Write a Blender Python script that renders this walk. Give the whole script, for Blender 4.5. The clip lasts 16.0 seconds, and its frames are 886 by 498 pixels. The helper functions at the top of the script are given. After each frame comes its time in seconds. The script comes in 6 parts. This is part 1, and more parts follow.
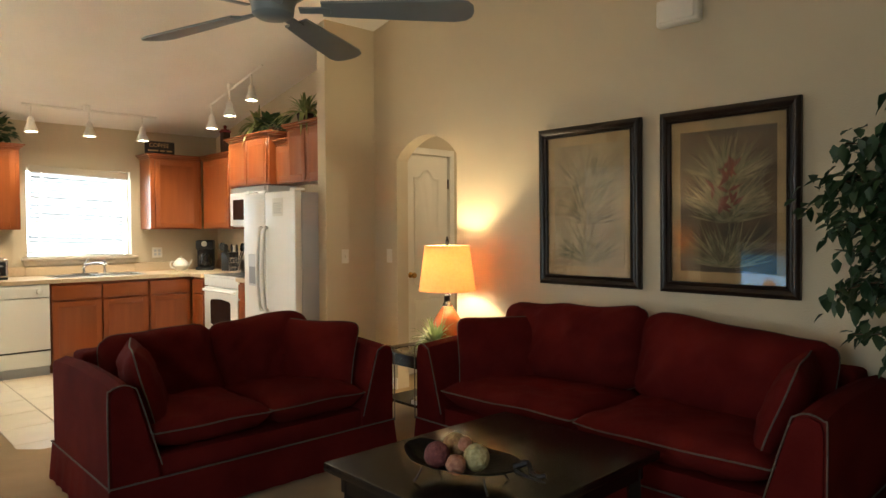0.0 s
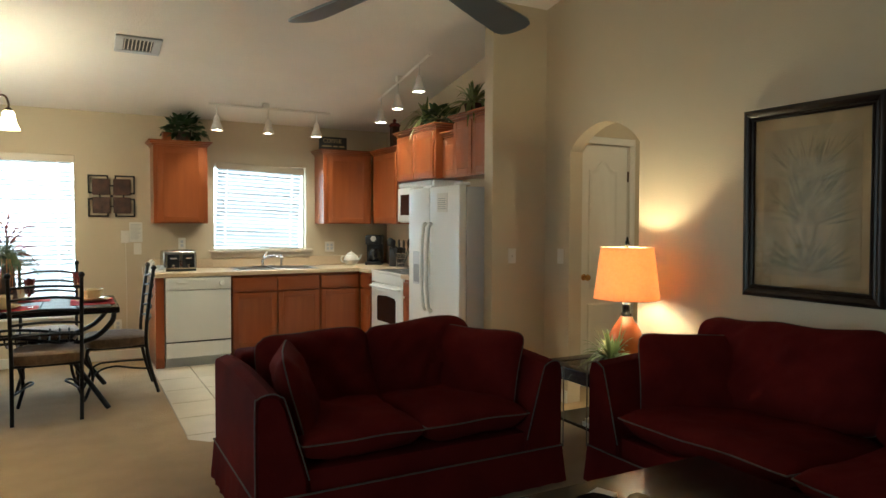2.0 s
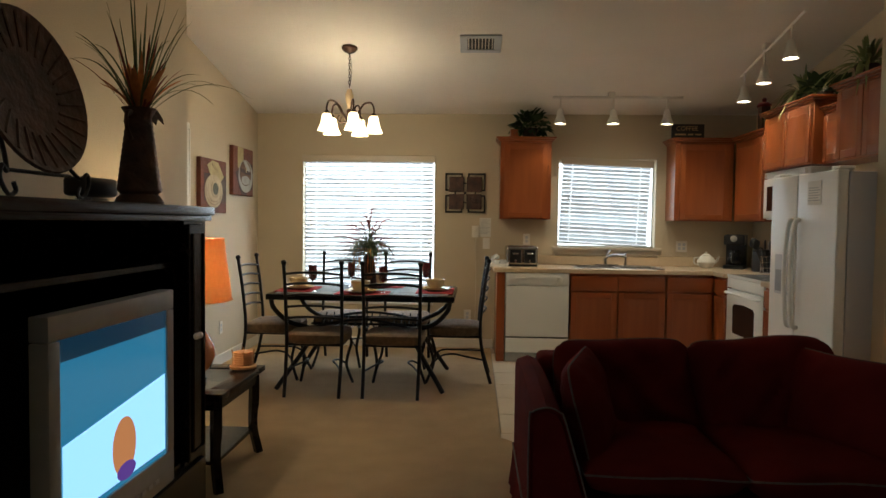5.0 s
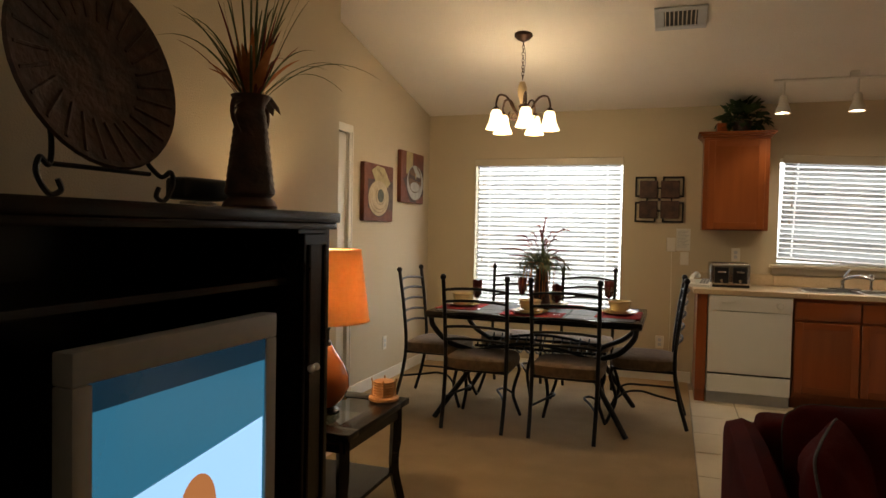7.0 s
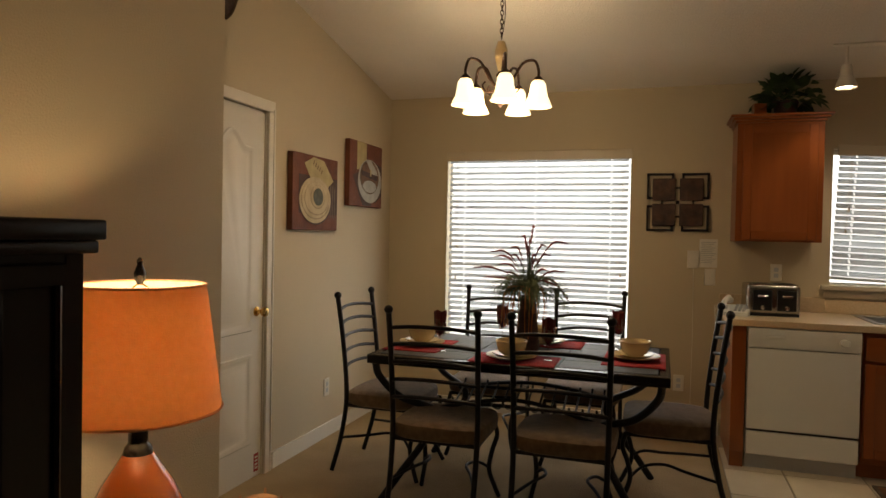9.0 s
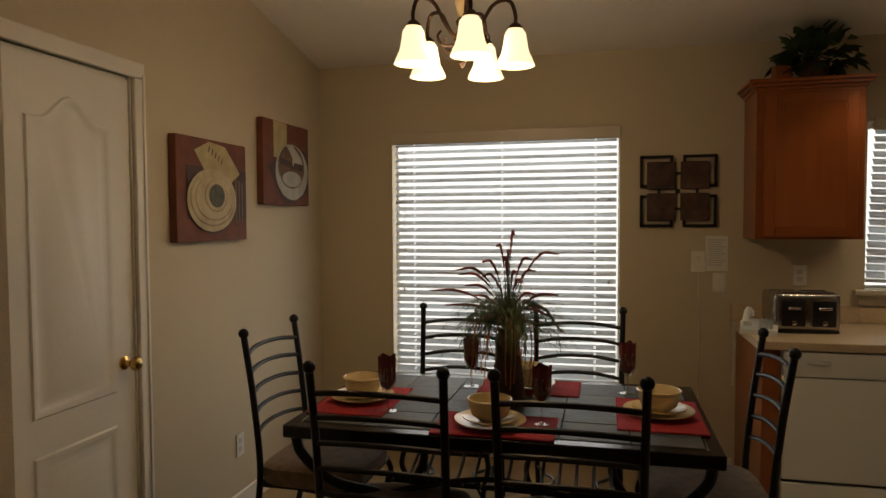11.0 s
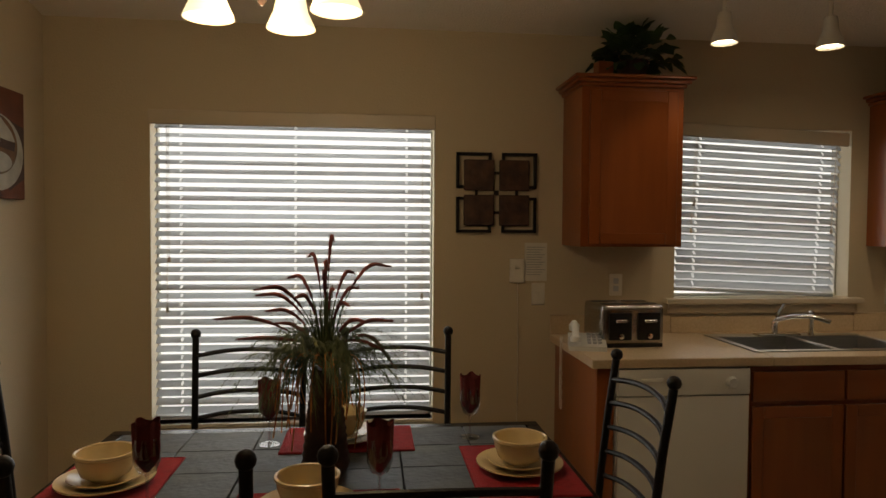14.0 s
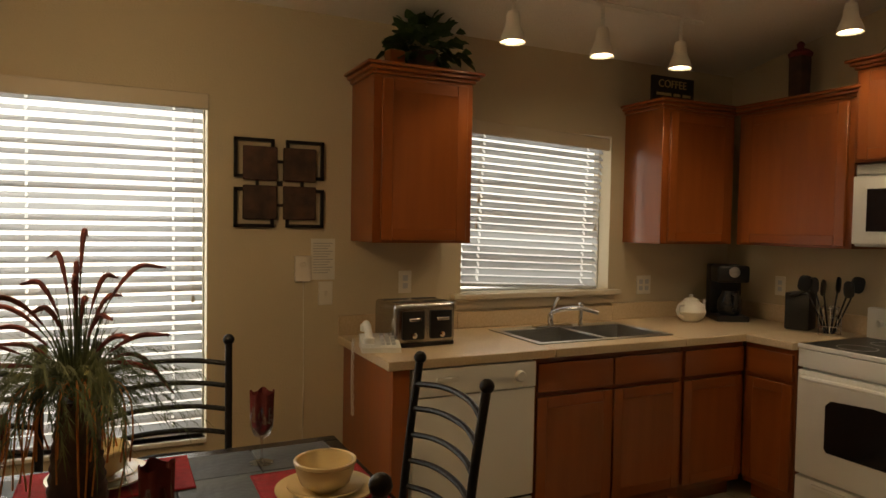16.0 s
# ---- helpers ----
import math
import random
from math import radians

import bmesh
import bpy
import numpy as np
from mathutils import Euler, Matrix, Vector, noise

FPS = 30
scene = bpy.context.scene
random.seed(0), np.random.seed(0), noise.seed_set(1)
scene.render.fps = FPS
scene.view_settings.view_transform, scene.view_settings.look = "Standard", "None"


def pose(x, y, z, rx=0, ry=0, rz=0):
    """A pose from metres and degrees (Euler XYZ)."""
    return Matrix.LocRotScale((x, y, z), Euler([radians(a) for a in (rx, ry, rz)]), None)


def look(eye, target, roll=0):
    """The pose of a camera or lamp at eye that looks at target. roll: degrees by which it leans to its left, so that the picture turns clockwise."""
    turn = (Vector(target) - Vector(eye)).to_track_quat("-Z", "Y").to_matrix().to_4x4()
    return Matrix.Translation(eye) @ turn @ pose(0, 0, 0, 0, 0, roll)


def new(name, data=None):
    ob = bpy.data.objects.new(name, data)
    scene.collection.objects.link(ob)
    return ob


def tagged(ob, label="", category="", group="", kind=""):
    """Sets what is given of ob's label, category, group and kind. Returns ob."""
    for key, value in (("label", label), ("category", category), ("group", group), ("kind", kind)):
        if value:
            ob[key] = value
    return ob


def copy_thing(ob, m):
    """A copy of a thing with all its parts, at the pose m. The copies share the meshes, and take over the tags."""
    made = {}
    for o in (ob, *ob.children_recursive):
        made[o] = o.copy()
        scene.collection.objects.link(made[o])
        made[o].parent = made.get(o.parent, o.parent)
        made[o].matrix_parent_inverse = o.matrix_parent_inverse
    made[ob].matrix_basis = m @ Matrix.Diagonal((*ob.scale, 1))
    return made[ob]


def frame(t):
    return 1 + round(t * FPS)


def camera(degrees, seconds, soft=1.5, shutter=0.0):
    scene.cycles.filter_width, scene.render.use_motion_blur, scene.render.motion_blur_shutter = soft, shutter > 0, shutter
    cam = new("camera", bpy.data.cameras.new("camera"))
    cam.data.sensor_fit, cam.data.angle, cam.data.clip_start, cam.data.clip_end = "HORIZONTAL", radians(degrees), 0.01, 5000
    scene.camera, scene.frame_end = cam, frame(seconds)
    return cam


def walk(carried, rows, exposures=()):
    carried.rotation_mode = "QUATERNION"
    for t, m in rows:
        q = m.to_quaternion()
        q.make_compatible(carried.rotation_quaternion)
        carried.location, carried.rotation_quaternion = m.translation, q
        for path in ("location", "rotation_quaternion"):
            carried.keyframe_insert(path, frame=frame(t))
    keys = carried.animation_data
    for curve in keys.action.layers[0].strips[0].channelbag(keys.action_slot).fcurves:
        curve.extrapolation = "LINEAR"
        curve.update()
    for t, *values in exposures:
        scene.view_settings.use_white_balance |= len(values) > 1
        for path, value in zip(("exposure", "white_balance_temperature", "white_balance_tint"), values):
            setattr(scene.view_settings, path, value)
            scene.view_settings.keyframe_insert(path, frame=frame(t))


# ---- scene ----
cam = camera(66.8, 16.0)
PATH = [
    (0, (0.405, 0.068, 1.35), (1.775, 1.525, 1.292), -0.3),
    (0.5, (0.425, 0.11, 1.343), (1.716, 1.636, 1.283), -0.2),
    (1, (0.499, 0.213, 1.339), (1.7, 1.811, 1.272), -0.2),
    (1.5, (0.557, 0.32, 1.349), (1.662, 1.986, 1.276), -0.1),
    (2, (0.692, 0.417, 1.382), (1.651, 2.17, 1.305), 0.2),
    (2.5, (0.779, 0.446, 1.337), (1.563, 2.284, 1.272), 0.6),
    (3, (0.873, 0.498, 1.357), (1.468, 2.406, 1.289), 1.0),
    (3.5, (0.931, 0.58, 1.335), (1.36, 2.532, 1.269), 0.2),
    (4, (1.013, 0.689, 1.342), (1.291, 2.668, 1.273), 0.1),
    (4.5, (1.096, 0.744, 1.363), (1.216, 2.739, 1.283), 0.5),
    (5, (1.122, 0.765, 1.337), (1.027, 2.761, 1.255), 0.7),
    (5.2, (1.123, 0.788, 1.333), (0.949, 2.779, 1.249), 0.9),
    (7.5, (1.138, 1.786, 1.346), (0.464, 3.668, 1.289), 1.1),
    (8, (1.048, 2.134, 1.359), (0.424, 4.034, 1.31), 1.2),
    (8.5, (0.967, 2.468, 1.357), (0.343, 4.367, 1.322), 1.2),
    (10.8, (0.669, 3.663, 1.49), (0.154, 5.594, 1.4), -0.4),
    (11, (0.607, 3.749, 1.478), (0.138, 5.692, 1.392), -0.3),
    (11.5, (0.474, 3.877, 1.476), (0.183, 5.854, 1.393), -0.2),
    (12, (0.372, 3.953, 1.473), (0.234, 5.947, 1.39), -0.2),
    (12.5, (0.356, 4.044, 1.468), (0.312, 6.042, 1.375), -0.1),
    (13, (0.343, 4.195, 1.454), (0.362, 6.193, 1.36), -0.1),
    (13.5, (0.363, 4.312, 1.454), (0.468, 6.308, 1.38), 0.2),
    (14, (0.373, 4.399, 1.462), (0.584, 6.387, 1.395), 0.4),
    (14.5, (0.36, 4.508, 1.465), (0.765, 6.466, 1.399), 0.6),
    (15, (0.341, 4.578, 1.471), (0.937, 6.486, 1.392), 1.0),
    (15.5, (0.332, 4.623, 1.466), (1.096, 6.47, 1.383), 1.1),
    (16, (0.325, 4.641, 1.459), (1.197, 6.439, 1.386), 1.0),
]
walk(cam, [(t, look(eye, target, roll)) for t, eye, target, roll in PATH], [(0, 1.45, 5950, 2), (1.5, 1.1, 5500, -3), (2.5, 0.68, 5200, -5), (3.5, 0.2, 5250, -3), (5, -0.1, 5850, 3), (7.5, -0.35, 7100, 10), (8.5, -0.55, 7200, 10), (11, -1.22, 7150, 10), (12.5, -1.36, 7100, 10), (14.5, -1.26, 7350, 10), (16, -0.76, 8000, 10)])

# ---------- world, window light, exposure ----------
world = bpy.data.worlds.new("sky")
scene.world = world
world.use_nodes = True
wn = world.node_tree
sky = wn.nodes.new("ShaderNodeTexSky")
sky.sky_type, sky.sun_disc = "NISHITA", False
sky.sun_elevation, sky.sun_rotation = radians(55), radians(180)
wn.links.new(sky.outputs[0], wn.nodes["Background"].inputs[0])
wn.nodes["Background"].inputs[1].default_value = 0.15


def lamp(name, kind, loc, energy, color, size=0.05, aim=None, size_y=None, spot=None):
    d = bpy.data.lights.new(name, kind)
    d.energy, d.color = energy, color
    if kind == "AREA":
        d.shape, d.size, d.size_y = "RECTANGLE", size, size_y
    elif kind == "SUN":
        d.angle = size
    else:
        d.shadow_soft_size = size
    if kind == "SPOT":
        d.spot_size, d.spot_blend = radians(spot), 0.6
    ob = new(name, d)
    ob.matrix_world = look(loc, aim) if aim else Matrix.Translation(loc)
    return ob


lamp("sun", "SUN", (0, -20, 30), 3.0, (1.0, 0.95, 0.86), radians(0.5), (0, 0, 5))
DAY = (0.93, 0.97, 1.0)
lamp("window_daylight", "AREA", (-0.015, 8.16, 1.25), 30.0, DAY, 1.36, (-0.015, 7.0, 1.0), 1.55)
# added fill for the living room, shining in through the invented west opening
lamp("west_fill_daylight", "AREA", (-1.05, 0.75, 1.1), 10.0, (1.0, 0.97, 0.92), 1.8, (2.0, 0.75, 1.15), 1.9)
lamp("window_daylight", "AREA", (2.485, 8.16, 1.55), 3.0, DAY, 0.96, (2.485, 7.0, 1.3), 0.9)
WARM = (1.0, 0.78, 0.52)

# ---------- materials ----------
def mat(name, c1, c2=None, scale=6.0, rough=0.5, metal=0.0, bump=0.0, bscale=60.0, stretch=(1, 1, 1), coat=0.0,
        emit=None, power=0.0, trans=0.0, rvar=0.0, ranvar=0.0, sheen=0.0, sub=0.0, spec=0.5):
    m = bpy.data.materials.new(name)
    m.use_nodes = True
    t = m.node_tree
    b = t.nodes["Principled BSDF"]
    L = t.links.new
    b.inputs["Roughness"].default_value, b.inputs["Metallic"].default_value = rough, metal
    b.inputs["Coat Weight"].default_value = coat
    b.inputs["Specular IOR Level"].default_value = spec
    b.inputs["Sheen Weight"].default_value = sheen
    b.inputs["Transmission Weight"].default_value = trans
    co = t.nodes.new("ShaderNodeTexCoord")
    mp = t.nodes.new("ShaderNodeMapping")
    mp.inputs["Scale"].default_value = stretch
    L(co.outputs["Object"], mp.inputs[0])
    c2 = c2 or tuple(v * 0.86 for v in c1)
    n = t.nodes.new("ShaderNodeTexNoise")
    n.inputs["Scale"].default_value, n.inputs["Detail"].default_value = scale, 5
    L(mp.outputs[0], n.inputs[0])
    r = t.nodes.new("ShaderNodeValToRGB")
    r.color_ramp.elements[0].position, r.color_ramp.elements[1].position = 0.32, 0.68
    r.color_ramp.elements[0].color, r.color_ramp.elements[1].color = (*c2, 1), (*c1, 1)
    L(n.outputs[0], r.inputs[0])
    out = r.outputs[0]
    if ranvar:
        oi = t.nodes.new("ShaderNodeObjectInfo")
        h = t.nodes.new("ShaderNodeHueSaturation")
        mr = t.nodes.new("ShaderNodeMapRange")
        mr.inputs[3].default_value, mr.inputs[4].default_value = 1 - ranvar, 1 + ranvar
        L(oi.outputs["Random"], mr.inputs[0])
        L(mr.outputs[0], h.inputs["Value"])
        L(out, h.inputs["Color"])
        out = h.outputs[0]
    L(out, b.inputs["Base Color"])
    if bump:
        n2 = t.nodes.new("ShaderNodeTexNoise")
        n2.inputs["Scale"].default_value, n2.inputs["Detail"].default_value = bscale, 6
        L(mp.outputs[0], n2.inputs[0])
        bp = t.nodes.new("ShaderNodeBump")
        bp.inputs["Strength"].default_value, bp.inputs["Distance"].default_value = bump, 0.01
        L(n2.outputs[0], bp.inputs["Height"])
        L(bp.outputs[0], b.inputs["Normal"])
    if rvar:
        m2 = t.nodes.new("ShaderNodeMapRange")
        m2.inputs[3].default_value, m2.inputs[4].default_value = rough - rvar, rough + rvar
        L(n.outputs[0], m2.inputs[0])
        L(m2.outputs[0], b.inputs["Roughness"])
    if emit:
        b.inputs["Emission Color"].default_value = (*emit, 1)
        b.inputs["Emission Strength"].default_value = power
    if sub:
        tr = t.nodes.new("ShaderNodeBsdfTranslucent")
        mx = t.nodes.new("ShaderNodeMixShader")
        mx.inputs[0].default_value = sub
        L(out, tr.inputs[0])
        L(b.outputs[0], mx.inputs[1])
        L(tr.outputs[0], mx.inputs[2])
        L(mx.outputs[0], t.nodes["Material Output"].inputs[0])
    return m


WALL = mat("wall_paint", (0.585, 0.495, 0.35), (0.555, 0.468, 0.328), 1.2, 0.75, bump=0.25, bscale=140, rvar=0.08)
CEIL = mat("ceiling_paint", (0.86, 0.81, 0.73), (0.82, 0.77, 0.69), 2.0, 0.85, bump=0.6, bscale=90)
WHITE = mat("white_paint", (0.78, 0.74, 0.66), (0.74, 0.70, 0.62), 3.0, 0.45, bump=0.05, bscale=50, rvar=0.08)
APPL = mat("white_enamel", (0.80, 0.80, 0.77), (0.77, 0.77, 0.74), 2.0, 0.28, coat=0.2, bump=0.04, bscale=200)
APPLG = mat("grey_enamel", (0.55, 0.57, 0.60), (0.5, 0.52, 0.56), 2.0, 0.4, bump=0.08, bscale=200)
OAK = mat("stained_maple", (0.30, 0.079, 0.018), (0.24, 0.06, 0.0135), 3.0, 0.33, stretch=(5, 5, 0.5), coat=0.25, bump=0.05, bscale=40, rvar=0.06, ranvar=0.07)
OAKH = mat("stained_maple_across", (0.30, 0.079, 0.018), (0.24, 0.06, 0.0135), 3.0, 0.33, stretch=(0.5, 0.5, 5), coat=0.25, bump=0.05, bscale=40, rvar=0.06, ranvar=0.07)
DARKW = mat("espresso_wood", (0.013, 0.0085, 0.007), (0.007, 0.005, 0.0045), 4.0, 0.24, stretch=(1, 6, 6), bump=0.04, bscale=50, rvar=0.06, spec=0.3)
RED = mat("red_twill", (0.115, 0.011, 0.009), (0.072, 0.0055, 0.005), 3.2, 0.95, bump=0.6, bscale=230, rvar=0.05, spec=0.06)
PIPE = mat("tan_piping", (0.12, 0.09, 0.065), (0.07, 0.05, 0.038), 80, 0.8, bump=0.3, bscale=300)
IRON = mat("wrought_iron", (0.022, 0.020, 0.020), (0.012, 0.011, 0.011), 30, 0.42, metal=0.6, bump=0.25, bscale=90, rvar=0.12)
BLACK = mat("black_plastic", (0.012, 0.012, 0.013), (0.008, 0.008, 0.009), 30, 0.35, bump=0.05, bscale=200)
TOASTM = mat("toaster_steel", (0.48, 0.47, 0.45), (0.38, 0.37, 0.36), 12, 0.22, metal=1.0, stretch=(18, 1, 18), bump=0.04, bscale=60, rvar=0.05)
DGLASS = mat("dark_oven_glass", (0.012, 0.012, 0.014), (0.01, 0.01, 0.012), 5, 0.08)
STEEL = mat("brushed_steel", (0.62, 0.61, 0.59), (0.52, 0.51, 0.50), 12, 0.33, metal=1.0, stretch=(1, 18, 18), bump=0.05, bscale=60, rvar=0.08)
BRASS = mat("brass", (0.70, 0.46, 0.16), (0.6, 0.38, 0.12), 30, 0.25, metal=1.0)
CHROME = mat("chrome", (0.75, 0.75, 0.75), (0.7, 0.7, 0.7), 30, 0.12, metal=1.0)
COUNTER = mat("laminate_counter", (0.63, 0.49, 0.33), (0.55, 0.42, 0.27), 90, 0.35, bump=0.04, bscale=120)
CARPET = mat("beige_carpet", (0.47, 0.335, 0.185), (0.415, 0.295, 0.16), 5, 0.95, bump=0.9, bscale=420)
TILE = mat("cream_tile", (0.66, 0.57, 0.43), (0.58, 0.49, 0.36), 5, 0.32, bump=0.08, bscale=30, rvar=0.08, ranvar=0.05)
GROUT = mat("grout", (0.40, 0.33, 0.24), (0.33, 0.27, 0.19), 40, 0.9, bump=0.3, bscale=200)
SLATE = mat("slate", (0.068, 0.068, 0.062), (0.030, 0.036, 0.040), 6, 0.6, bump=0.5, bscale=25, rvar=0.12, ranvar=0.25)
SEATB = mat("brown_seat_fabric", (0.19, 0.125, 0.075), (0.12, 0.078, 0.045), 30, 0.85, bump=0.4, bscale=200, sheen=0.1)
SLAT = mat("blind_slat", (0.64, 0.65, 0.66), (0.61, 0.62, 0.63), 4, 0.45, sub=0.30)
# emits light itself, in place of a bright sky behind the blinds
SKYGLOW = mat("backdrop_glow", (0.8, 0.8, 0.8), None, 0.5, 1.0, emit=(0.95, 0.98, 1.0), power=2.5)
CORD = mat("blind_cord", (0.8, 0.8, 0.78), None, 4, 0.6, sub=0.6)
RAIL = mat("blind_rail", (0.60, 0.52, 0.40), (0.56, 0.48, 0.37), 4, 0.4)
PLATE = mat("stoneware", (0.74, 0.60, 0.36), (0.66, 0.52, 0.29), 8, 0.25, coat=0.3)
REDCLOTH = mat("red_placemat", (0.38, 0.012, 0.018), (0.27, 0.008, 0.012), 50, 0.9, bump=0.6, bscale=350)
NAPKIN = mat("maroon_napkin", (0.20, 0.030, 0.028), (0.12, 0.016, 0.016), 20, 0.9, bump=0.4, bscale=200)
LEAF = mat("green_leaf", (0.075, 0.14, 0.045), (0.03, 0.065, 0.022), 9, 0.5, sub=0.25, ranvar=0.2)
FICUS = mat("ficus_leaf", (0.050, 0.095, 0.040), (0.022, 0.050, 0.020), 9, 0.45, sub=0.2)
FERN = mat("fern_leaf", (0.34, 0.37, 0.15), (0.13, 0.18, 0.055), 5, 0.5, sub=0.3)
GRASS = mat("dry_grass", (0.135, 0.15, 0.055), (0.055, 0.075, 0.03), 14, 0.7, sub=0.2)
PLUME = mat("red_plume", (0.30, 0.065, 0.045), (0.11, 0.022, 0.018), 18, 0.9, bump=0.8, bscale=200)
ORANGEF = mat("orange_straw", (0.62, 0.23, 0.06), (0.40, 0.12, 0.03), 20, 0.8)
BROWNP = mat("brown_pottery", (0.10, 0.045, 0.028), (0.032, 0.016, 0.012), 14, 0.6, bump=0.9, bscale=28)
TERRA = mat("orange_ceramic", (0.46, 0.125, 0.035), (0.36, 0.085, 0.022), 5, 0.18, coat=0.6)
BARK = mat("bark", (0.12, 0.08, 0.05), (0.06, 0.04, 0.025), 20, 0.9, bump=0.8, bscale=60)
FANB = mat("fan_blade", (0.24, 0.275, 0.28), (0.21, 0.24, 0.245), 5, 0.4)
CREAM = mat("cream_glass", (0.72, 0.56, 0.34), (0.66, 0.5, 0.29), 6, 0.3, coat=0.3)
RUG = mat("woven_mat", (0.19, 0.08, 0.03), (0.09, 0.03, 0.014), 26, 0.95, bump=0.7, bscale=300)
PAPER = mat("paper", (0.72, 0.70, 0.64), (0.68, 0.66, 0.6), 8, 0.8)
INK = mat("grey_print", (0.42, 0.42, 0.42), None, 8, 0.8)
GOLDP = mat("gold_lettering", (0.55, 0.42, 0.22), None, 20, 0.6)
MATTE = mat("tan_picture_mount", (0.40, 0.28, 0.13), (0.29, 0.20, 0.09), 5, 0.7)
LINEN = mat("lamp_shade_linen", (0.87, 0.55, 0.33), (0.82, 0.50, 0.29), 60, 0.85, bump=0.3, bscale=300, sub=0.5)
LINER = mat("lamp_shade_liner", (0.9, 0.86, 0.74), (0.86, 0.81, 0.69), 30, 0.8, sub=0.5)
FROST = mat("frosted_shade", (0.95, 0.82, 0.58), (0.92, 0.78, 0.52), 12, 0.4, emit=(1.0, 0.80, 0.50), power=3.2)
BULB = mat("lit_bulb", (1, 0.95, 0.85), None, 5, 0.4, emit=(1.0, 0.86, 0.62), power=30.0)
LAWN = mat("lawn", (0.10, 0.13, 0.045), (0.06, 0.09, 0.03), 2, 0.95, bump=0.8, bscale=20)


def glass(name, color=(1, 1, 1), gloss=0.055):
    m = bpy.data.materials.new(name)
    m.use_nodes = True
    t = m.node_tree
    t.nodes.remove(t.nodes["Principled BSDF"])
    g = t.nodes.new("ShaderNodeBsdfGlossy")
    g.inputs["Roughness"].default_value = 0.02
    tr = t.nodes.new("ShaderNodeBsdfTransparent")
    tr.inputs[0].default_value = (*color, 1)
    lw = t.nodes.new("ShaderNodeLayerWeight")
    pw = t.nodes.new("ShaderNodeMath")
    pw.operation, pw.inputs[1].default_value = "POWER", 4.5
    f = t.nodes.new("ShaderNodeMath")
    f.operation, f.inputs[1].default_value, f.inputs[2].default_value = "MULTIPLY_ADD", 0.8, gloss
    t.links.new(lw.outputs["Facing"], pw.inputs[0])
    t.links.new(pw.outputs[0], f.inputs[0])
    mx = t.nodes.new("ShaderNodeMixShader")
    for a, bb in ((f.outputs[0], mx.inputs[0]), (tr.outputs[0], mx.inputs[1]), (g.outputs[0], mx.inputs[2]), (mx.outputs[0], t.nodes["Material Output"].inputs[0])):
        t.links.new(a, bb)
    return m


PANE = glass("clear_glass")
SMOKE = glass("table_glass", (0.55, 0.6, 0.6))

# ---------- mesh helpers ----------
def thing(name, label, category, loc=(0, 0, 0), rz=0, group="", kind=""):
    ob = new(name)
    ob.empty_display_size = 0.1
    ob.matrix_basis = pose(*loc, 0, 0, rz)
    return tagged(ob, label, category, group, kind)


def mesh(name, bm, material, smooth=True):
    me = bpy.data.meshes.new(name)
    bmesh.ops.recalc_face_normals(bm, faces=bm.faces)
    bm.to_mesh(me)
    bm.free()
    me.materials.append(material)
    if smooth:
        me.polygons.foreach_set("use_smooth", [True] * len(me.polygons))
        me.set_sharp_from_angle(angle=radians(38))
    return me


def part(name, bm, material, parent, label="", m=None):
    ob = new(name, bm if isinstance(bm, bpy.types.Mesh) else mesh(name, bm, material))
    ob.parent = parent
    if m:
        ob.matrix_basis = m
    return tagged(ob, label)


def solo(name, bm, material, label, category, loc=(0, 0, 0), rz=0, group="", kind=""):
    ob = new(name, mesh(name, bm, material))
    ob.matrix_basis = pose(*loc, 0, 0, rz)
    return tagged(ob, label, category, group, kind)


def structure(name, bm, material, label, parent=None):
    ob = new(name, mesh(name, bm, material))
    ob.parent = parent
    return tagged(ob, label, "", "", "structure")


def B(*boxes, bevel=0.0, seg=1):
    """Boxes (x0, y0, z0, x1, y1, z1) in one bmesh."""
    bm = bmesh.new()
    for x0, y0, z0, x1, y1, z1 in boxes:
        v = [bm.verts.new((x, y, z)) for z in (z0, z1) for y in (y0, y1) for x in (x0, x1)]
        for f in ((0, 2, 3, 1), (4, 5, 7, 6), (0, 1, 5, 4), (2, 6, 7, 3), (0, 4, 6, 2), (1, 3, 7, 5)):
            bm.faces.new([v[i] for i in f])
    if bevel:
        bmesh.ops.bevel(bm, geom=list(bm.edges), offset=bevel, segments=seg, affect="EDGES", profile=0.6)
    return bm


def tube(points, r, n=8, bm=None, closed=False, caps=True):
    """A round bar along points; r is one radius or one for each point."""
    bm = bm or bmesh.new()
    P = [Vector(p) for p in points]
    rr = r if isinstance(r, (list, tuple)) else [r] * len(P)
    rings, up = [], None
    for i, p in enumerate(P):
        a = P[i - 1] if i or closed else p
        b = P[(i + 1) % len(P)] if i < len(P) - 1 or closed else p
        d = (b - a).normalized()
        if up is None:
            up = Vector((0, 0, 1)) if abs(d.z) < 0.9 else Vector((1, 0, 0))
        s = d.cross(up).normalized()
        up = s.cross(d).normalized()
        rings.append([bm.verts.new(p + rr[i] * (math.cos(k * math.tau / n) * s + math.sin(k * math.tau / n) * up)) for k in range(n)])
    for i in range(len(P) - (0 if closed else 1)):
        a, b = rings[i], rings[(i + 1) % len(P)]
        for k in range(n):
            bm.faces.new((a[k], a[(k + 1) % n], b[(k + 1) % n], b[k]))
    if caps and not closed:
        bm.faces.new(rings[0][::-1])
        bm.faces.new(rings[-1])
    return bm


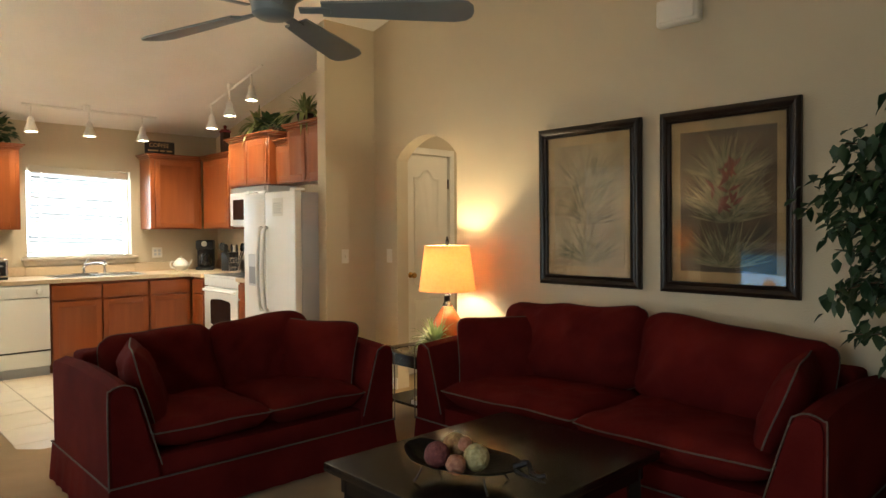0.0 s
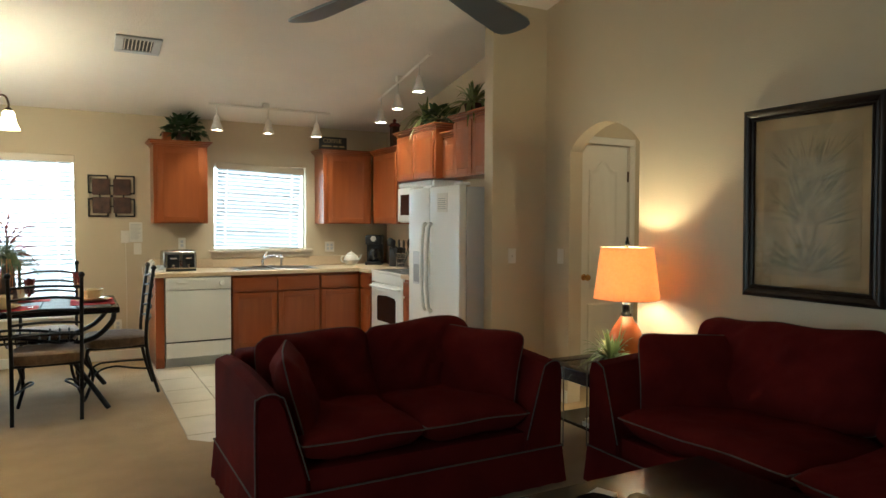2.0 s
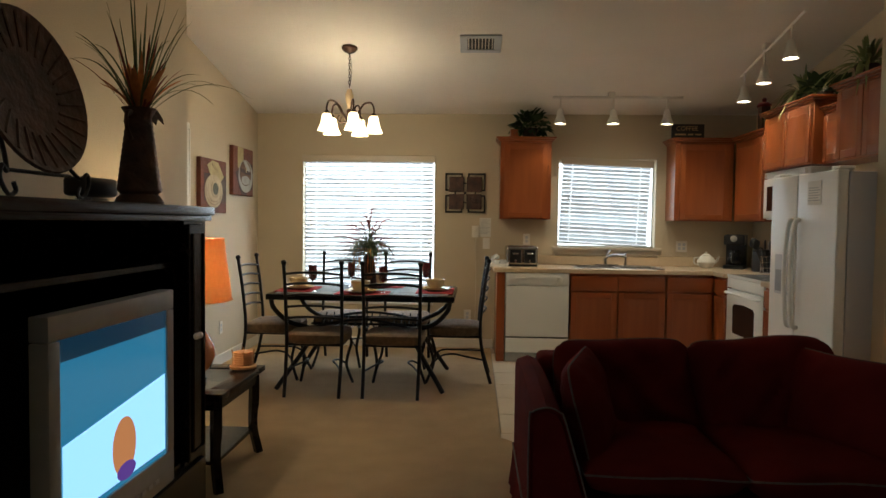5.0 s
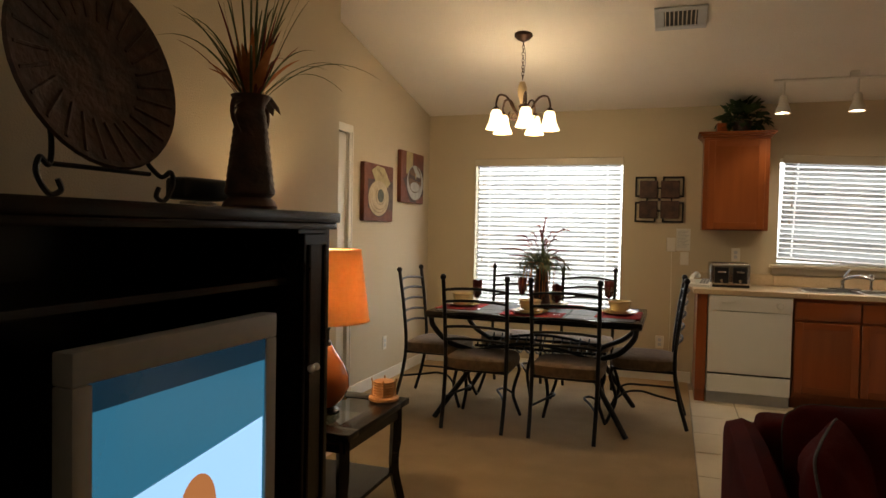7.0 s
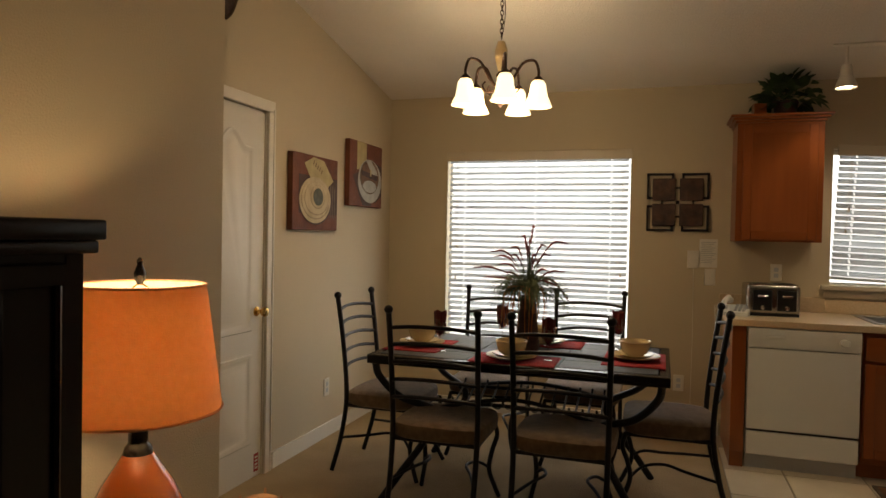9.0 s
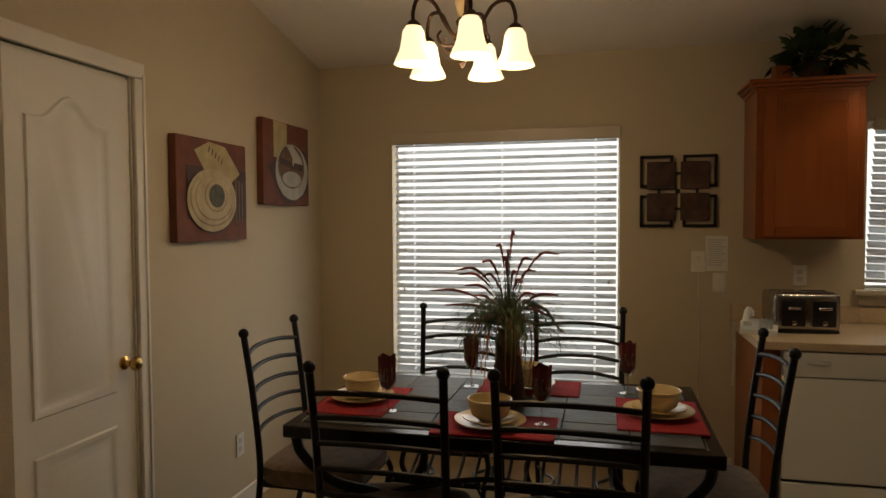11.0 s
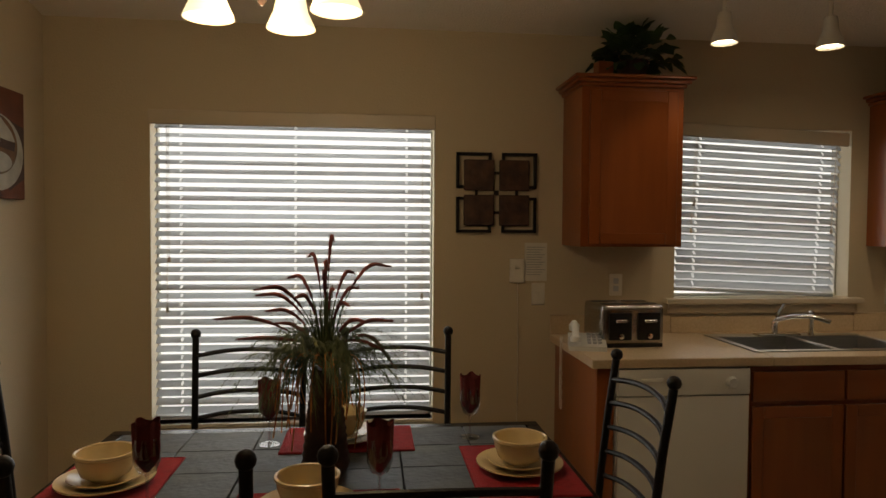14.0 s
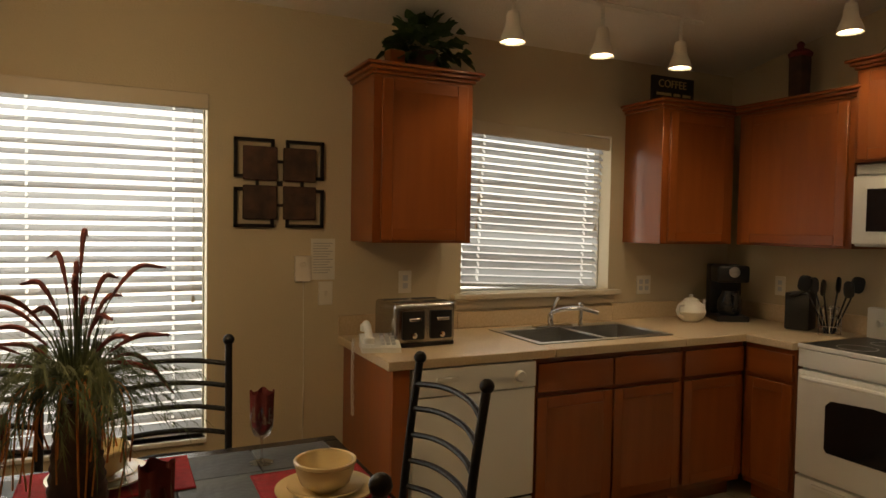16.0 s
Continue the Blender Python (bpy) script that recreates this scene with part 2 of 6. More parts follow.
def curve(points, steps=6):
    """Catmull-Rom through points."""
    P = [Vector(p) for p in points]
    P = [2 * P[0] - P[1]] + P + [2 * P[-1] - P[-2]]
    out = []
    for i in range(1, len(P) - 2):
        a, b, c, d = P[i - 1:i + 3]
        for k in range(steps):
            t = k / steps
            out.append(0.5 * (2 * b + (c - a) * t + (2 * a - 5 * b + 4 * c - d) * t * t + (3 * b - a - 3 * c + d) * t ** 3))
    return out + [P[-2]]


def lathe(profile, n=24, bm=None, at=(0, 0, 0), caps=True):
    """Turned shape from (radius, z) pairs round z."""
    bm = bm or bmesh.new()
    rings = [[bm.verts.new((at[0] + r * math.cos(k * math.tau / n), at[1] + r * math.sin(k * math.tau / n), at[2] + z)) for k in range(n)] for r, z in profile]
    for a, b in zip(rings, rings[1:]):
        for k in range(n):
            bm.faces.new((a[k], a[(k + 1) % n], b[(k + 1) % n], b[k]))
    if caps:
        bm.faces.new(rings[0][::-1])
        bm.faces.new(rings[-1])
    return bm


def ball(c, r, n=12, bm=None, squash=1.0):
    pr = [(max(r * math.sin(math.pi * k / (n // 2)), r * 0.02), -r * squash * math.cos(math.pi * k / (n // 2))) for k in range(n // 2 + 1)]
    return lathe(pr, n, bm, c)


def puff(sx, sy, sz, e=0.45, nu=28, nv=14, wrinkle=0.0, seed=0, m=None, sag=0.0):
    """A stuffed cushion: a rounded block with half sizes sx, sy, sz."""
    bm = bmesh.new()
    def sp(v, p):
        return math.copysign(abs(v) ** p, v)
    rows = []
    for j in range(nv + 1):
        a = -math.pi / 2 + math.pi * j / nv
        row = []
        for i in range(nu):
            o = -math.pi + math.tau * i / nu
            p = Vector((sx * sp(math.cos(a), e) * sp(math.cos(o), e), sy * sp(math.cos(a), e) * sp(math.sin(o), e), sz * sp(math.sin(a), e)))
            # ---- fullness in the middle, slacker towards the seams
            u, w = p.x / sx, p.z / sz
            p.y *= 1.0 - 0.35 * max(abs(u), abs(w)) ** 3 if sy < sz else 1
            if wrinkle:
                q = noise.noise_vector(p * 5.5 + Vector((seed, seed * 2.3, 0)))
                p += wrinkle * Vector((q.x * 0.6, q.y, q.z)) + 0.35 * wrinkle * noise.noise_vector(p * 14 + Vector((seed, 0, 9)))
            p.z -= sag * (1 - u * u) * (1 if p.z > 0 else 0.3)
            row.append(bm.verts.new(p))
        rows.append(row)
    for a, b in zip(rows, rows[1:]):
        for k in range(nu):
            bm.faces.new((a[k], a[(k + 1) % nu], b[(k + 1) % nu], b[k]))
    bmesh.ops.remove_doubles(bm, verts=bm.verts, dist=0.0008)
    if m:
        bmesh.ops.transform(bm, matrix=m, verts=bm.verts)
    return bm


def pillow(sx, tf, tb, sz, m, seed, wrinkle=0.012, box=4.0, pinch=0.035, nu=30, nv=22, soft=0.10):
    """A sewn cushion, half sizes sx and sz, fullness tf in front (-y) and tb behind; also gives the seam's points."""
    bm = bmesh.new()
    off = Vector((seed * 3.1, seed * 1.7, seed * 0.9))

    def at(i, j, side):
        u, v = math.sin(math.pi * (i / nu - 0.5)), math.sin(math.pi * (j / nv - 0.5))
        h = max(0.0, (1 - abs(u) ** box) * (1 - abs(v) ** box)) ** 0.55
        p = Vector((sx * u * (1 - pinch * (1 - v * v)), 0, sz * v * (1 - pinch * (1 - u * u))))
        p *= 1 - soft * (u * v) ** 6
        low = noise.noise_vector(p * 3.0 + off)
        fold = noise.noise(Vector((p.x * 7 + p.z * 5, p.z * 3, seed))) + 0.6 * noise.noise(Vector((p.x * 16 - p.z * 12, p.z * 9, seed + 5)))
        p.y = (-tf if side < 0 else tb) * h + side * wrinkle * fold * min(1, h * 1.4)
        p += wrinkle * 0.9 * Vector((low.x * 0.6, low.y, low.z))
        return m @ p
    front = [[bm.verts.new(at(i, j, -1)) for i in range(nu + 1)] for j in range(nv + 1)]
    back = [[front[j][i] if i in (0, nu) or j in (0, nv) else bm.verts.new(at(i, j, 1)) for i in range(nu + 1)] for j in range(nv + 1)]
    for grid in (front, back):
        for j in range(nv):
            for i in range(nu):
                bm.faces.new((grid[j][i], grid[j][i + 1], grid[j + 1][i + 1], grid[j + 1][i]))
    seam = [front[0][i].co.copy() for i in range(nu)] + [front[j][nu].co.copy() for j in range(nv)] + [front[nv][i].co.copy() for i in range(nu, 0, -1)] + [front[j][0].co.copy() for j in range(nv, 0, -1)]
    return bm, seam


def prism(poly, lo, hi, axis="x"):
    """A polygon extruded along an axis: poly in (y, z), (x, z) or (x, y)."""
    bm = bmesh.new()
    def at(p, h):
        return {"x": (h, p[0], p[1]), "y": (p[0], h, p[1]), "z": (p[0], p[1], h)}[axis]
    a, b = [bm.verts.new(at(p, lo)) for p in poly], [bm.verts.new(at(p, hi)) for p in poly]
    n = len(poly)
    bm.faces.new(a[::-1])
    bm.faces.new(b)
    for k in range(n):
        bm.faces.new((a[k], a[(k + 1) % n], b[(k + 1) % n], b[k]))
    return bm


def join(*bms):
    out = bms[0]
    for b in bms[1:]:
        me = bpy.data.meshes.new("joined")
        b.to_mesh(me)
        b.free()
        out.from_mesh(me)
        bpy.data.meshes.remove(me)
    return out


def blades(n, length, width, rise, droop, seed, base_r=0.03, lo=0.35, hi=1.3, steps=6, up=0.0):
    """Long thin arching leaves from one root, each with a fold along its middle."""
    rnd = random.Random(seed)
    bm = bmesh.new()
    for _ in range(n):
        a, l = rnd.uniform(0, math.tau), length * rnd.uniform(0.6, 1.1)
        el = rnd.uniform(lo, hi)
        d = Vector((math.cos(a), math.sin(a), 0))
        s = Vector((-d.y, d.x, 0))
        p = d * base_r * rnd.random()
        w = width * rnd.uniform(0.7, 1.2)
        prev = None
        for k in range(steps + 1):
            t = k / steps
            q = p + d * (l * math.cos(el) * t) + Vector((0, 0, rise * l * math.sin(el) * t - droop * l * t * t * math.cos(el)))
            ww = w * (1 - t) ** 0.6 * min(1, 0.35 + 3 * t) + 0.0006
            row = [bm.verts.new(q + s * ww), bm.verts.new(q + Vector((0, 0, -ww * 0.4))), bm.verts.new(q - s * ww)]
            if prev:
                for i in (0, 1):
                    bm.faces.new((prev[i], prev[i + 1], row[i + 1], row[i]))
            prev = row
    return bm


def leaf_into(bm, base, d, up, l, w):
    s = d.cross(up).normalized()
    n = s.cross(d).normalized()
    pts = [base, base + d * l * 0.35 + s * w + n * w * 0.25, base + d * l * 0.75 + s * w * 0.6 - n * l * 0.05, base + d * l - n * l * 0.18,
           base + d * l * 0.75 - s * w * 0.6 - n * l * 0.05, base + d * l * 0.35 - s * w + n * w * 0.25, base + d * l * 0.5 - n * w * 0.1]
    v = [bm.verts.new(p) for p in pts]
    for a, b in ((0, 1), (1, 2), (2, 3), (3, 4), (4, 5), (5, 0)):
        bm.faces.new((v[a], v[b], v[6]))


def bush(n, r, h, l, w, seed):
    """Broad leaves spread through a low mound."""
    rnd = random.Random(seed)
    bm = bmesh.new()
    for _ in range(n):
        a, e = rnd.uniform(0, math.tau), rnd.uniform(-0.35, 1.4)
        d = Vector((math.cos(a) * math.cos(e), math.sin(a) * math.cos(e), math.sin(e)))
        q = Vector((d.x * r, d.y * r, max(d.z, -0.25) * h)) * rnd.uniform(0.35, 1.0)
        dd = (d + Vector((rnd.uniform(-0.6, 0.6), rnd.uniform(-0.6, 0.6), rnd.uniform(-0.7, 0.3)))).normalized()
        leaf_into(bm, q, dd, Vector((0.1, 0.2, 1)), l * rnd.uniform(0.6, 1.15), w * rnd.uniform(0.7, 1.1))
    return bm


def writing(body, size, material, parent, m, label=""):
    c = bpy.data.curves.new("lettering", "FONT")
    c.body, c.size, c.extrude, c.align_x, c.align_y = body, size, 0.0015, "CENTER", "CENTER"
    ob = new("lettering", c)
    ob.data.materials.append(material)
    ob.parent, ob.matrix_basis = parent, m
    return ob

# ---------- the rooms ----------
NY, EX, WX, AX, SY, RIDGE = 7.84, 3.98, -1.2, -0.735, -1.7, 1.6


def zc(y):
    """The height of the vaulted ceiling."""
    return 2.46 + 0.193 * (NY - max(y, RIDGE)) - (0.193 * (RIDGE - y) if y < RIDGE else 0)


floor = structure("floor", B((-1.4, -1.9, -0.12, 5.8, 8.0, -0.004)), GROUT, "concrete slab under carpet and tile")
TX, TY = 1.297, 4.77
cp = [(-1.35, -1.85), (5.7, -1.85), (5.7, TY), (TX + 0.11, TY), (TX, TY + 0.11), (TX, 7.97), (-1.35, 7.97)]
structure("carpet", prism(cp, -0.004, 0.006, "z"), CARPET, "beige wall-to-wall cut-pile carpet")
ground = structure("ground", B((-300, 8.2, -0.5, 300, 900, -0.3), (-300, -900, -0.5, 300, -2.2, -0.3)), LAWN, "lawn outside the house")

# glowing panel close outside; whitens the gaps between slats and adds daylight
backdrop = structure("backdrop", B((-9, 10.8, -0.45, 12, 11.0, 3.4)), SKYGLOW, "glowing panel standing in for bright sky outside the windows")

# ---- north wall with its two window openings
W1, W2 = (-0.71, 0.69, 0.47, 2.02), (1.985, 2.985, 1.09, 2.0)
structure("wall_north", B((-1.35, NY, 0, W1[0], NY + 0.16, 2.75), (W1[0], NY, 0, W1[1], NY + 0.16, W1[2]), (W1[0], NY, W1[3], W1[1], NY + 0.16, 2.75),
                          (W1[1], NY, 0, W2[0], NY + 0.16, 2.75), (W2[0], NY, 0, W2[1], NY + 0.16, W2[2]), (W2[0], NY, W2[3], W2[1], NY + 0.16, 2.75),
                          (W2[1], NY, 0, EX + 0.14, NY + 0.16, 2.75)), WALL, "tan painted wall with two windows")
TOP = 0.10
def yz(y0, y1, z0=0):
    pts = [(y0, z0), (y1, z0), (y1, zc(y1) + TOP)] + ([(RIDGE, zc(RIDGE) + TOP)] if y0 < RIDGE < y1 else []) + [(y0, zc(y0) + TOP)]
    return pts


# ---- east wall, with the arched opening to the hall
A0, A1, SPR, CROWN = 3.715, 4.43, 1.925, 2.105
arch = [(A1 - (A1 - A0) * k / 16, SPR + (CROWN - SPR) * (math.sin(math.pi * k / 16) ** 0.75)) for k in range(17)]
structure("wall_east", join(prism(yz(SY - 0.12, A0), EX, EX + 0.12), prism(yz(A1, NY), EX, EX + 0.12),
                            prism([(A0, zc(A0) + TOP), (A1, zc(A1) + TOP)] + arch, EX, EX + 0.12)), WALL, "tan painted wall with an arched opening")
structure("wall_hall", join(B((EX + 0.12, 4.8, 0, 4.375, 4.92, 2.6), (4.935, 4.8, 0, 5.75, 4.92, 2.6), (4.375, 4.8, 2.06, 4.935, 4.92, 2.6), (4.375, 4.9, 0, 4.935, 4.92, 2.06)),
                            B((5.65, 2.6, 0, 5.75, 4.8, 2.6), (EX + 0.12, 2.5, 0, 5.75, 2.6, 2.6))), WALL, "tan hall walls beyond the arch")
structure("ceiling_hall", B((EX + 0.12, 2.5, 2.44, 5.75, 4.92, 2.5)), CEIL, "hall ceiling")
structure("wall_partition", prism([(4.73, 0), (4.845, 0), (4.845, zc(4.845) + TOP), (4.73, zc(4.73) + TOP)], 3.478, EX), WALL, "tan wall end beside the refrigerator")
# ---- west walls: the dining bay, and the wall behind the television cabinet
D0, D1 = 5.42, 6.05
structure("wall_west", join(prism(yz(5.02, D0), WX - 0.15, WX), prism(yz(D1, NY), WX - 0.15, WX), prism([(D0, 2.05), (D1, 2.05), (D1, zc(D1) + TOP), (D0, zc(D0) + TOP)], WX - 0.15, WX),
                            B((WX - 0.15, D0, 0, WX - 0.12, D1, 2.05))), WALL, "tan wall of the dining area")
structure("wall_living", join(prism(yz(SY - 0.12, -0.2), WX - 0.15, AX), prism(yz(RIDGE + 0.1, 5.02), WX - 0.15, AX), prism([(-0.2, 2.06), (RIDGE + 0.1, 2.06), (RIDGE + 0.1, zc(RIDGE + 0.1) + TOP), (RIDGE, zc(RIDGE) + TOP), (-0.2, zc(-0.2) + TOP)], WX - 0.15, AX)), WALL, "tan living room wall")
# invented door, never in view; it gives the west fill lamp an opening
gd = thing("door_3", "added sliding glass door, never in view, opening for the fill daylight", "door", (-1.0, 0.75, 0), kind="structure")
for y0, y1 in ((-0.95, -0.9), (-0.03, 0.03), (0.9, 0.95)):
    part("door_frame", B((-0.03, y0, 0.0, 0.03, y1, 2.06), bevel=0.003), WHITE, gd)
part("door_frame", B((-0.03, -0.9, 2.0, 0.03, 0.9, 2.06), (-0.03, -0.9, 0.0, 0.03, 0.9, 0.06)), WHITE, gd)
for y0 in (-0.9, 0.03):
    part("pane", B((-0.004, y0, 0.06, 0.004, y0 + 0.87, 2.0)), PANE, gd).visible_shadow = False
structure("wall_south", B((AX, SY - 0.12, 0, EX, SY, zc(SY) + TOP)), WALL, "plain tan wall")
cs = [(NY + 0.02, zc(NY + 0.02)), (RIDGE, zc(RIDGE)), (SY - 0.1, zc(SY - 0.1))]
structure("ceiling", prism([*cs, *[(y, z + 0.08) for y, z in cs[::-1]]], -1.34, EX + 0.11), CEIL, "off-white textured vaulted ceiling")

# ---- baseboards
BH = 0.10
structure("baseboard", B((WX, NY - 0.014, 0, 1.32, NY, BH), (WX, 5.02, 0, WX + 0.014, D0 - 0.08, BH), (WX, D1 + 0.08, 0, WX + 0.014, NY - 0.014, BH),
                         (WX, 5.02, 0, AX, 5.034, BH), (AX, SY, 0, AX + 0.014, 5.034, BH), (EX - 0.014, SY, 0, EX, A0, BH), (EX - 0.014, A1, 0, EX, 4.716, BH),
                         (3.464, 4.716, 0, EX, 4.73, BH), (3.464, 4.73, 0, 3.478, 4.845, BH), bevel=0.003), WHITE, "white painted baseboard")


# ---------- windows with blinds ----------
def window(name, x0, x1, z0, z1, n, tilt, stool, warp):
    w = thing(name, "white window with lowered horizontal blinds", "window", ((x0 + x1) / 2, NY, z0), kind="structure")
    hw, h = (x1 - x0) / 2, z1 - z0
    part("window_frame", B((-hw, 0.10, 0, -hw + 0.009, 0.14, h), (hw - 0.009, 0.10, 0, hw, 0.14, h), (-hw + 0.009, 0.10, 0, hw - 0.009, 0.14, 0.012),
                           (-hw + 0.009, 0.10, h - 0.03, hw - 0.009, 0.14, h), bevel=0.003), WHITE, w)
    part("pane", B((-hw + 0.009, 0.112, 0.012, hw - 0.009, 0.116, h - 0.03)), PANE, w).visible_shadow = False
    if stool:
        part("window_sill", B((-hw - 0.06, -0.055, -0.03, hw + 0.06, 0.09, -0.002), (-hw - 0.035, -0.018, -0.085, hw + 0.035, -0.002, -0.03), bevel=0.006, seg=2), RAIL, w, "painted wooden window stool")
    else:
        part("window_sill", B((-hw + 0.001, -0.02, -0.02, hw - 0.001, 0.09, 0.0), bevel=0.004), WHITE, w)
    b = thing("window_blind", "white horizontal slat blind, slats half open", "blind", ((x0 + x1) / 2 - h * math.sin(radians(warp)), NY, z0))
    b.matrix_basis = b.matrix_basis @ pose(0, 0, 0, 0, warp, 0)
    hw -= 0.028 if warp else 0
    part("valance", B((-hw - 0.004, -0.022, h - 0.068, hw + 0.004, -0.008, h + 0.004), bevel=0.004), RAIL, b)
    part("head_rail", B((-hw + 0.01, 0.0, h - 0.055, hw - 0.01, 0.05, h - 0.005), bevel=0.003), RAIL, b)
    zl = 0.03
    part("bottom_rail", B((-hw + 0.012, 0.006, zl - 0.012, hw - 0.012, 0.05, zl + 0.008), bevel=0.004), SLAT, b)
    cords = [-hw + 0.14, 0, hw - 0.14] if hw > 0.6 else [-hw + 0.12, hw - 0.12]
    # slats are slotted where the ladder cords run
    cuts = [-hw + 0.017] + [x + e for x in cords for e in (-0.0045, 0.0045)] + [hw - 0.017]
    sl = bmesh.new()
    rows = []
    for k in range(5):
        u = -1 + k / 2
        c, s = math.cos(radians(tilt)), math.sin(radians(tilt))
        y, z = u * 0.025, 0.003 * (1 - u * u)
        rows.append([sl.verts.new((x, y * c - z * s, y * s + z * c)) for x in cuts])
    for k, (a, c) in enumerate(zip(rows, rows[1:])):
        for i in range(len(cuts) - 1):
            if i % 2 == 0 or k in (0, 3):
                sl.faces.new((a[i], a[i + 1], c[i + 1], c[i]))
    bmesh.ops.solidify(sl, geom=list(sl.faces), thickness=0.0025)
    me = mesh("slat", sl, SLAT)
    rnd = random.Random(n)
    for k in range(n):
        part("slat", me, SLAT, b, m=pose(rnd.uniform(-0.001, 0.001), 0.028, zl + 0.03 + (h - 0.10 - zl) * k / (n - 1), rnd.uniform(-0.7, 0.7), rnd.uniform(-0.12, 0.12), 0))
    for x in cords:
        part("cord", B((x - 0.001, 0.0275, zl, x + 0.001, 0.0285, h - 0.03)), CORD, b)
    for x, z in ((-hw + 0.09, h * 0.52), (hw - 0.06, h * 0.4), (-hw + 0.08, h * 0.36)):
        part("tassel", lathe([(0.003, 0.03), (0.007, 0.02), (0.008, 0)], 8, at=(x, -0.006, z)), RAIL, b)
        part("pull_cord", tube([(x, -0.006, z + 0.025), (x, -0.006, h - 0.07)], 0.0015, 5), RAIL, b)


window("window_1", *W1, 33, 33, False, 0.0)
window("window_2", *W2, 20, 46, True, 2.4)


# ---------- doors ----------
def panel_door(name, label, w, h, loc, rz, knob_side, hinge=True):
    """A two-panel door with an arched upper panel, its casing and hardware; local x across, -y towards the room."""
    d = thing(name, label, "door", loc, rz, kind="structure")
    part("door_leaf", B((-w / 2, 0.008, 0.008, w / 2, 0.048, h), bevel=0.002), WHITE, d)
    def ring(z0, z1, arched, ins):
        """The outline of a panel, with a raised bow in the middle of an arched top."""
        x = w / 2 - 0.105 - ins
        pts = [(-x, z0 + ins), (x, z0 + ins)]
        if arched:
            pts += [(x * (1 - k / 8), z1 - ins - 0.085 * (1 - max(0, math.cos(min(1, abs(1 - k / 8) / 0.72) * math.pi) * 0.5 + 0.5))) for k in range(17)]
        else:
            pts += [(x, z1 - ins), (-x, z1 - ins)]
        return pts
    for z0, z1, ar in ((0.20, 0.70, False), (0.825, h - 0.115, True)):
        bm = bmesh.new()
        rings = [[bm.verts.new((x, y, z)) for x, z in ring(z0, z1, ar, ins)] for ins, y in ((0.0, 0.0085), (0.006, 0.0015), (0.016, 0.0015), (0.026, 0.0075), (0.048, 0.0075), (0.07, 0.0005))]
        for a, b in zip(rings, rings[1:]):
            for k in range(len(a)):
                bm.faces.new((a[k], a[(k + 1) % len(a)], b[(k + 1) % len(a)], b[k]))
        bm.faces.new(rings[-1])
        part("raised_panel", bm, WHITE, d)
    cw = 0.062
    part("casing", B((-w / 2 - cw - 0.008, -0.018, 0, -w / 2 - 0.008, 0.0, h + 0.012), (w / 2 + 0.008, -0.018, 0, w / 2 + cw + 0.008, 0.0, h + 0.012),
                     (-w / 2 - cw - 0.008, -0.018, h + 0.012, w / 2 + cw + 0.008, 0.0, h + 0.012 + cw),
                     (-w / 2 - cw - 0.004, -0.024, 0, -w / 2 - cw + 0.014, -0.016, h + 0.03), (w / 2 + cw - 0.014, -0.024, 0, w / 2 + cw + 0.004, -0.016, h + 0.03), bevel=0.004), WHITE, d)
    part("jamb", B((-w / 2 - 0.008, 0.0, 0, -w / 2 - 0.0012, 0.1, h + 0.01), (w / 2 + 0.0012, 0.0, 0, w / 2 + 0.008, 0.1, h + 0.01), (-w / 2 - 0.008, 0.02, h + 0.003, w / 2 + 0.008, 0.1, h + 0.012)), WHITE, d)
    kx = knob_side * (w / 2 - 0.06)
    k = part("door_knob", lathe([(0.027, 0), (0.027, 0.006), (0.012, 0.012), (0.011, 0.032), (0.024, 0.042), (0.028, 0.056), (0.022, 0.068), (0.006, 0.072)], 18), BRASS, d, "polished brass knob", pose(kx, 0.008, 0.93, 90, 0, 0))
    for z in (0.25, 1.03, h - 0.25):
        part("hinge", tube([(-knob_side * (w / 2 + 0.003), 0.003, z - 0.045), (-knob_side * (w / 2 + 0.003), 0.003, z + 0.045)], 0.008, 8), mat_hinge, d)
    return d


mat_hinge = mat("aged_bronze", (0.08, 0.05, 0.03), (0.05, 0.03, 0.02), 30, 0.4, metal=0.8)
d1 = panel_door("door_1", "closed white two-panel door with arched top panel", D1 - D0 - 0.03, 2.03, (WX, (D0 + D1) / 2, 0), 90, 1)
STICK = mat("red_sticker", (0.42, 0.05, 0.04), (0.34, 0.035, 0.03), 30, 0.6)
part("sticker", B((0.235, 0.0065, 0.035, 0.278, 0.0082, 0.135)), STICK, d1, "small red printed sticker")
for k in range(4):
    part("sticker_print", B((0.243, 0.0058, 0.05 + 0.02 * k, 0.270, 0.0066, 0.06 + 0.02 * k)), PAPER, d1)
panel_door("door_2", "closed white two-panel door in the hall", 0.54, 2.04, (4.655, 4.8, 0), 0, -1)


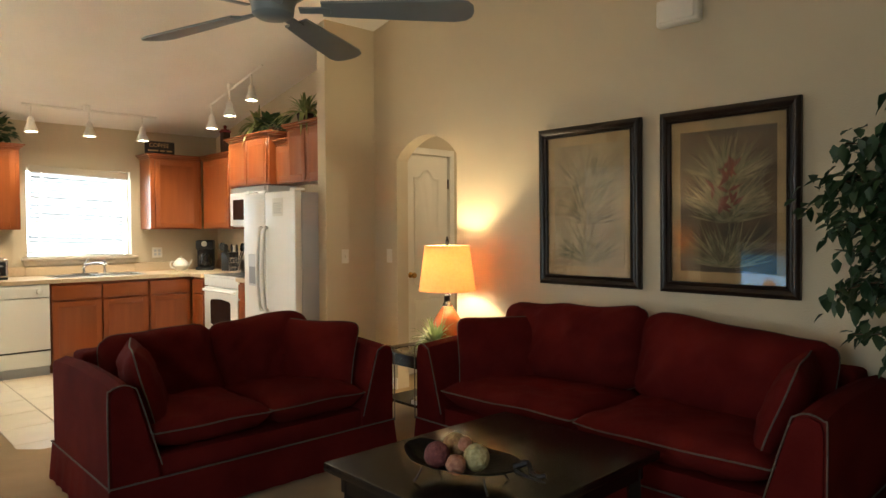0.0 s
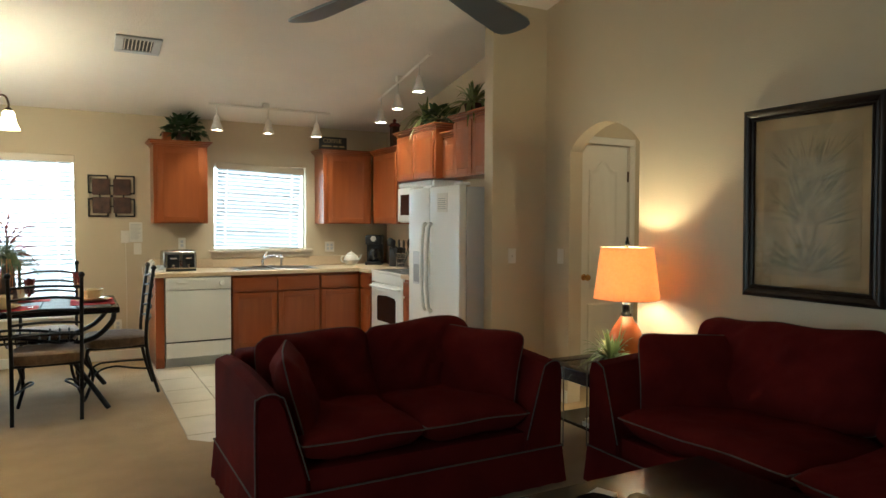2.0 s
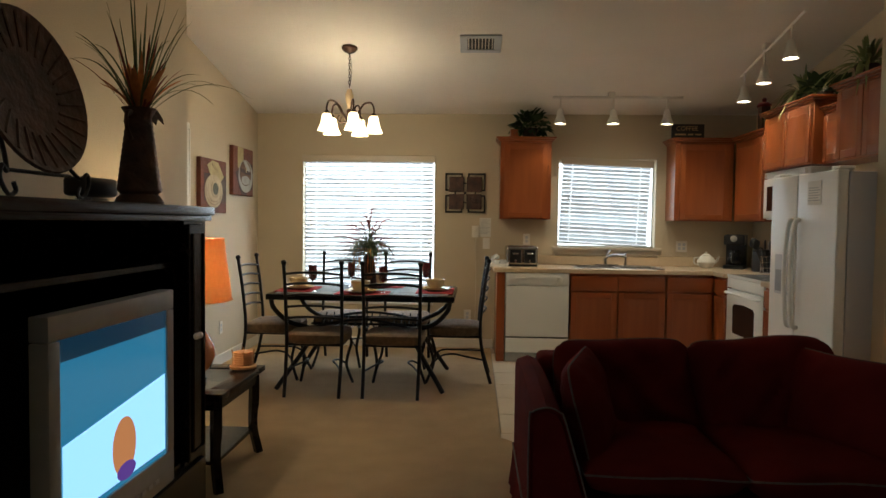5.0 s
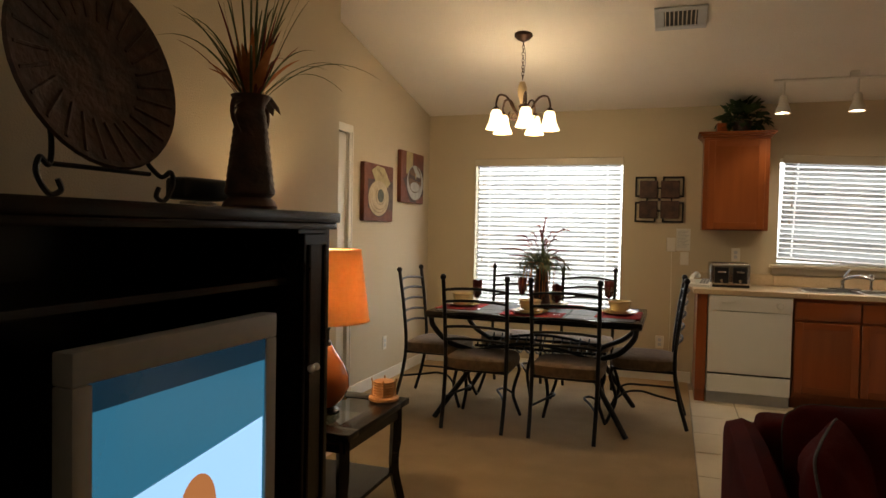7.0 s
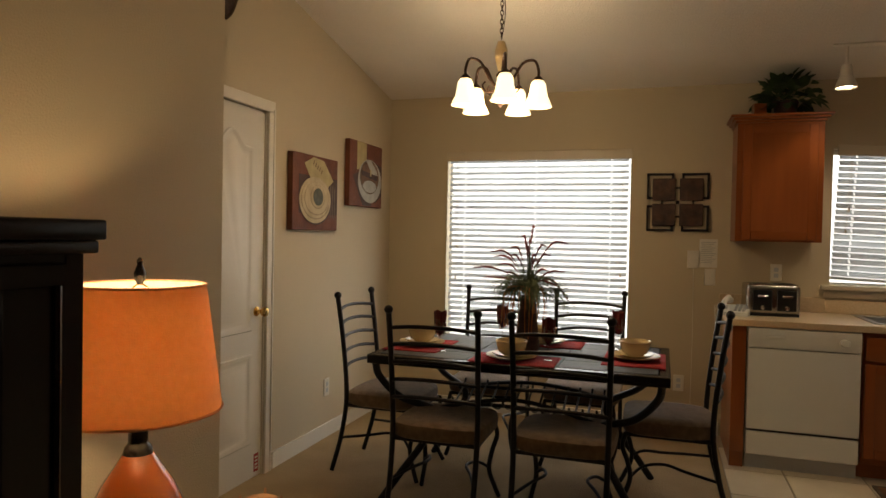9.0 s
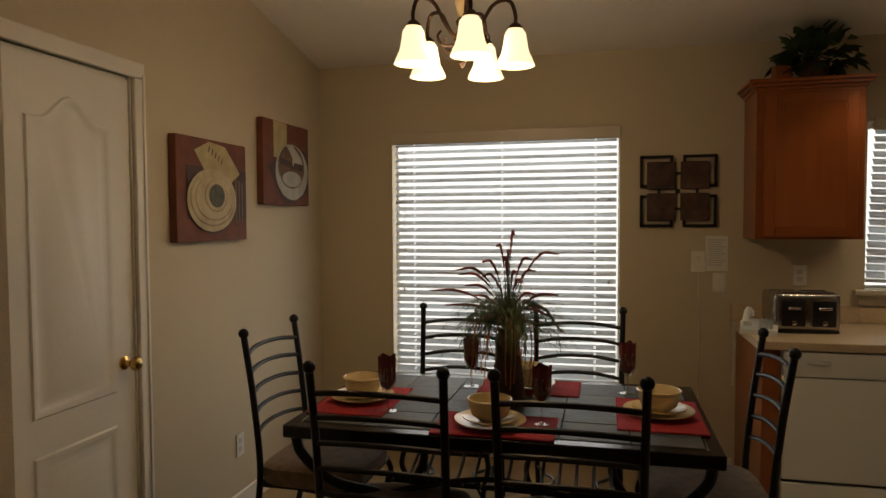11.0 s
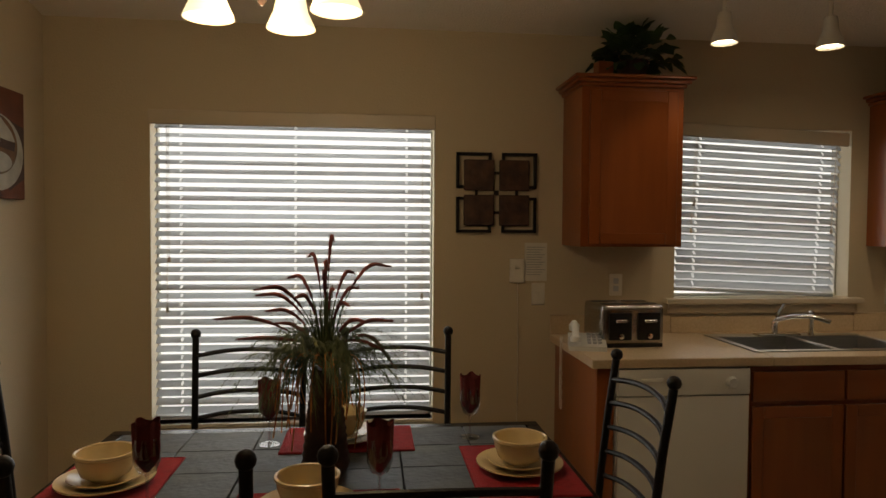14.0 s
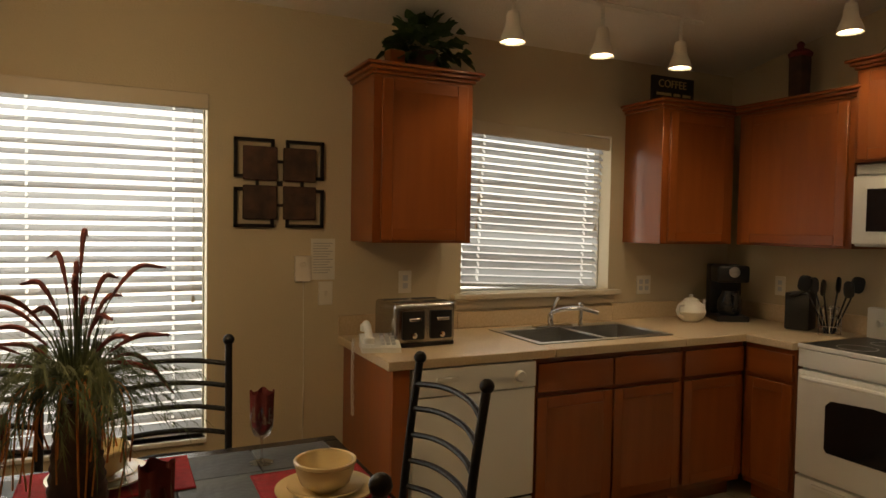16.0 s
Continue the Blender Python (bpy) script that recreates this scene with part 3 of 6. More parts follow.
# ---------- kitchen ----------
def door_front(name, w, h, parent, m, drawer=False, knob=False):
    """A recessed-panel cabinet front in the local xz plane, facing -y."""
    f = part(name, B((0.002, 0.0, 0.002, w - 0.002, 0.012, h - 0.002), bevel=0.002), OAKH if drawer else OAK, parent, m=m)
    if drawer:
        part("edge_moulding", B((0.0, -0.008, 0.0, w, 0.001, h), bevel=0.006, seg=2), OAKH, f)
        return f
    s = 0.055
    part("stile", B((0.0, -0.007, 0.0, s, 0.001, h), bevel=0.003), OAK, f)
    part("stile", B((w - s, -0.007, 0.0, w, 0.001, h), bevel=0.003), OAK, f)
    part("rail", B((s, -0.007, 0.0, w - s, 0.001, s), bevel=0.003), OAKH, f)
    part("rail", B((s, -0.007, h - s, w - s, 0.001, h), bevel=0.003), OAKH, f)
    bm = bmesh.new()
    rings = [[bm.verts.new((x, y, z)) for x, z in ((s + i, s + i), (w - s - i, s + i), (w - s - i, h - s - i), (s + i, h - s - i))] for i, y in ((-0.001, -0.0066), (0.010, -0.0035), (0.016, -0.001))]
    for a, b in zip(rings, rings[1:]):
        for k in range(4):
            bm.faces.new((a[k], a[(k + 1) % 4], b[(k + 1) % 4], b[k]))
    bm.faces.new(rings[-1])
    part("panel", bm, OAK, f)
    return f


def base_cabinet(label, x, y, w, rz, fronts, drawers, d=0.60, sink=False):
    c = thing("base_cabinet", label, "cabinet", (x, y, 0), rz, "base cabinets")
    if sink:
        part("body", B((0, 0.03, 0.10, w, d, 0.70), (0, 0.0, 0.10, w, 0.03, 0.862), (0, 0.07, 0.0, w, d, 0.10), bevel=0.002), OAK, c)
    else:
        part("body", B((0, 0.0, 0.10, w, d, 0.862), (0, 0.07, 0.0, w, d, 0.10), bevel=0.002), OAK, c)
    fw = (w - 0.02 - 0.012 * (fronts - 1)) / fronts
    for k in range(fronts):
        x0 = 0.01 + k * (fw + 0.012)
        door_front("door", fw, 0.545, c, pose(x0, -0.013, 0.135))
        if drawers:
            door_front("drawer", fw, 0.135, c, pose(x0, -0.013, 0.70), True)
    return c


FY, FX = 7.185, 3.385
ep = thing("base_cabinet", "stained maple cabinet end beside the dishwasher", "cabinet", (1.335, FY - 0.01, 0))
part("panel", B((0, 0.012, 0, 0.078, 0.66, 0.862), bevel=0.003), OAK, ep)
part("front_stile", B((0.0, 0, 0.10, 0.078, 0.012, 0.862), bevel=0.002), OAK, ep)
base_cabinet("stained maple sink cabinet with two doors and two drawer fronts", 2.03, FY, 0.895, 0, 2, True, sink=True)
base_cabinet("stained maple cabinet with one door and one drawer", 2.927, FY, 0.445, 0, 1, True)
base_cabinet("narrow stained maple cabinet beside the stove", FX, 7.17, 0.30, -90, 1, True)
base_cabinet("stained maple cabinet between stove and refrigerator", FX, 6.085, 0.33, -90, 1, True, d=0.58)

# dishwasher
dw = thing("dishwasher", "white built-in dishwasher with a dial", "dishwasher", (1.42, FY - 0.03, 0))
part("body", B((0.0, 0.03, 0.10, 0.60, 0.60, 0.86)), APPL, dw)
part("door", B((0.003, 0.0, 0.25, 0.597, 0.03, 0.735), bevel=0.005, seg=2), APPL, dw)
cpn = part("control_panel", B((0.003, -0.006, 0.74, 0.597, 0.03, 0.855), bevel=0.006, seg=2), APPL, dw)
part("dial", lathe([(0.026, 0), (0.026, 0.012), (0.02, 0.02), (0.004, 0.021)], 20), APPL, cpn, m=pose(0.51, -0.006, 0.795, 90))
part("latch", B((0.10, -0.016, 0.80, 0.20, -0.006, 0.818), bevel=0.003), APPL, cpn)
part("lower_panel", B((0.003, 0.004, 0.095, 0.597, 0.03, 0.235), bevel=0.004), APPL, dw)
part("seam", B((0.003, 0.012, 0.236, 0.597, 0.03, 0.249)), BLACK, dw)
part("kick_plate", B((0.003, 0.05, 0.0, 0.597, 0.07, 0.095)), APPLG, dw)

# worktop with sink cut-out
top = thing("worktop", "cream laminate worktop with a low splash", "worktop", (0, 0, 0.862))
T = 0.04
for bx in ((1.305, FY - 0.04, 0, 2.12, NY, T), (2.12, FY - 0.04, 0, 2.92, FY + 0.09, T), (2.12, 7.72, 0, 2.92, NY, T), (2.92, FY - 0.04, 0, EX, NY, T), (FX - 0.04, 6.868, 0, EX, FY - 0.04, T), (FX - 0.04, 5.75, 0, EX, 6.09, T)):
    part("worktop_section", B(bx, bevel=0.004), COUNTER, top)
for bx in ((1.305, NY - 0.02, T, 1.96, NY - 0.001, T + 0.10), (1.96, NY - 0.02, T, 3.01, NY - 0.001, T + 0.09), (3.01, NY - 0.02, T, EX - 0.02, NY - 0.001, T + 0.10), (EX - 0.02, 6.868, T, EX - 0.001, NY - 0.001, T + 0.10)):
    part("splash", B(bx, bevel=0.003), COUNTER, top)
sk = thing("kitchen_sink", "double-bowl stainless steel sink", "sink", (2.12, FY + 0.09, 0.902))
part("rim", B((-0.02, -0.02, 0.0, 0.82, 0.01, 0.007), (-0.02, 0.375, 0.0, 0.82, 0.46, 0.007), (-0.02, 0.01, 0.0, 0.015, 0.375, 0.007), (0.385, 0.01, 0.0, 0.415, 0.375, 0.007), (0.785, 0.01, 0.0, 0.82, 0.375, 0.007), bevel=0.003), STEEL, sk)
for x0 in (0.015, 0.415):
    x1 = x0 + 0.37
    part("bowl", B((x0, 0.01, -0.16, x0 + 0.004, 0.375, 0.002), (x1 - 0.004, 0.01, -0.16, x1, 0.375, 0.002), (x0, 0.01, -0.16, x1, 0.014, 0.002), (x0, 0.371, -0.16, x1, 0.375, 0.002), (x0, 0.01, -0.164, x1, 0.375, -0.16)), STEEL, sk)
    part("drain", lathe([(0.04, 0), (0.04, 0.003), (0.02, 0.003)], 16, at=(x0 + 0.185, 0.19, -0.16)), CHROME, sk)
fc = thing("kitchen_faucet", "chrome lever faucet with a side spray", "faucet", (2.45, 7.66, 0.909))
part("base", B((-0.11, -0.025, 0, 0.13, 0.025, 0.014), bevel=0.006, seg=2), CHROME, fc)
part("spout", tube(curve([(0, 0, 0.01), (0, 0, 0.07), (0.03, -0.05, 0.10), (0.10, -0.13, 0.115), (0.17, -0.19, 0.095)], 6), [0.017] * 7 + [0.012] * 18, 10), CHROME, fc)
part("lever", tube(curve([(0, 0, 0.07), (0.015, 0.0, 0.11), (0.055, 0.01, 0.16)], 5), 0.009, 8), CHROME, fc)
part("side_spray", lathe([(0.016, 0), (0.013, 0.03), (0.012, 0.09), (0.018, 0.12), (0.006, 0.13)], 12, at=(0.20, 0, 0)), CHROME, fc)


def crown(x0, y0, x1, y1, z, parent):
    """Stepped crown moulding round the top of a wall cabinet, local coordinates, open at the back (y1)."""
    bm = B((x0 - 0.012, y0 - 0.012, z, x1 + 0.012, y1, z + 0.018), (x0 - 0.028, y0 - 0.028, z + 0.018, x1 + 0.028, y1, z + 0.036), (x0 - 0.045, y0 - 0.045, z + 0.036, x1 + 0.045, y1, z + 0.052), bevel=0.004)
    return part("crown", bm, OAKH, parent)


def wall_cabinet(label, x, y, z, w, h, d, rz, doors, name="wall_cabinet"):
    c = thing(name, label, "cabinet", (x, y, z), rz, "wall cabinets")
    part("body", B((0, 0.0, 0, w, d, h), bevel=0.002), OAK, c)
    for a, b in doors:
        door_front("door", b - a, h - 0.03, c, pose(a, -0.013, 0.012))
    crown(0, 0, w, d, h, c)
    return c


UY, UX = 7.525, 3.655
wall_cabinet("stained maple wall cabinet between the windows", 1.365, UY, 1.37, 0.505, 0.765, 0.314, 0, [(0.035, 0.47)])
wall_cabinet("stained maple wall cabinet beside the sink window", 3.085, UY, 1.37, 0.565, 0.765, 0.314, 0, [(0.045, 0.52)])
wall_cabinet("stained maple corner wall cabinet", UX, UY - 0.035, 1.37, 0.70, 0.765, 0.324, -90, [(0.05, 0.67)])
wall_cabinet("raised stained maple cabinet over the microwave", UX - 0.02, 6.78, 1.80, 0.84, 0.46, 0.344, -90, [(0.02, 0.41), (0.42, 0.81)])
wall_cabinet("narrow stained maple filler cabinet", UX + 0.06, 5.935, 1.80, 0.40, 0.37, 0.264, -90, [(0.01, 0.39)])
wall_cabinet("deep stained maple cabinet over the refrigerator", UX - 0.06, 5.53, 1.78, 0.67, 0.48, 0.384, -90, [(0.02, 0.325), (0.335, 0.65)])

# microwave
mw = thing("microwave", "white over-range microwave with a dark window", "microwave", (UX - 0.02, 6.785, 1.385), -90)
part("body", B((0, 0.03, 0, 0.76, 0.344, 0.41), bevel=0.005), APPL, mw)
part("door", B((0.004, 0.0, 0.012, 0.56, 0.03, 0.35), bevel=0.008, seg=2), APPL, mw)
part("door_window", B((0.075, -0.003, 0.075, 0.44, 0.004, 0.285), bevel=0.003), DGLASS, mw)
part("handle", tube([(0.515, -0.005, 0.05), (0.515, -0.03, 0.07), (0.515, -0.03, 0.29), (0.515, -0.005, 0.31)], 0.009, 8), APPL, mw)
part("keypad", B((0.575, -0.002, 0.02, 0.755, 0.03, 0.35), bevel=0.004), APPL, mw)
part("display", B((0.60, -0.005, 0.285, 0.735, 0.0, 0.325)), DGLASS, mw)
for r in range(5):
    for q in range(3):
        part("key", B((0.60 + q * 0.047, -0.005, 0.05 + r * 0.043, 0.638 + q * 0.047, 0.0, 0.08 + r * 0.043)), APPLG, mw)
for k in range(6):
    part("vent_slat", B((0.02, -0.003, 0.358 + k * 0.008, 0.74, 0.032, 0.362 + k * 0.008)), APPL, mw)

# stove
st = thing("stove", "white freestanding electric range with glass oven door", "stove", (3.372, 6.862, 0), -90)
SW = 0.765
part("body", B((0, 0.045, 0.04, SW, 0.60, 0.885), bevel=0.004), APPL, st)
part("oven_door", B((0.006, 0.0, 0.255, SW - 0.006, 0.045, 0.775), bevel=0.012, seg=2), APPL, st)
ow = [(0.16 + 0.445 * u, 0.40 + 0.265 * v) for u, v in ((0.03, 0), (0.97, 0), (1, 0.06), (1, 0.85), (0.94, 0.95), (0.5, 1.0), (0.06, 0.95), (0, 0.85), (0, 0.06))]
part("oven_window", prism(ow, -0.004, 0.003, "y"), DGLASS, st)
part("oven_handle", tube(curve([(0.05, 0.0, 0.745), (0.08, -0.04, 0.745), (SW / 2, -0.05, 0.75), (SW - 0.08, -0.04, 0.745), (SW - 0.05, 0.0, 0.745)], 6), 0.012, 8), APPL, st)
part("control_strip", B((0.004, 0.005, 0.785, SW - 0.004, 0.05, 0.875), bevel=0.006, seg=2), APPL, st)
part("drawer", B((0.006, 0.005, 0.055, SW - 0.006, 0.045, 0.243), bevel=0.01, seg=2), APPL, st)
part("drawer_lip", B((0.10, -0.008, 0.205, SW - 0.10, 0.008, 0.225), bevel=0.005), APPL, st)
part("cooktop", B((0.004, 0.01, 0.885, SW - 0.004, 0.545, 0.899), bevel=0.004), BLACK, st)
part("cooktop_trim", B((0.0, 0.0, 0.878, SW, 0.012, 0.902), bevel=0.004), APPL, st)
part("backguard", B((0.0, 0.545, 0.885, SW, 0.602, 1.06), bevel=0.012, seg=2), APPL, st)
part("clock_panel", B((0.27, 0.541, 0.94, 0.50, 0.547, 1.02)), DGLASS, st)
for x in (0.07, 0.16, 0.60, 0.69):
    part("control_knob", lathe([(0.02, 0), (0.017, 0.02), (0.004, 0.022)], 14), APPL, st, m=pose(x, 0.545, 0.98, 90))
for x, y, r in ((0.20, 0.16, 0.09), (0.56, 0.16, 0.075), (0.20, 0.40, 0.075), (0.56, 0.40, 0.09)):
    part("burner_ring", lathe([(r, 0), (r, 0.0012), (r - 0.006, 0.0012), (r - 0.006, 0)], 28, at=(x, y, 0.8985), caps=False), APPLG, st)

# refrigerator
fr = thing("refrigerator", "white side-by-side refrigerator with ice dispenser", "refrigerator", (3.255, 5.73, 0), -90)
FW, FH = 0.885, 1.675
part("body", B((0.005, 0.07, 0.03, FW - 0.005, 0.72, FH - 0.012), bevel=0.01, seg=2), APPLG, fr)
fd = part("freezer_door", B((0.0, 0.0, 0.10, 0.385, 0.065, FH), bevel=0.014, seg=3), APPL, fr)
rd = part("fridge_door", B((0.393, 0.0, 0.10, FW, 0.065, FH), bevel=0.014, seg=3), APPL, fr)
for x, dd in ((0.345, fd), (0.435, rd)):
    part("handle", tube(curve([(x, 0.0, 0.66), (x, -0.035, 0.70), (x, -0.052, 1.0), (x, -0.035, 1.33), (x, 0.0, 1.38)], 6), 0.016, 10), APPL, dd)
ds = part("dispenser", B((0.09, -0.004, 0.86, 0.29, 0.01, 1.14), bevel=0.005), APPLG, fd)
part("recess", B((0.11, -0.006, 0.88, 0.27, 0.0, 1.03)), mat("dispenser_recess", (0.3, 0.31, 0.33), None, 8, 0.5), ds)
part("grille", B((0.01, 0.02, 0.015, FW - 0.01, 0.06, 0.095), bevel=0.004), APPLG, fr)
part("hinge_cover", B((0.0, 0.01, FH, 0.10, 0.10, FH + 0.022), bevel=0.006), APPL, fr)
part("hinge_cover", B((FW - 0.10, 0.01, FH, FW, 0.10, FH + 0.022), bevel=0.006), APPL, fr)
part("notice_sheet", B((0.53, -0.003, 1.47, 0.70, -0.0005, 1.62)), PAPER, rd, "white printed notice on the door")
for k in range(6):
    part("print_line", B((0.545, -0.004, 1.495 + k * 0.016, 0.685 - 0.02 * (k % 2), -0.0025, 1.500 + k * 0.016)), INK, rd)

# ---- counter things
ts = thing("toaster", "four-slice stainless steel and black toaster", "toaster", (1.585, 7.53, 0.902), 2)
part("shell", B((-0.155, -0.12, 0.012, 0.155, 0.13, 0.20), bevel=0.03, seg=4), TOASTM, ts)
part("base", B((-0.15, -0.115, 0.0, 0.15, 0.125, 0.02), bevel=0.004), BLACK, ts)
for x in (-0.065, 0.075):
    f = part("control_face", B((x - 0.055, -0.128, 0.035, x + 0.055, -0.118, 0.165), bevel=0.008, seg=2), BLACK, ts)
    part("lever", B((x - 0.03, -0.15, 0.12, x + 0.03, -0.126, 0.135), bevel=0.004), CHROME, f)
    part("dial", lathe([(0.014, 0), (0.013, 0.012), (0.003, 0.013)], 14), CHROME, f, m=pose(x, -0.128, 0.055, 90))
for y in (-0.055, 0.06):
    for x in (-0.075, 0.075):
        part("slot", B((x - 0.06, y - 0.016, 0.198, x + 0.06, y + 0.016, 0.2015)), BLACK, ts)
ph = thing("telephone", "white corded desk telephone with coiled cord", "telephone", (1.37, 7.42, 0.902), -15)
part("base", prism([(-0.09, 0), (0.10, 0), (0.10, 0.055), (-0.09, 0.022)], -0.085, 0.085, "x"), APPL, ph)
part("handset", tube(curve([(-0.055, -0.085, 0.04), (-0.055, -0.075, 0.075), (-0.055, 0.0, 0.095), (-0.055, 0.09, 0.10), (-0.055, 0.105, 0.07)], 5), [0.026] * 4 + [0.017] * 13 + [0.026] * 4, 10), APPL, ph)
for r in range(4):
    for q in range(3):
        part("key", B((0.0 + q * 0.024, -0.055 + r * 0.028, 0.028 + r * 0.008, 0.017 + q * 0.024, -0.037 + r * 0.028, 0.040 + r * 0.008)), APPLG, ph)
coil = [(-0.118 + 0.008 * math.cos(k * 1.1), -0.03 + 0.05 * math.sin(k * 0.011), 0.05 - 0.0011 * k + 0.009 * math.sin(k * 1.1)) for k in range(0, 300, 2)]
part("coiled_cord", tube(coil, 0.0016, 5), APPL, ph)
tp = thing("teapot", "small white ceramic teapot", "teapot", (3.44, 7.62, 0.902), 10)
part("pot", lathe([(0.045, 0), (0.075, 0.025), (0.088, 0.06), (0.075, 0.10), (0.045, 0.122)], 24), WHITE, tp)
part("lid", lathe([(0.05, 0.118), (0.04, 0.135), (0.012, 0.145), (0.014, 0.16), (0.004, 0.165)], 20), WHITE, tp)
part("spout", tube(curve([(0.075, 0, 0.05), (0.115, 0, 0.075), (0.14, 0, 0.12)], 5), [0.02] * 4 + [0.014] * 4 + [0.009] * 3, 10), WHITE, tp)
part("handle", tube(curve([(-0.07, 0, 0.10), (-0.12, 0, 0.10), (-0.125, 0, 0.05), (-0.08, 0, 0.03)], 5), 0.008, 8), WHITE, tp)
cm = thing("coffee_maker", "black drip coffee maker with glass carafe", "coffee maker", (3.72, 7.60, 0.902), -30)
part("base", B((-0.095, -0.12, 0, 0.095, 0.12, 0.035), bevel=0.008, seg=2), BLACK, cm)
part("tower", B((-0.095, 0.03, 0.03, 0.095, 0.12, 0.34), bevel=0.012, seg=2), BLACK, cm)
part("brew_head", B((-0.095, -0.11, 0.235, 0.095, 0.04, 0.34), bevel=0.02, seg=3), BLACK, cm)
cf = part("carafe", lathe([(0.055, 0.038), (0.075, 0.07), (0.07, 0.13), (0.05, 0.17), (0.052, 0.185)], 20, at=(0, -0.04, 0)), DGLASS, cm)
part("carafe_handle", tube(curve([(0.0, -0.095, 0.17), (0.0, -0.15, 0.16), (0.0, -0.145, 0.09), (0.0, -0.11, 0.07)], 5), 0.010, 8), BLACK, cf)
part("control_disc", lathe([(0.032, 0), (0.032, 0.004), (0.028, 0.006)], 20), STEEL, cm, m=pose(0, -0.112, 0.30, 90))
kb = thing("can_opener", "black electric can opener", "can opener", (3.81, 7.17, 0.902), -70)
part("body", B((-0.065, -0.07, 0, 0.065, 0.07, 0.21), bevel=0.014, seg=2), BLACK, kb)
part("lever", tube([(-0.03, -0.08, 0.19), (0.05, -0.085, 0.225), (0.08, -0.085, 0.22)], 0.009, 8), BLACK, kb)
uh = thing("utensil_holder", "wire holder full of black cooking utensils", "utensil holder", (3.76, 6.96, 0.902))
wire = bmesh.new()
for z in (0.005, 0.05, 0.10, 0.15):
    tube([(0.055 * math.cos(k * math.tau / 20), 0.055 * math.sin(k * math.tau / 20), z) for k in range(20)], 0.0028, 6, wire, closed=True)
for k in range(10):
    a = k * math.tau / 10
    tube([(0.055 * math.cos(a), 0.055 * math.sin(a), 0.0), (0.055 * math.cos(a), 0.055 * math.sin(a), 0.155)], 0.0022, 5, wire)
part("wire_basket", wire, CHROME, uh)
rnd = random.Random(4)
for k in range(6):
    a = k * math.tau / 6 + 0.3
    d = Vector((math.cos(a) * 0.4, math.sin(a) * 0.4, 1)).normalized()
    p = Vector((math.cos(a) * 0.02, math.sin(a) * 0.02, 0.01))
    e = p + d * rnd.uniform(0.23, 0.29)
    u = part("utensil", tube([p, e], 0.005, 6), BLACK, uh)
    part("utensil_head", puff(0.035, 0.009, 0.045, 0.7, 16, 8, m=Matrix.Translation(e + d * 0.03) @ pose(0, 0, 0, 0, 15 * math.cos(a), math.degrees(a))), BLACK, u)

# ---- on the wall cabinets
sign = thing("coffee_sign", "black wooden sign with COFFEE in cream letters", "sign", (3.22, 7.60, 2.187), 0)
part("board", B((-0.16, -0.010, 0, 0.16, 0.010, 0.145), bevel=0.003), BLACK, sign)
writing("COFFEE", 0.062, GOLDP, sign, pose(-0.01, -0.0115, 0.10, 90))
for k, (a, b) in enumerate(((-0.13, -0.02), (0.0, 0.05), (0.07, 0.13))):
    part("small_print", B((a, -0.0125, 0.035, b, -0.0095, 0.05)), GOLDP, sign)
can = thing("canister", "dark red tapered canister with a knob lid", "canister", (3.80, 7.22, 2.187))
part("jar", lathe([(0.05, 0), (0.054, 0.02), (0.058, 0.24), (0.052, 0.255)], 4), BROWNP, can, m=pose(0, 0, 0, 0, 0, 45))
part("lid", lathe([(0.060, 0.253), (0.066, 0.27), (0.045, 0.29), (0.016, 0.30), (0.022, 0.325), (0.006, 0.34)], 16), NAPKIN, can)


def potted(name, label, loc, foliage, material, pot_r=0.08, pot_h=0.10, lift=0.0):
    p = thing(name, label, "plant", loc, group="greenery on the cabinets")
    part("pot", lathe([(pot_r * 0.75, 0), (pot_r, pot_h), (pot_r * 0.9, pot_h), (pot_r * 0.85, pot_h - 0.015)], 16), BROWNP, p)
    part("foliage", foliage, material, p, m=Matrix.Translation((0, 0, pot_h + lift)))
    return p


potted("ivy_plant", "bushy green artificial ivy in a brown pot", (1.66, 7.66, 2.187), bush(190, 0.20, 0.16, 0.085, 0.034, 3), LEAF)
pk = thing("wood_block", "small brown wooden block with a pale mark", "decoration", (1.50, 7.62, 2.187), 10)
part("block", B((-0.04, -0.03, 0, 0.04, 0.03, 0.085), bevel=0.004), OAK, pk)
potted("fern_plant", "arching pale green artificial fern", (3.80, 6.45, 2.31), blades(70, 0.33, 0.017, 0.95, 1.05, 5, lo=0.2, hi=1.35, steps=8), FERN)
potted("fern_plant", "arching pale green artificial fern", (3.72, 5.42, 2.31), blades(70, 0.36, 0.018, 1.0, 1.05, 6, lo=0.2, hi=1.35, steps=8), FERN)
potted("ivy_plant", "dark green trailing artificial ivy", (3.80, 6.12, 2.31), bush(90, 0.17, 0.10, 0.10, 0.036, 8), LEAF, 0.06, 0.06)
dp = thing("wall_plate", "dark round decorative metal plate", "plate", (3.88, 5.16, 2.315))
part("dish", lathe([(0.02, 0.0), (0.10, 0.008), (0.165, 0.022), (0.16, 0.03), (0.10, 0.014), (0.02, 0.008)], 28), IRON, dp, m=pose(0.0, 0, 0.165, 0, -75, 0))
part("stand", tube(curve([(-0.09, -0.06, 0.0), (-0.06, -0.06, 0.03), (-0.02, -0.06, 0.02), (0.05, -0.06, 0.10)], 5), 0.005, 6), IRON, dp)
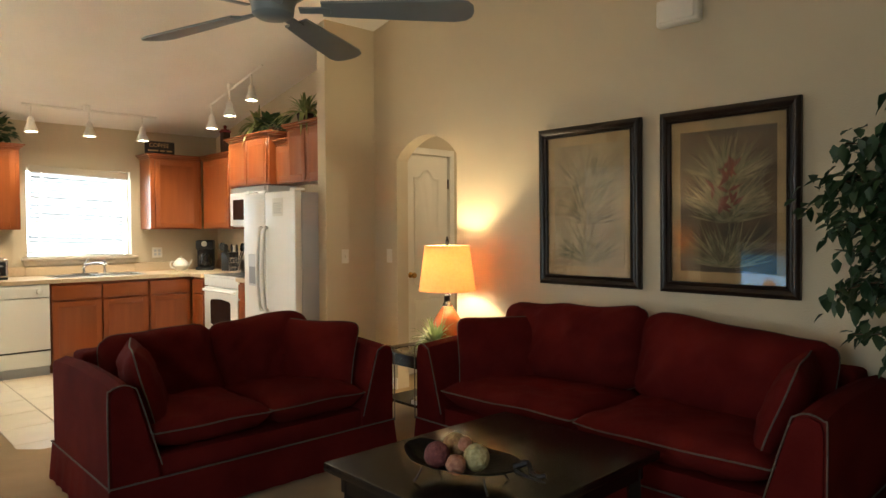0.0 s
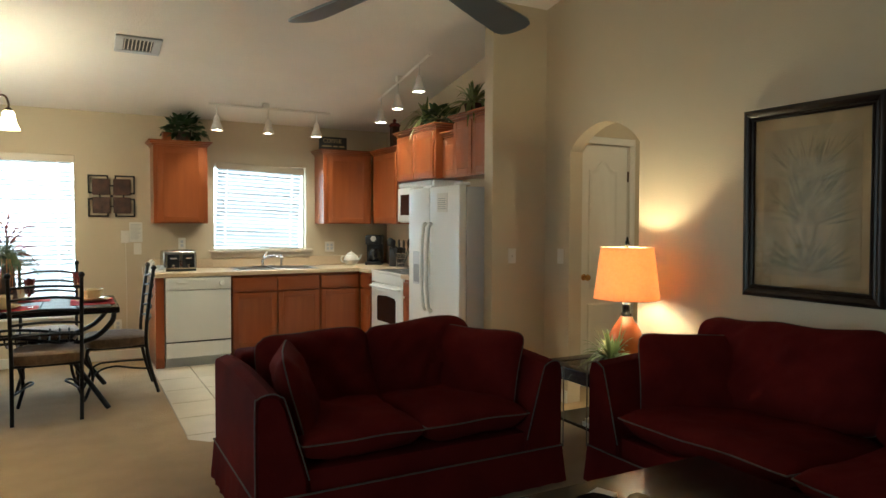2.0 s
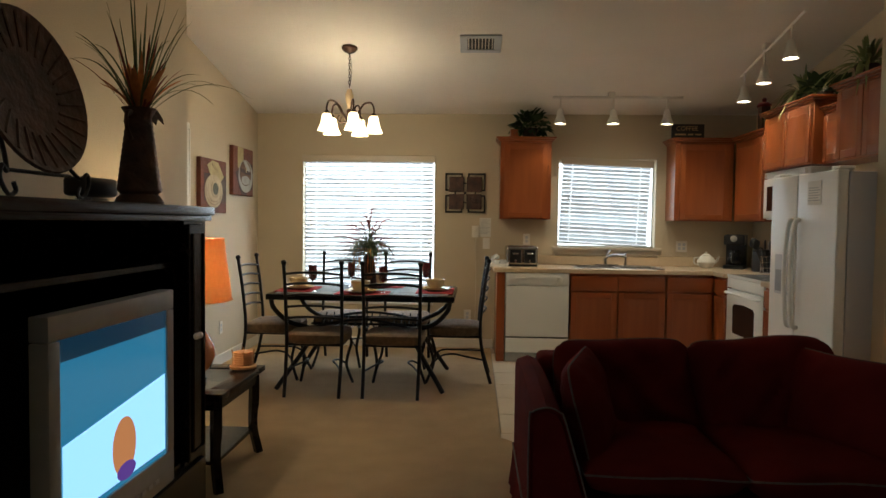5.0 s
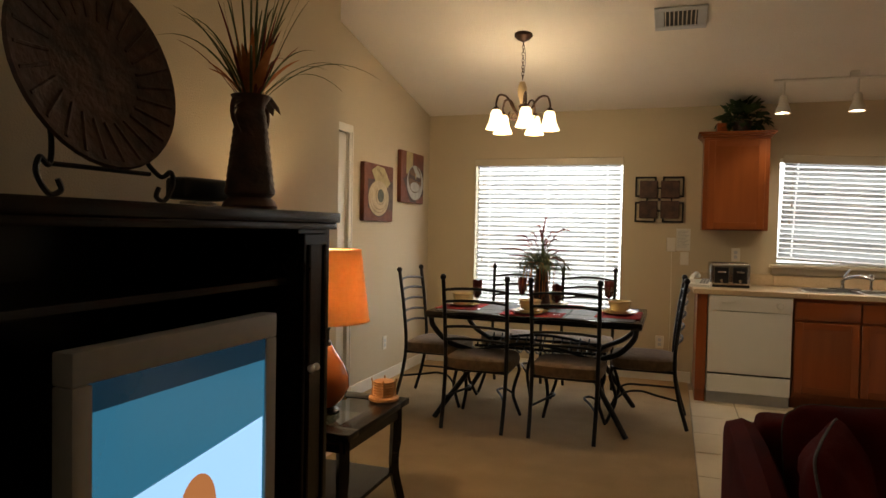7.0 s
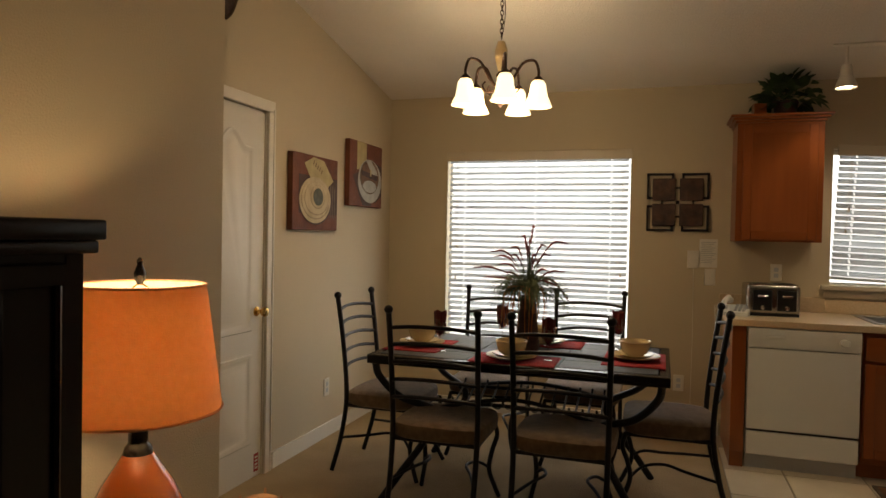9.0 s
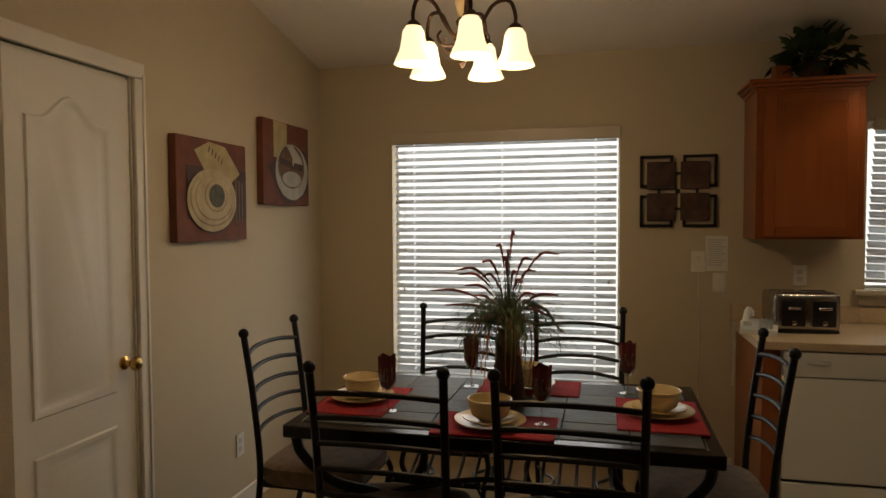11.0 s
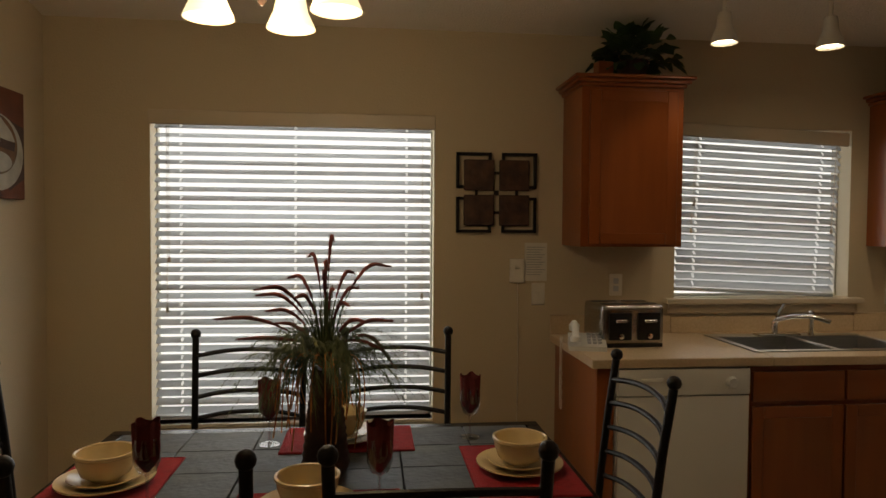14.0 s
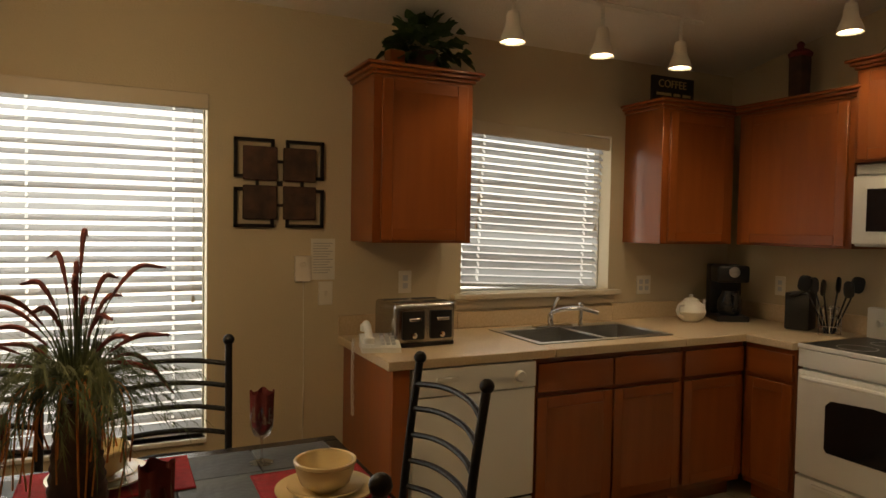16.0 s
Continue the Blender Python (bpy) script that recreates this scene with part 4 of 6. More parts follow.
part("stand", tube(curve([(-0.09, 0.06, 0.0), (-0.06, 0.06, 0.03), (-0.02, 0.06, 0.02), (0.05, 0.06, 0.10)], 5), 0.005, 6), IRON, dp)

# ---- on the walls
def wall_plate(name, label, loc, rz, kind):
    o = thing(name, label, "switch" if kind == "switch" else "outlet", loc, rz, "switches and outlets")
    w = 0.057 if kind == "double" else 0.036
    part("cover", B((-w, -0.007, -0.058, w, 0.0, 0.058), bevel=0.003), WHITE, o)
    for x in ((-0.023, 0.023) if kind == "double" else (0,)):
        if kind == "switch":
            part("toggle", B((x - 0.005, -0.018, -0.012, x + 0.005, -0.006, 0.012), bevel=0.002), WHITE, o)
        else:
            for z in (-0.02, 0.02):
                part("socket", B((x - 0.014, -0.0085, z - 0.014, x + 0.014, -0.006, z + 0.014), bevel=0.002), APPLG, o)
    return o


wall_plate("light_switch", "cream wall switch plate", (1.24, NY, 1.113), 0, "switch")
wall_plate("outlet", "cream double outlet plate", (3.26, NY, 1.107), 0, "double")
wall_plate("outlet", "cream outlet plate under the notice", (1.05, NY, 0.35), 0, "outlet")
wall_plate("outlet", "cream outlet plate above the toaster", (1.66, NY, 1.16), 0, "outlet")
wall_plate("outlet", "cream outlet plate below the canvases", (WX, 6.79, 0.34), 90, "outlet")
wall_plate("outlet", "cream outlet plate above the stove counter", (EX, 7.43, 1.12), -90, "outlet")
wall_plate("light_switch", "cream switch plate on the partition", (3.66, 4.73, 1.13), 0, "switch")
wall_plate("light_switch", "cream switch plate beside the arch", (EX, 4.53, 1.13), -90, "switch")
th = thing("wall_jack", "small white wall-mounted telephone jack box", "jack", (1.125, NY, 1.235))
part("box", B((-0.038, -0.022, -0.062, 0.038, 0, 0.062), bevel=0.005, seg=2), WHITE, th)
part("hook", B((-0.012, -0.03, 0.01, 0.012, -0.02, 0.03), bevel=0.003), WHITE, th)
nt = thing("wall_notice", "white sheet of printed rules taped up", "notice", (1.226, NY, 1.28))
part("sheet", B((-0.06, -0.003, -0.10, 0.06, -0.001, 0.10)), PAPER, nt)
for k in range(12):
    part("text_line", B((-0.048, -0.004, 0.075 - k * 0.013, 0.048 - (k % 3) * 0.012, -0.0025, 0.079 - k * 0.013)), INK, nt)
cb = thing("phone_cable", "thin cream cable down the wall", "cable", (1.13, NY - 0.004, 0.1))
part("cable", tube([(0, 0, 1.08), (0.005, 0, 0.6), (0.0, 0, 0.0)], 0.0025, 5), WHITE, cb)

# ---- four-square metal wall decoration
q4 = thing("wall_decoration", "four dark squares in open metal brackets", "wall decoration", (1.012, NY, 1.637))
for sx in (-1, 1):
    for sz in (-1, 1):
        part("square", B((sx * 0.092 - 0.079, -0.026, sz * 0.09 - 0.079, sx * 0.092 + 0.079, -0.016, sz * 0.09 + 0.079), bevel=0.004), BROWNP, q4, "dark mottled metal square")
        L = [(sx * 0.035, sz * 0.198), (sx * 0.202, sz * 0.198), (sx * 0.202, sz * 0.03)]
        part("bracket", B(*[(min(a[0], b[0]) - 0.008, -0.022, min(a[1], b[1]) - 0.008, max(a[0], b[0]) + 0.008, -0.008, max(a[1], b[1]) + 0.008) for a, b in zip(L, L[1:])]), IRON, q4)
        part("bracket_end", B((sx * 0.035 - 0.008, -0.022, min(sz * 0.165, sz * 0.198), sx * 0.035 + 0.008, -0.008, max(sz * 0.165, sz * 0.198))), IRON, q4)
        part("bracket_end", B((min(sx * 0.165, sx * 0.202), -0.022, sz * 0.03 - 0.008, max(sx * 0.165, sx * 0.202), -0.008, sz * 0.03 + 0.008)), IRON, q4)
for bx in ((-0.04, -0.021, 0.095, 0.04, -0.009, 0.109), (-0.04, -0.021, -0.109, 0.04, -0.009, -0.095), (-0.112, -0.021, -0.04, -0.098, -0.009, 0.04), (0.098, -0.021, -0.04, 0.112, -0.009, 0.04), (-0.012, -0.016, -0.012, 0.012, 0.0, 0.012)):
    part("link", B(bx), IRON, q4)

# ---- kitchen mat
km = thing("kitchen_mat", "brown woven mat in front of the sink", "mat", (2.62, 6.80, 0.006))
part("mat", B((-0.53, -0.27, 0, 0.53, 0.27, 0.010), bevel=0.004), RUG, km)
part("border", B((-0.55, -0.29, 0.0, 0.55, -0.265, 0.009), (-0.55, 0.265, 0, 0.55, 0.29, 0.009), (-0.55, -0.265, 0, -0.525, 0.265, 0.009), (0.525, -0.265, 0, 0.55, 0.265, 0.009)), BARK, km)


# ---- track lights
def track(name, x0, y0, x1, y1, heads, drop):
    t = thing(name, "white ceiling track light with three lit spots", "track light", (x0, y0, zc(y0) - 0.05))
    d = Vector((x1 - x0, y1 - y0, zc(y1) - zc(y0)))
    part("rail", tube([(0, 0, 0), d], 0.012, 4), WHITE, t)
    mid = d * 0.45
    part("feed_box", B((mid.x - 0.03, mid.y - 0.025, mid.z - 0.006, mid.x + 0.03, mid.y + 0.025, mid.z + 0.05), bevel=0.005), WHITE, t)
    for f in heads:
        p = d * f
        part("stem", tube([p, p + Vector((0, 0, -0.125))], 0.009, 8), WHITE, t)
        h = part("spot_head", lathe([(0.024, -0.115), (0.03, -0.13), (0.034, -0.175), (0.052, -0.22), (0.058, -0.25), (0.052, -0.245), (0.045, -0.225)], 20, at=p, caps=False), WHITE, t)
        part("cap", lathe([(0.012, -0.11), (0.026, -0.115), (0.026, -0.125)], 16, at=p), WHITE, h)
        part("bulb", lathe([(0.048, -0.231), (0.048, -0.233), (0.03, -0.241), (0.005, -0.244)], 18, at=p), BULB, h, "glowing reflector bulb")
        w = Vector((x0, y0, zc(y0) - 0.05)) + p
        lamp("spot_light", "SPOT", w + Vector((0, 0, -0.26)), 9.3, (1.0, 0.84, 0.62), 0.04, w + Vector((0.0, 0.06, -2)), spot=125)


track("track_light", 1.84, 7.24, 3.06, 7.24, (0.06, 0.47, 0.88), 0)
track("track_light", 3.40, 6.75, 3.40, 5.62, (0.07, 0.42, 0.82), 0)
vt = thing("ceiling_vent", "white louvred ceiling air vent", "vent", (1.145, 6.23, zc(6.23)))
vm = Matrix.Rotation(-math.atan(0.193), 4, "X")
vf = part("frame", B((-0.165, -0.15, -0.014, 0.165, -0.105, 0.0), (-0.165, 0.105, -0.014, 0.165, 0.15, 0.0), (-0.165, -0.105, -0.014, -0.105, 0.105, 0.0), (0.105, -0.105, -0.014, 0.165, 0.105, 0.0), bevel=0.004), APPLG, vt, m=vm)
part("backing", B((-0.105, -0.105, -0.003, 0.105, 0.105, -0.001)), BLACK, vt, m=vm)
for k in range(8):
    part("louvre", B((-0.10 + k * 0.027, -0.104, -0.011, -0.093 + k * 0.027, 0.104, -0.004)), WHITE, vt, m=vm)


# ---------- dining ----------
tb = thing("dining_table", "slate-topped wrought iron dining table", "table", (0.235, 6.333, 0))
TWX, TWY = 0.735, 0.437
part("top_frame", B((-TWX, -TWY, 0.712, TWX, -TWY + 0.05, 0.758), (-TWX, TWY - 0.05, 0.712, TWX, TWY, 0.758), (-TWX, -TWY + 0.05, 0.712, -TWX + 0.05, TWY - 0.05, 0.758),
                       (TWX - 0.05, -TWY + 0.05, 0.712, TWX, TWY - 0.05, 0.758), (-TWX + 0.05, -TWY + 0.05, 0.712, TWX - 0.05, TWY - 0.05, 0.735), bevel=0.004), DARKW, tb)
nx, ny = 6, 4
tw, td = (2 * TWX - 0.104) / nx, (2 * TWY - 0.104) / ny
tbm = mesh("slate_tile", B((-tw / 2 + 0.0015, -td / 2 + 0.0015, 0.0, tw / 2 - 0.0015, td / 2 - 0.0015, 0.026), bevel=0.002), SLATE)
rnd = random.Random(2)
for i in range(nx):
    for j in range(ny):
        part("slate_tile", tbm, SLATE, tb, m=pose(-TWX + 0.052 + (i + 0.5) * tw, -TWY + 0.052 + (j + 0.5) * td, 0.7345 + rnd.uniform(-0.001, 0.001), 0, 0, 180 * rnd.randint(0, 1)))
for sx in (-1, 1):
    for sy in (-1, 1):
        part("leg", tube(curve([(sx * 0.70, sy * 0.405, 0.715), (sx * 0.68, sy * 0.39, 0.64), (sx * 0.58, sy * 0.35, 0.535), (sx * 0.43, sy * 0.27, 0.47), (sx * 0.41, sy * 0.265, 0.41), (sx * 0.47, sy * 0.32, 0.29),
                               (sx * 0.57, sy * 0.38, 0.14), (sx * 0.655, sy * 0.425, 0.008)], 6), 0.019, 10), IRON, tb)
for y in (-0.20, 0.20):
    part("basket_rail", tube([(-0.43, y, 0.50), (0.43, y, 0.50)], 0.010, 8), IRON, tb)
rib = mesh("basket_rib", tube(curve([(0, -0.24, 0.53), (0, -0.20, 0.50), (0, 0, 0.44), (0, 0.20, 0.50), (0, 0.24, 0.53)], 4), 0.007, 6), IRON)
for k in range(13):
    x = -0.40 + k * 0.0667
    part("basket_rib", rib, IRON, tb, m=Matrix.Translation((x, 0, 0)))
for sy in (-1, 1):
    part("stretcher", tube(curve([(-0.42, sy * 0.27, 0.47), (-0.2, sy * 0.24, 0.52), (0, sy * 0.22, 0.54), (0.2, sy * 0.24, 0.52), (0.42, sy * 0.27, 0.47)], 5), 0.011, 8), IRON, tb)


def chair(loc, rz, label):
    c = thing("dining_chair", label, "chair", loc, rz, "chairs round the table")
    for s in (-1, 1):
        p = part("back_post", tube(curve([(s * 0.205, -0.305, 0.006), (s * 0.208, -0.245, 0.22), (s * 0.21, -0.215, 0.45), (s * 0.213, -0.24, 0.75), (s * 0.217, -0.275, 0.995)], 5), 0.0135, 10), IRON, c)
        part("finial", ball((s * 0.217, -0.277, 1.012), 0.0215, 12), IRON, p)
        part("front_leg", tube(curve([(s * 0.195, 0.19, 0.395), (s * 0.205, 0.205, 0.33), (s * 0.185, 0.18, 0.25), (s * 0.175, 0.165, 0.16), (s * 0.20, 0.20, 0.06), (s * 0.215, 0.225, 0.006)], 5), 0.0125, 8), IRON, c)
        part("side_rail", tube([(s * 0.21, -0.215, 0.39), (s * 0.197, 0.19, 0.39)], 0.0105, 8), IRON, c)
        part("side_stretcher", tube(curve([(s * 0.208, -0.25, 0.20), (s * 0.15, -0.10, 0.215), (s * 0.10, 0.0, 0.225), (s * 0.13, 0.10, 0.215), (s * 0.178, 0.165, 0.17)], 4), 0.008, 7), IRON, c)
    for z in (0.59, 0.675, 0.76, 0.845, 0.925):
        y = -0.222 - 0.05 * ((z - 0.45) / 0.55) ** 1.4
        part("back_rung", tube(curve([(-0.212, y, z), (-0.11, y - 0.028, z + 0.013), (0, y - 0.037, z + 0.017), (0.11, y - 0.028, z + 0.013), (0.212, y, z)], 4), 0.0095, 8), IRON, c)
    part("front_rail", tube([(-0.197, 0.19, 0.39), (0.197, 0.19, 0.39)], 0.0105, 8), IRON, c)
    part("rear_rail", tube([(-0.21, -0.215, 0.39), (0.21, -0.215, 0.39)], 0.0105, 8), IRON, c)
    part("seat", puff(0.232, 0.226, 0.05, 0.42, 32, 10, 0.004, 3, Matrix.Translation((0, -0.012, 0.432))), SEATB, c, "padded brown fabric seat")
    return c


CH = "black iron ladder-back dining chair with brown padded seat"
first = chair((-0.08, 5.965, 0.006), 0, CH)
copy_thing(first, pose(0.512, 5.97, 0.006, 0, 0, -1))
copy_thing(first, pose(-0.115, 6.935, 0.006, 0, 0, 181))
copy_thing(first, pose(0.475, 6.945, 0.006, 0, 0, 179))
copy_thing(first, pose(0.955, 6.44, 0.006, 0, 0, 91))
copy_thing(first, pose(-0.545, 6.42, 0.006, 0, 0, -91.5))

# ---- place settings
ZT = 0.761
def placemat(x, y, rz, w=0.42, d=0.30):
    o = thing("placemat", "red woven fabric placemat", "placemat", (x, y, ZT), rz, "placemats")
    part("cloth", B((-w / 2, -d / 2, 0, w / 2, d / 2, 0.004), bevel=0.0015), REDCLOTH, o)
    part("hem", tube([(-w / 2 + 0.004, -d / 2 + 0.004, 0.0035), (w / 2 - 0.004, -d / 2 + 0.004, 0.0035), (w / 2 - 0.004, d / 2 - 0.004, 0.0035), (-w / 2 + 0.004, d / 2 - 0.004, 0.0035)], 0.0022, 5, closed=True), REDCLOTH, o)


def plate(x, y, z, r, label):
    solo("plate", lathe([(r * 0.45, 0.003), (r * 0.62, 0.004), (r * 0.78, 0.010), (r, 0.020), (r, 0.024), (r * 0.76, 0.015), (r * 0.6, 0.009), (r * 0.1, 0.008)], 36), PLATE, label, "plate", (x, y, z), group="stoneware")


def bowl(x, y, z, label):
    o = thing("bowl", label, "bowl", (x, y, z), group="stoneware")
    part("body", lathe([(0.035, 0), (0.04, 0.006), (0.062, 0.02), (0.073, 0.05), (0.076, 0.076), (0.071, 0.076), (0.067, 0.05), (0.055, 0.022), (0.01, 0.012)], 32), PLATE, o)
    part("rim", lathe([(0.0745, 0.066), (0.079, 0.07), (0.079, 0.077), (0.0745, 0.079), (0.071, 0.077)], 32, caps=False), PLATE, o)


CLEAR = glass("wine_glass_crystal", (0.93, 0.93, 0.93), 0.15)
def wine_glass(x, y, seed):
    o = thing("wine_glass", "clear wine glass holding a folded maroon napkin", "glass", (x, y, ZT), seed * 40, "wine glasses")
    part("foot", lathe([(0.033, 0), (0.033, 0.002), (0.008, 0.006), (0.0045, 0.012)], 20), CLEAR, o)
    part("stem", lathe([(0.0045, 0.01), (0.0038, 0.04), (0.005, 0.075)], 10), CLEAR, o)
    part("cup", lathe([(0.005, 0.073), (0.024, 0.085), (0.033, 0.11), (0.034, 0.135), (0.030, 0.17), (0.0285, 0.17), (0.0325, 0.135), (0.0315, 0.11), (0.022, 0.087)], 24, caps=False), CLEAR, o)
    rnd = random.Random(seed)
    pr = []
    for k in range(12):
        z = 0.082 + 0.0115 * k
        pr.append((z, 0.006 + 0.025 * math.sin(min(1.0, k / 4) * math.pi / 2) + 0.0004 * max(0, k - 7)))
    nb = bmesh.new()
    N = 40
    rows = [[nb.verts.new(((r * (1 + 0.10 * math.sin(i * math.tau * 7 / N + seed) * min(1, kk / 6))) * math.cos(i * math.tau / N), (r * (1 + 0.10 * math.sin(i * math.tau * 7 / N + seed) * min(1, kk / 6))) * math.sin(i * math.tau / N),
                            z + (0.006 * math.sin(i * math.tau * 4 / N + seed) if kk > 8 else 0))) for i in range(N)] for kk, (z, r) in enumerate(pr)]
    for a, b in zip(rows, rows[1:]):
        for i in range(N):
            nb.faces.new((a[i], a[(i + 1) % N], b[(i + 1) % N], b[i]))
    nb.faces.new(rows[0][::-1])
    part("napkin", nb, NAPKIN, o, "pleated maroon cloth napkin")


for x, y, rz, s, gx, gy in ((-0.33, 6.255, 90, 1, -0.185, 6.13), (0.80, 6.285, 90, 2, 0.70, 6.59), (0.24, 6.035, 0, 3, 0.395, 6.08), (0.30, 6.60, 0, 4, 0.05, 6.57)):
    placemat(x, y, rz, 0.42, 0.26 if not rz else 0.30)
    px, py = (x, y) if rz else (x - 0.02, y)
    plate(px, py, ZT + 0.004, 0.125, "cream stoneware dinner plate")
    plate(px, py, ZT + 0.013, 0.095, "cream stoneware side plate")
    bowl(px, py, ZT + 0.021, "cream stoneware bowl stacked on plates")
    wine_glass(gx, gy, s)

# ---- centrepiece
cpz = thing("grass_arrangement", "dried grasses and red plumes in a ribbed brown vase", "centrepiece", (0.245, 6.31, ZT))
part("vase", lathe([(0.055, 0), (0.064, 0.02)] + [(0.066 - 0.105 * (z - 0.02) + 0.004 * (k % 2), z) for k, z in enumerate([0.02 + 0.012 * i for i in range(23)])] + [(0.040, 0.30), (0.034, 0.30)], 24), BROWNP, cpz, "ribbed dark brown vase")
def sprigs(n, reach, seed):
    """Fine stems that arch outwards and hang, feathered with needles."""
    rnd = random.Random(seed)
    bm = bmesh.new()
    for _ in range(n):
        a, r, up = rnd.uniform(0, math.tau), reach * rnd.uniform(0.35, 1.0), rnd.uniform(0.02, 0.13)
        drop = rnd.uniform(0.02, 0.19) * (r / reach)
        d, s = Vector((math.cos(a), math.sin(a), 0)), Vector((-math.sin(a), math.cos(a), 0))
        pts = [d * (r * t) + s * (0.03 * math.sin(3 * t + a * 5)) + Vector((0, 0, up * math.sin(min(1, t * 1.5) * math.pi / 2) - drop * t ** 2.4)) for t in [k / 9 for k in range(10)]]
        for p, q in zip(pts, pts[1:]):
            f = (q - p).normalized()
            v = [bm.verts.new(e) for e in (p + s * 0.0009, p - s * 0.0009, q - s * 0.0009, q + s * 0.0009)]
            bm.faces.new(v)
            if (p - pts[0]).length < 0.25 * r:
                continue
            for _ in range(5):
                w = (f * 0.9 + s * rnd.uniform(-0.8, 0.8) + Vector((0, 0, rnd.uniform(-0.7, 0.25)))).normalized()
                l, b = rnd.uniform(0.025, 0.06), p.lerp(q, rnd.random())
                c = w.cross(Vector((0, 0, 1))).normalized() * 0.0011
                bm.faces.new([bm.verts.new(e) for e in (b + c, b - c, b + w * l - Vector((0, 0, 0.006)))])
    return bm


top_of_vase = Matrix.Translation((0, 0, 0.31))
part("grass", sprigs(170, 0.28, 11), GRASS, cpz, m=top_of_vase)
part("short_grass", blades(230, 0.24, 0.0013, 1.0, 0.7, 12, 0.03, 0.45, 1.5, 6), GRASS, cpz, m=top_of_vase)
rnd = random.Random(5)
for k in range(26):
    a, r, l = rnd.uniform(2.9, 5.9), rnd.uniform(0.06, 0.125), rnd.uniform(0.12, 0.27)
    c, s = math.cos(a), math.sin(a)
    part("straw", tube(curve([(0.01 * c, 0.01 * s, 0.30), (0.6 * r * c, 0.6 * r * s, 0.35), (r * c, r * s, 0.32), ((r + 0.012) * c, (r + 0.012) * s, 0.33 - 0.5 * l), ((r + rnd.uniform(-0.01, 0.03)) * c, r * s, 0.34 - l)], 4), 0.0021, 4), ORANGEF, cpz, "orange straw stem")
for k, (az, reach, rise) in enumerate(((180, 0.31, 0.13), (165, 0.21, 0.19), (122, 0.11, 0.30), (95, 0.03, 0.28), (72, 0.06, 0.35), (32, 0.22, 0.27), (2, 0.19, 0.12), (-20, 0.17, 0.05), (-62, 0.15, 0.18), (-118, 0.16, 0.2), (-150, 0.21, 0.22), (142, 0.2, 0.1), (60, 0.18, 0.2), (-90, 0.10, 0.26), (15, 0.21, -0.03), (100, 0.06, 0.24), (175, 0.17, 0.15), (48, 0.12, 0.25), (150, 0.13, 0.24), (-35, 0.14, 0.13), (-170, 0.24, 0.08), (80, 0.10, 0.2))):
    c, s = math.cos(radians(az)), math.sin(radians(az))
    pts = curve([(0.01 * c, 0.01 * s, 0.30), (0.25 * reach * c, 0.25 * reach * s, 0.31 + max(rise, 0.10) * 0.6), (0.62 * reach * c, 0.62 * reach * s, 0.31 + max(rise, 0.07) * 1.0), (reach * c, reach * s, 0.31 + rise)], 7)
    st_ = part("plume_stem", tube(pts, 0.0017, 5), GRASS, cpz)
    fur = tube(pts[9:], [0.0012 + 0.0047 * math.sin(math.pi * min(1, (i + 1) / 14)) for i in range(len(pts) - 9)], 7)
    for p, q in zip(pts[9:], pts[10:]):
        for _ in range(14):
            w = ((q - p).normalized() * 0.8 + Vector((rnd.uniform(-1, 1), rnd.uniform(-1, 1), rnd.uniform(-1, 1))) * 0.7).normalized()
            b = p.lerp(q, rnd.random())
            e = w.cross(Vector((0.3, 0.2, 1))).normalized() * 0.0009
            fur.faces.new([fur.verts.new(v) for v in (b + e, b - e, b + w * rnd.uniform(0.010, 0.018))])
    part("plume", fur, PLUME, st_, "furry dark red plume")

# ---- chandelier
ch = thing("chandelier", "bronze five-arm chandelier with lit frosted bell shades", "chandelier", (0.07, 6.31, 0.02))
zt = zc(6.31) - 0.02
BRZ = mat("oil_rubbed_bronze", (0.07, 0.035, 0.02), (0.035, 0.017, 0.011), 18, 0.4, metal=0.7, bump=0.1, bscale=60)
part("canopy", lathe([(0.012, -0.05), (0.045, -0.035), (0.066, -0.012), (0.066, 0.012)], 24, at=(0, 0, zt)), BRZ, ch)
chain = bmesh.new()
for k in range(11):
    z = zt - 0.065 - k * 0.024
    tube([((0.009 * math.cos(a) if k % 2 else 0), (0 if k % 2 else 0.009 * math.cos(a)), z + 0.017 * math.sin(a)) for a in [i * math.tau / 10 for i in range(10)]], 0.0025, 5, chain, closed=True)
part("chain", chain, BRZ, ch)
part("cable", tube(curve([(0.0, 0, zt - 0.04), (0.016, 0.01, zt - 0.15), (0.014, -0.005, zt - 0.25), (0, 0, zt - 0.33)], 5), 0.0025, 5), BRZ, ch)
part("column", lathe([(0.006, 2.40), (0.02, 2.395), (0.024, 2.38), (0.034, 2.35), (0.034, 2.31), (0.02, 2.26), (0.014, 2.23)], 20), CREAM, ch, "cream alabaster column")
part("lower_body", lathe([(0.014, 2.235), (0.026, 2.22), (0.018, 2.19), (0.034, 2.155), (0.024, 2.12), (0.03, 2.10), (0.012, 2.075), (0.014, 2.06), (0.004, 2.045)], 20), BRZ, ch)
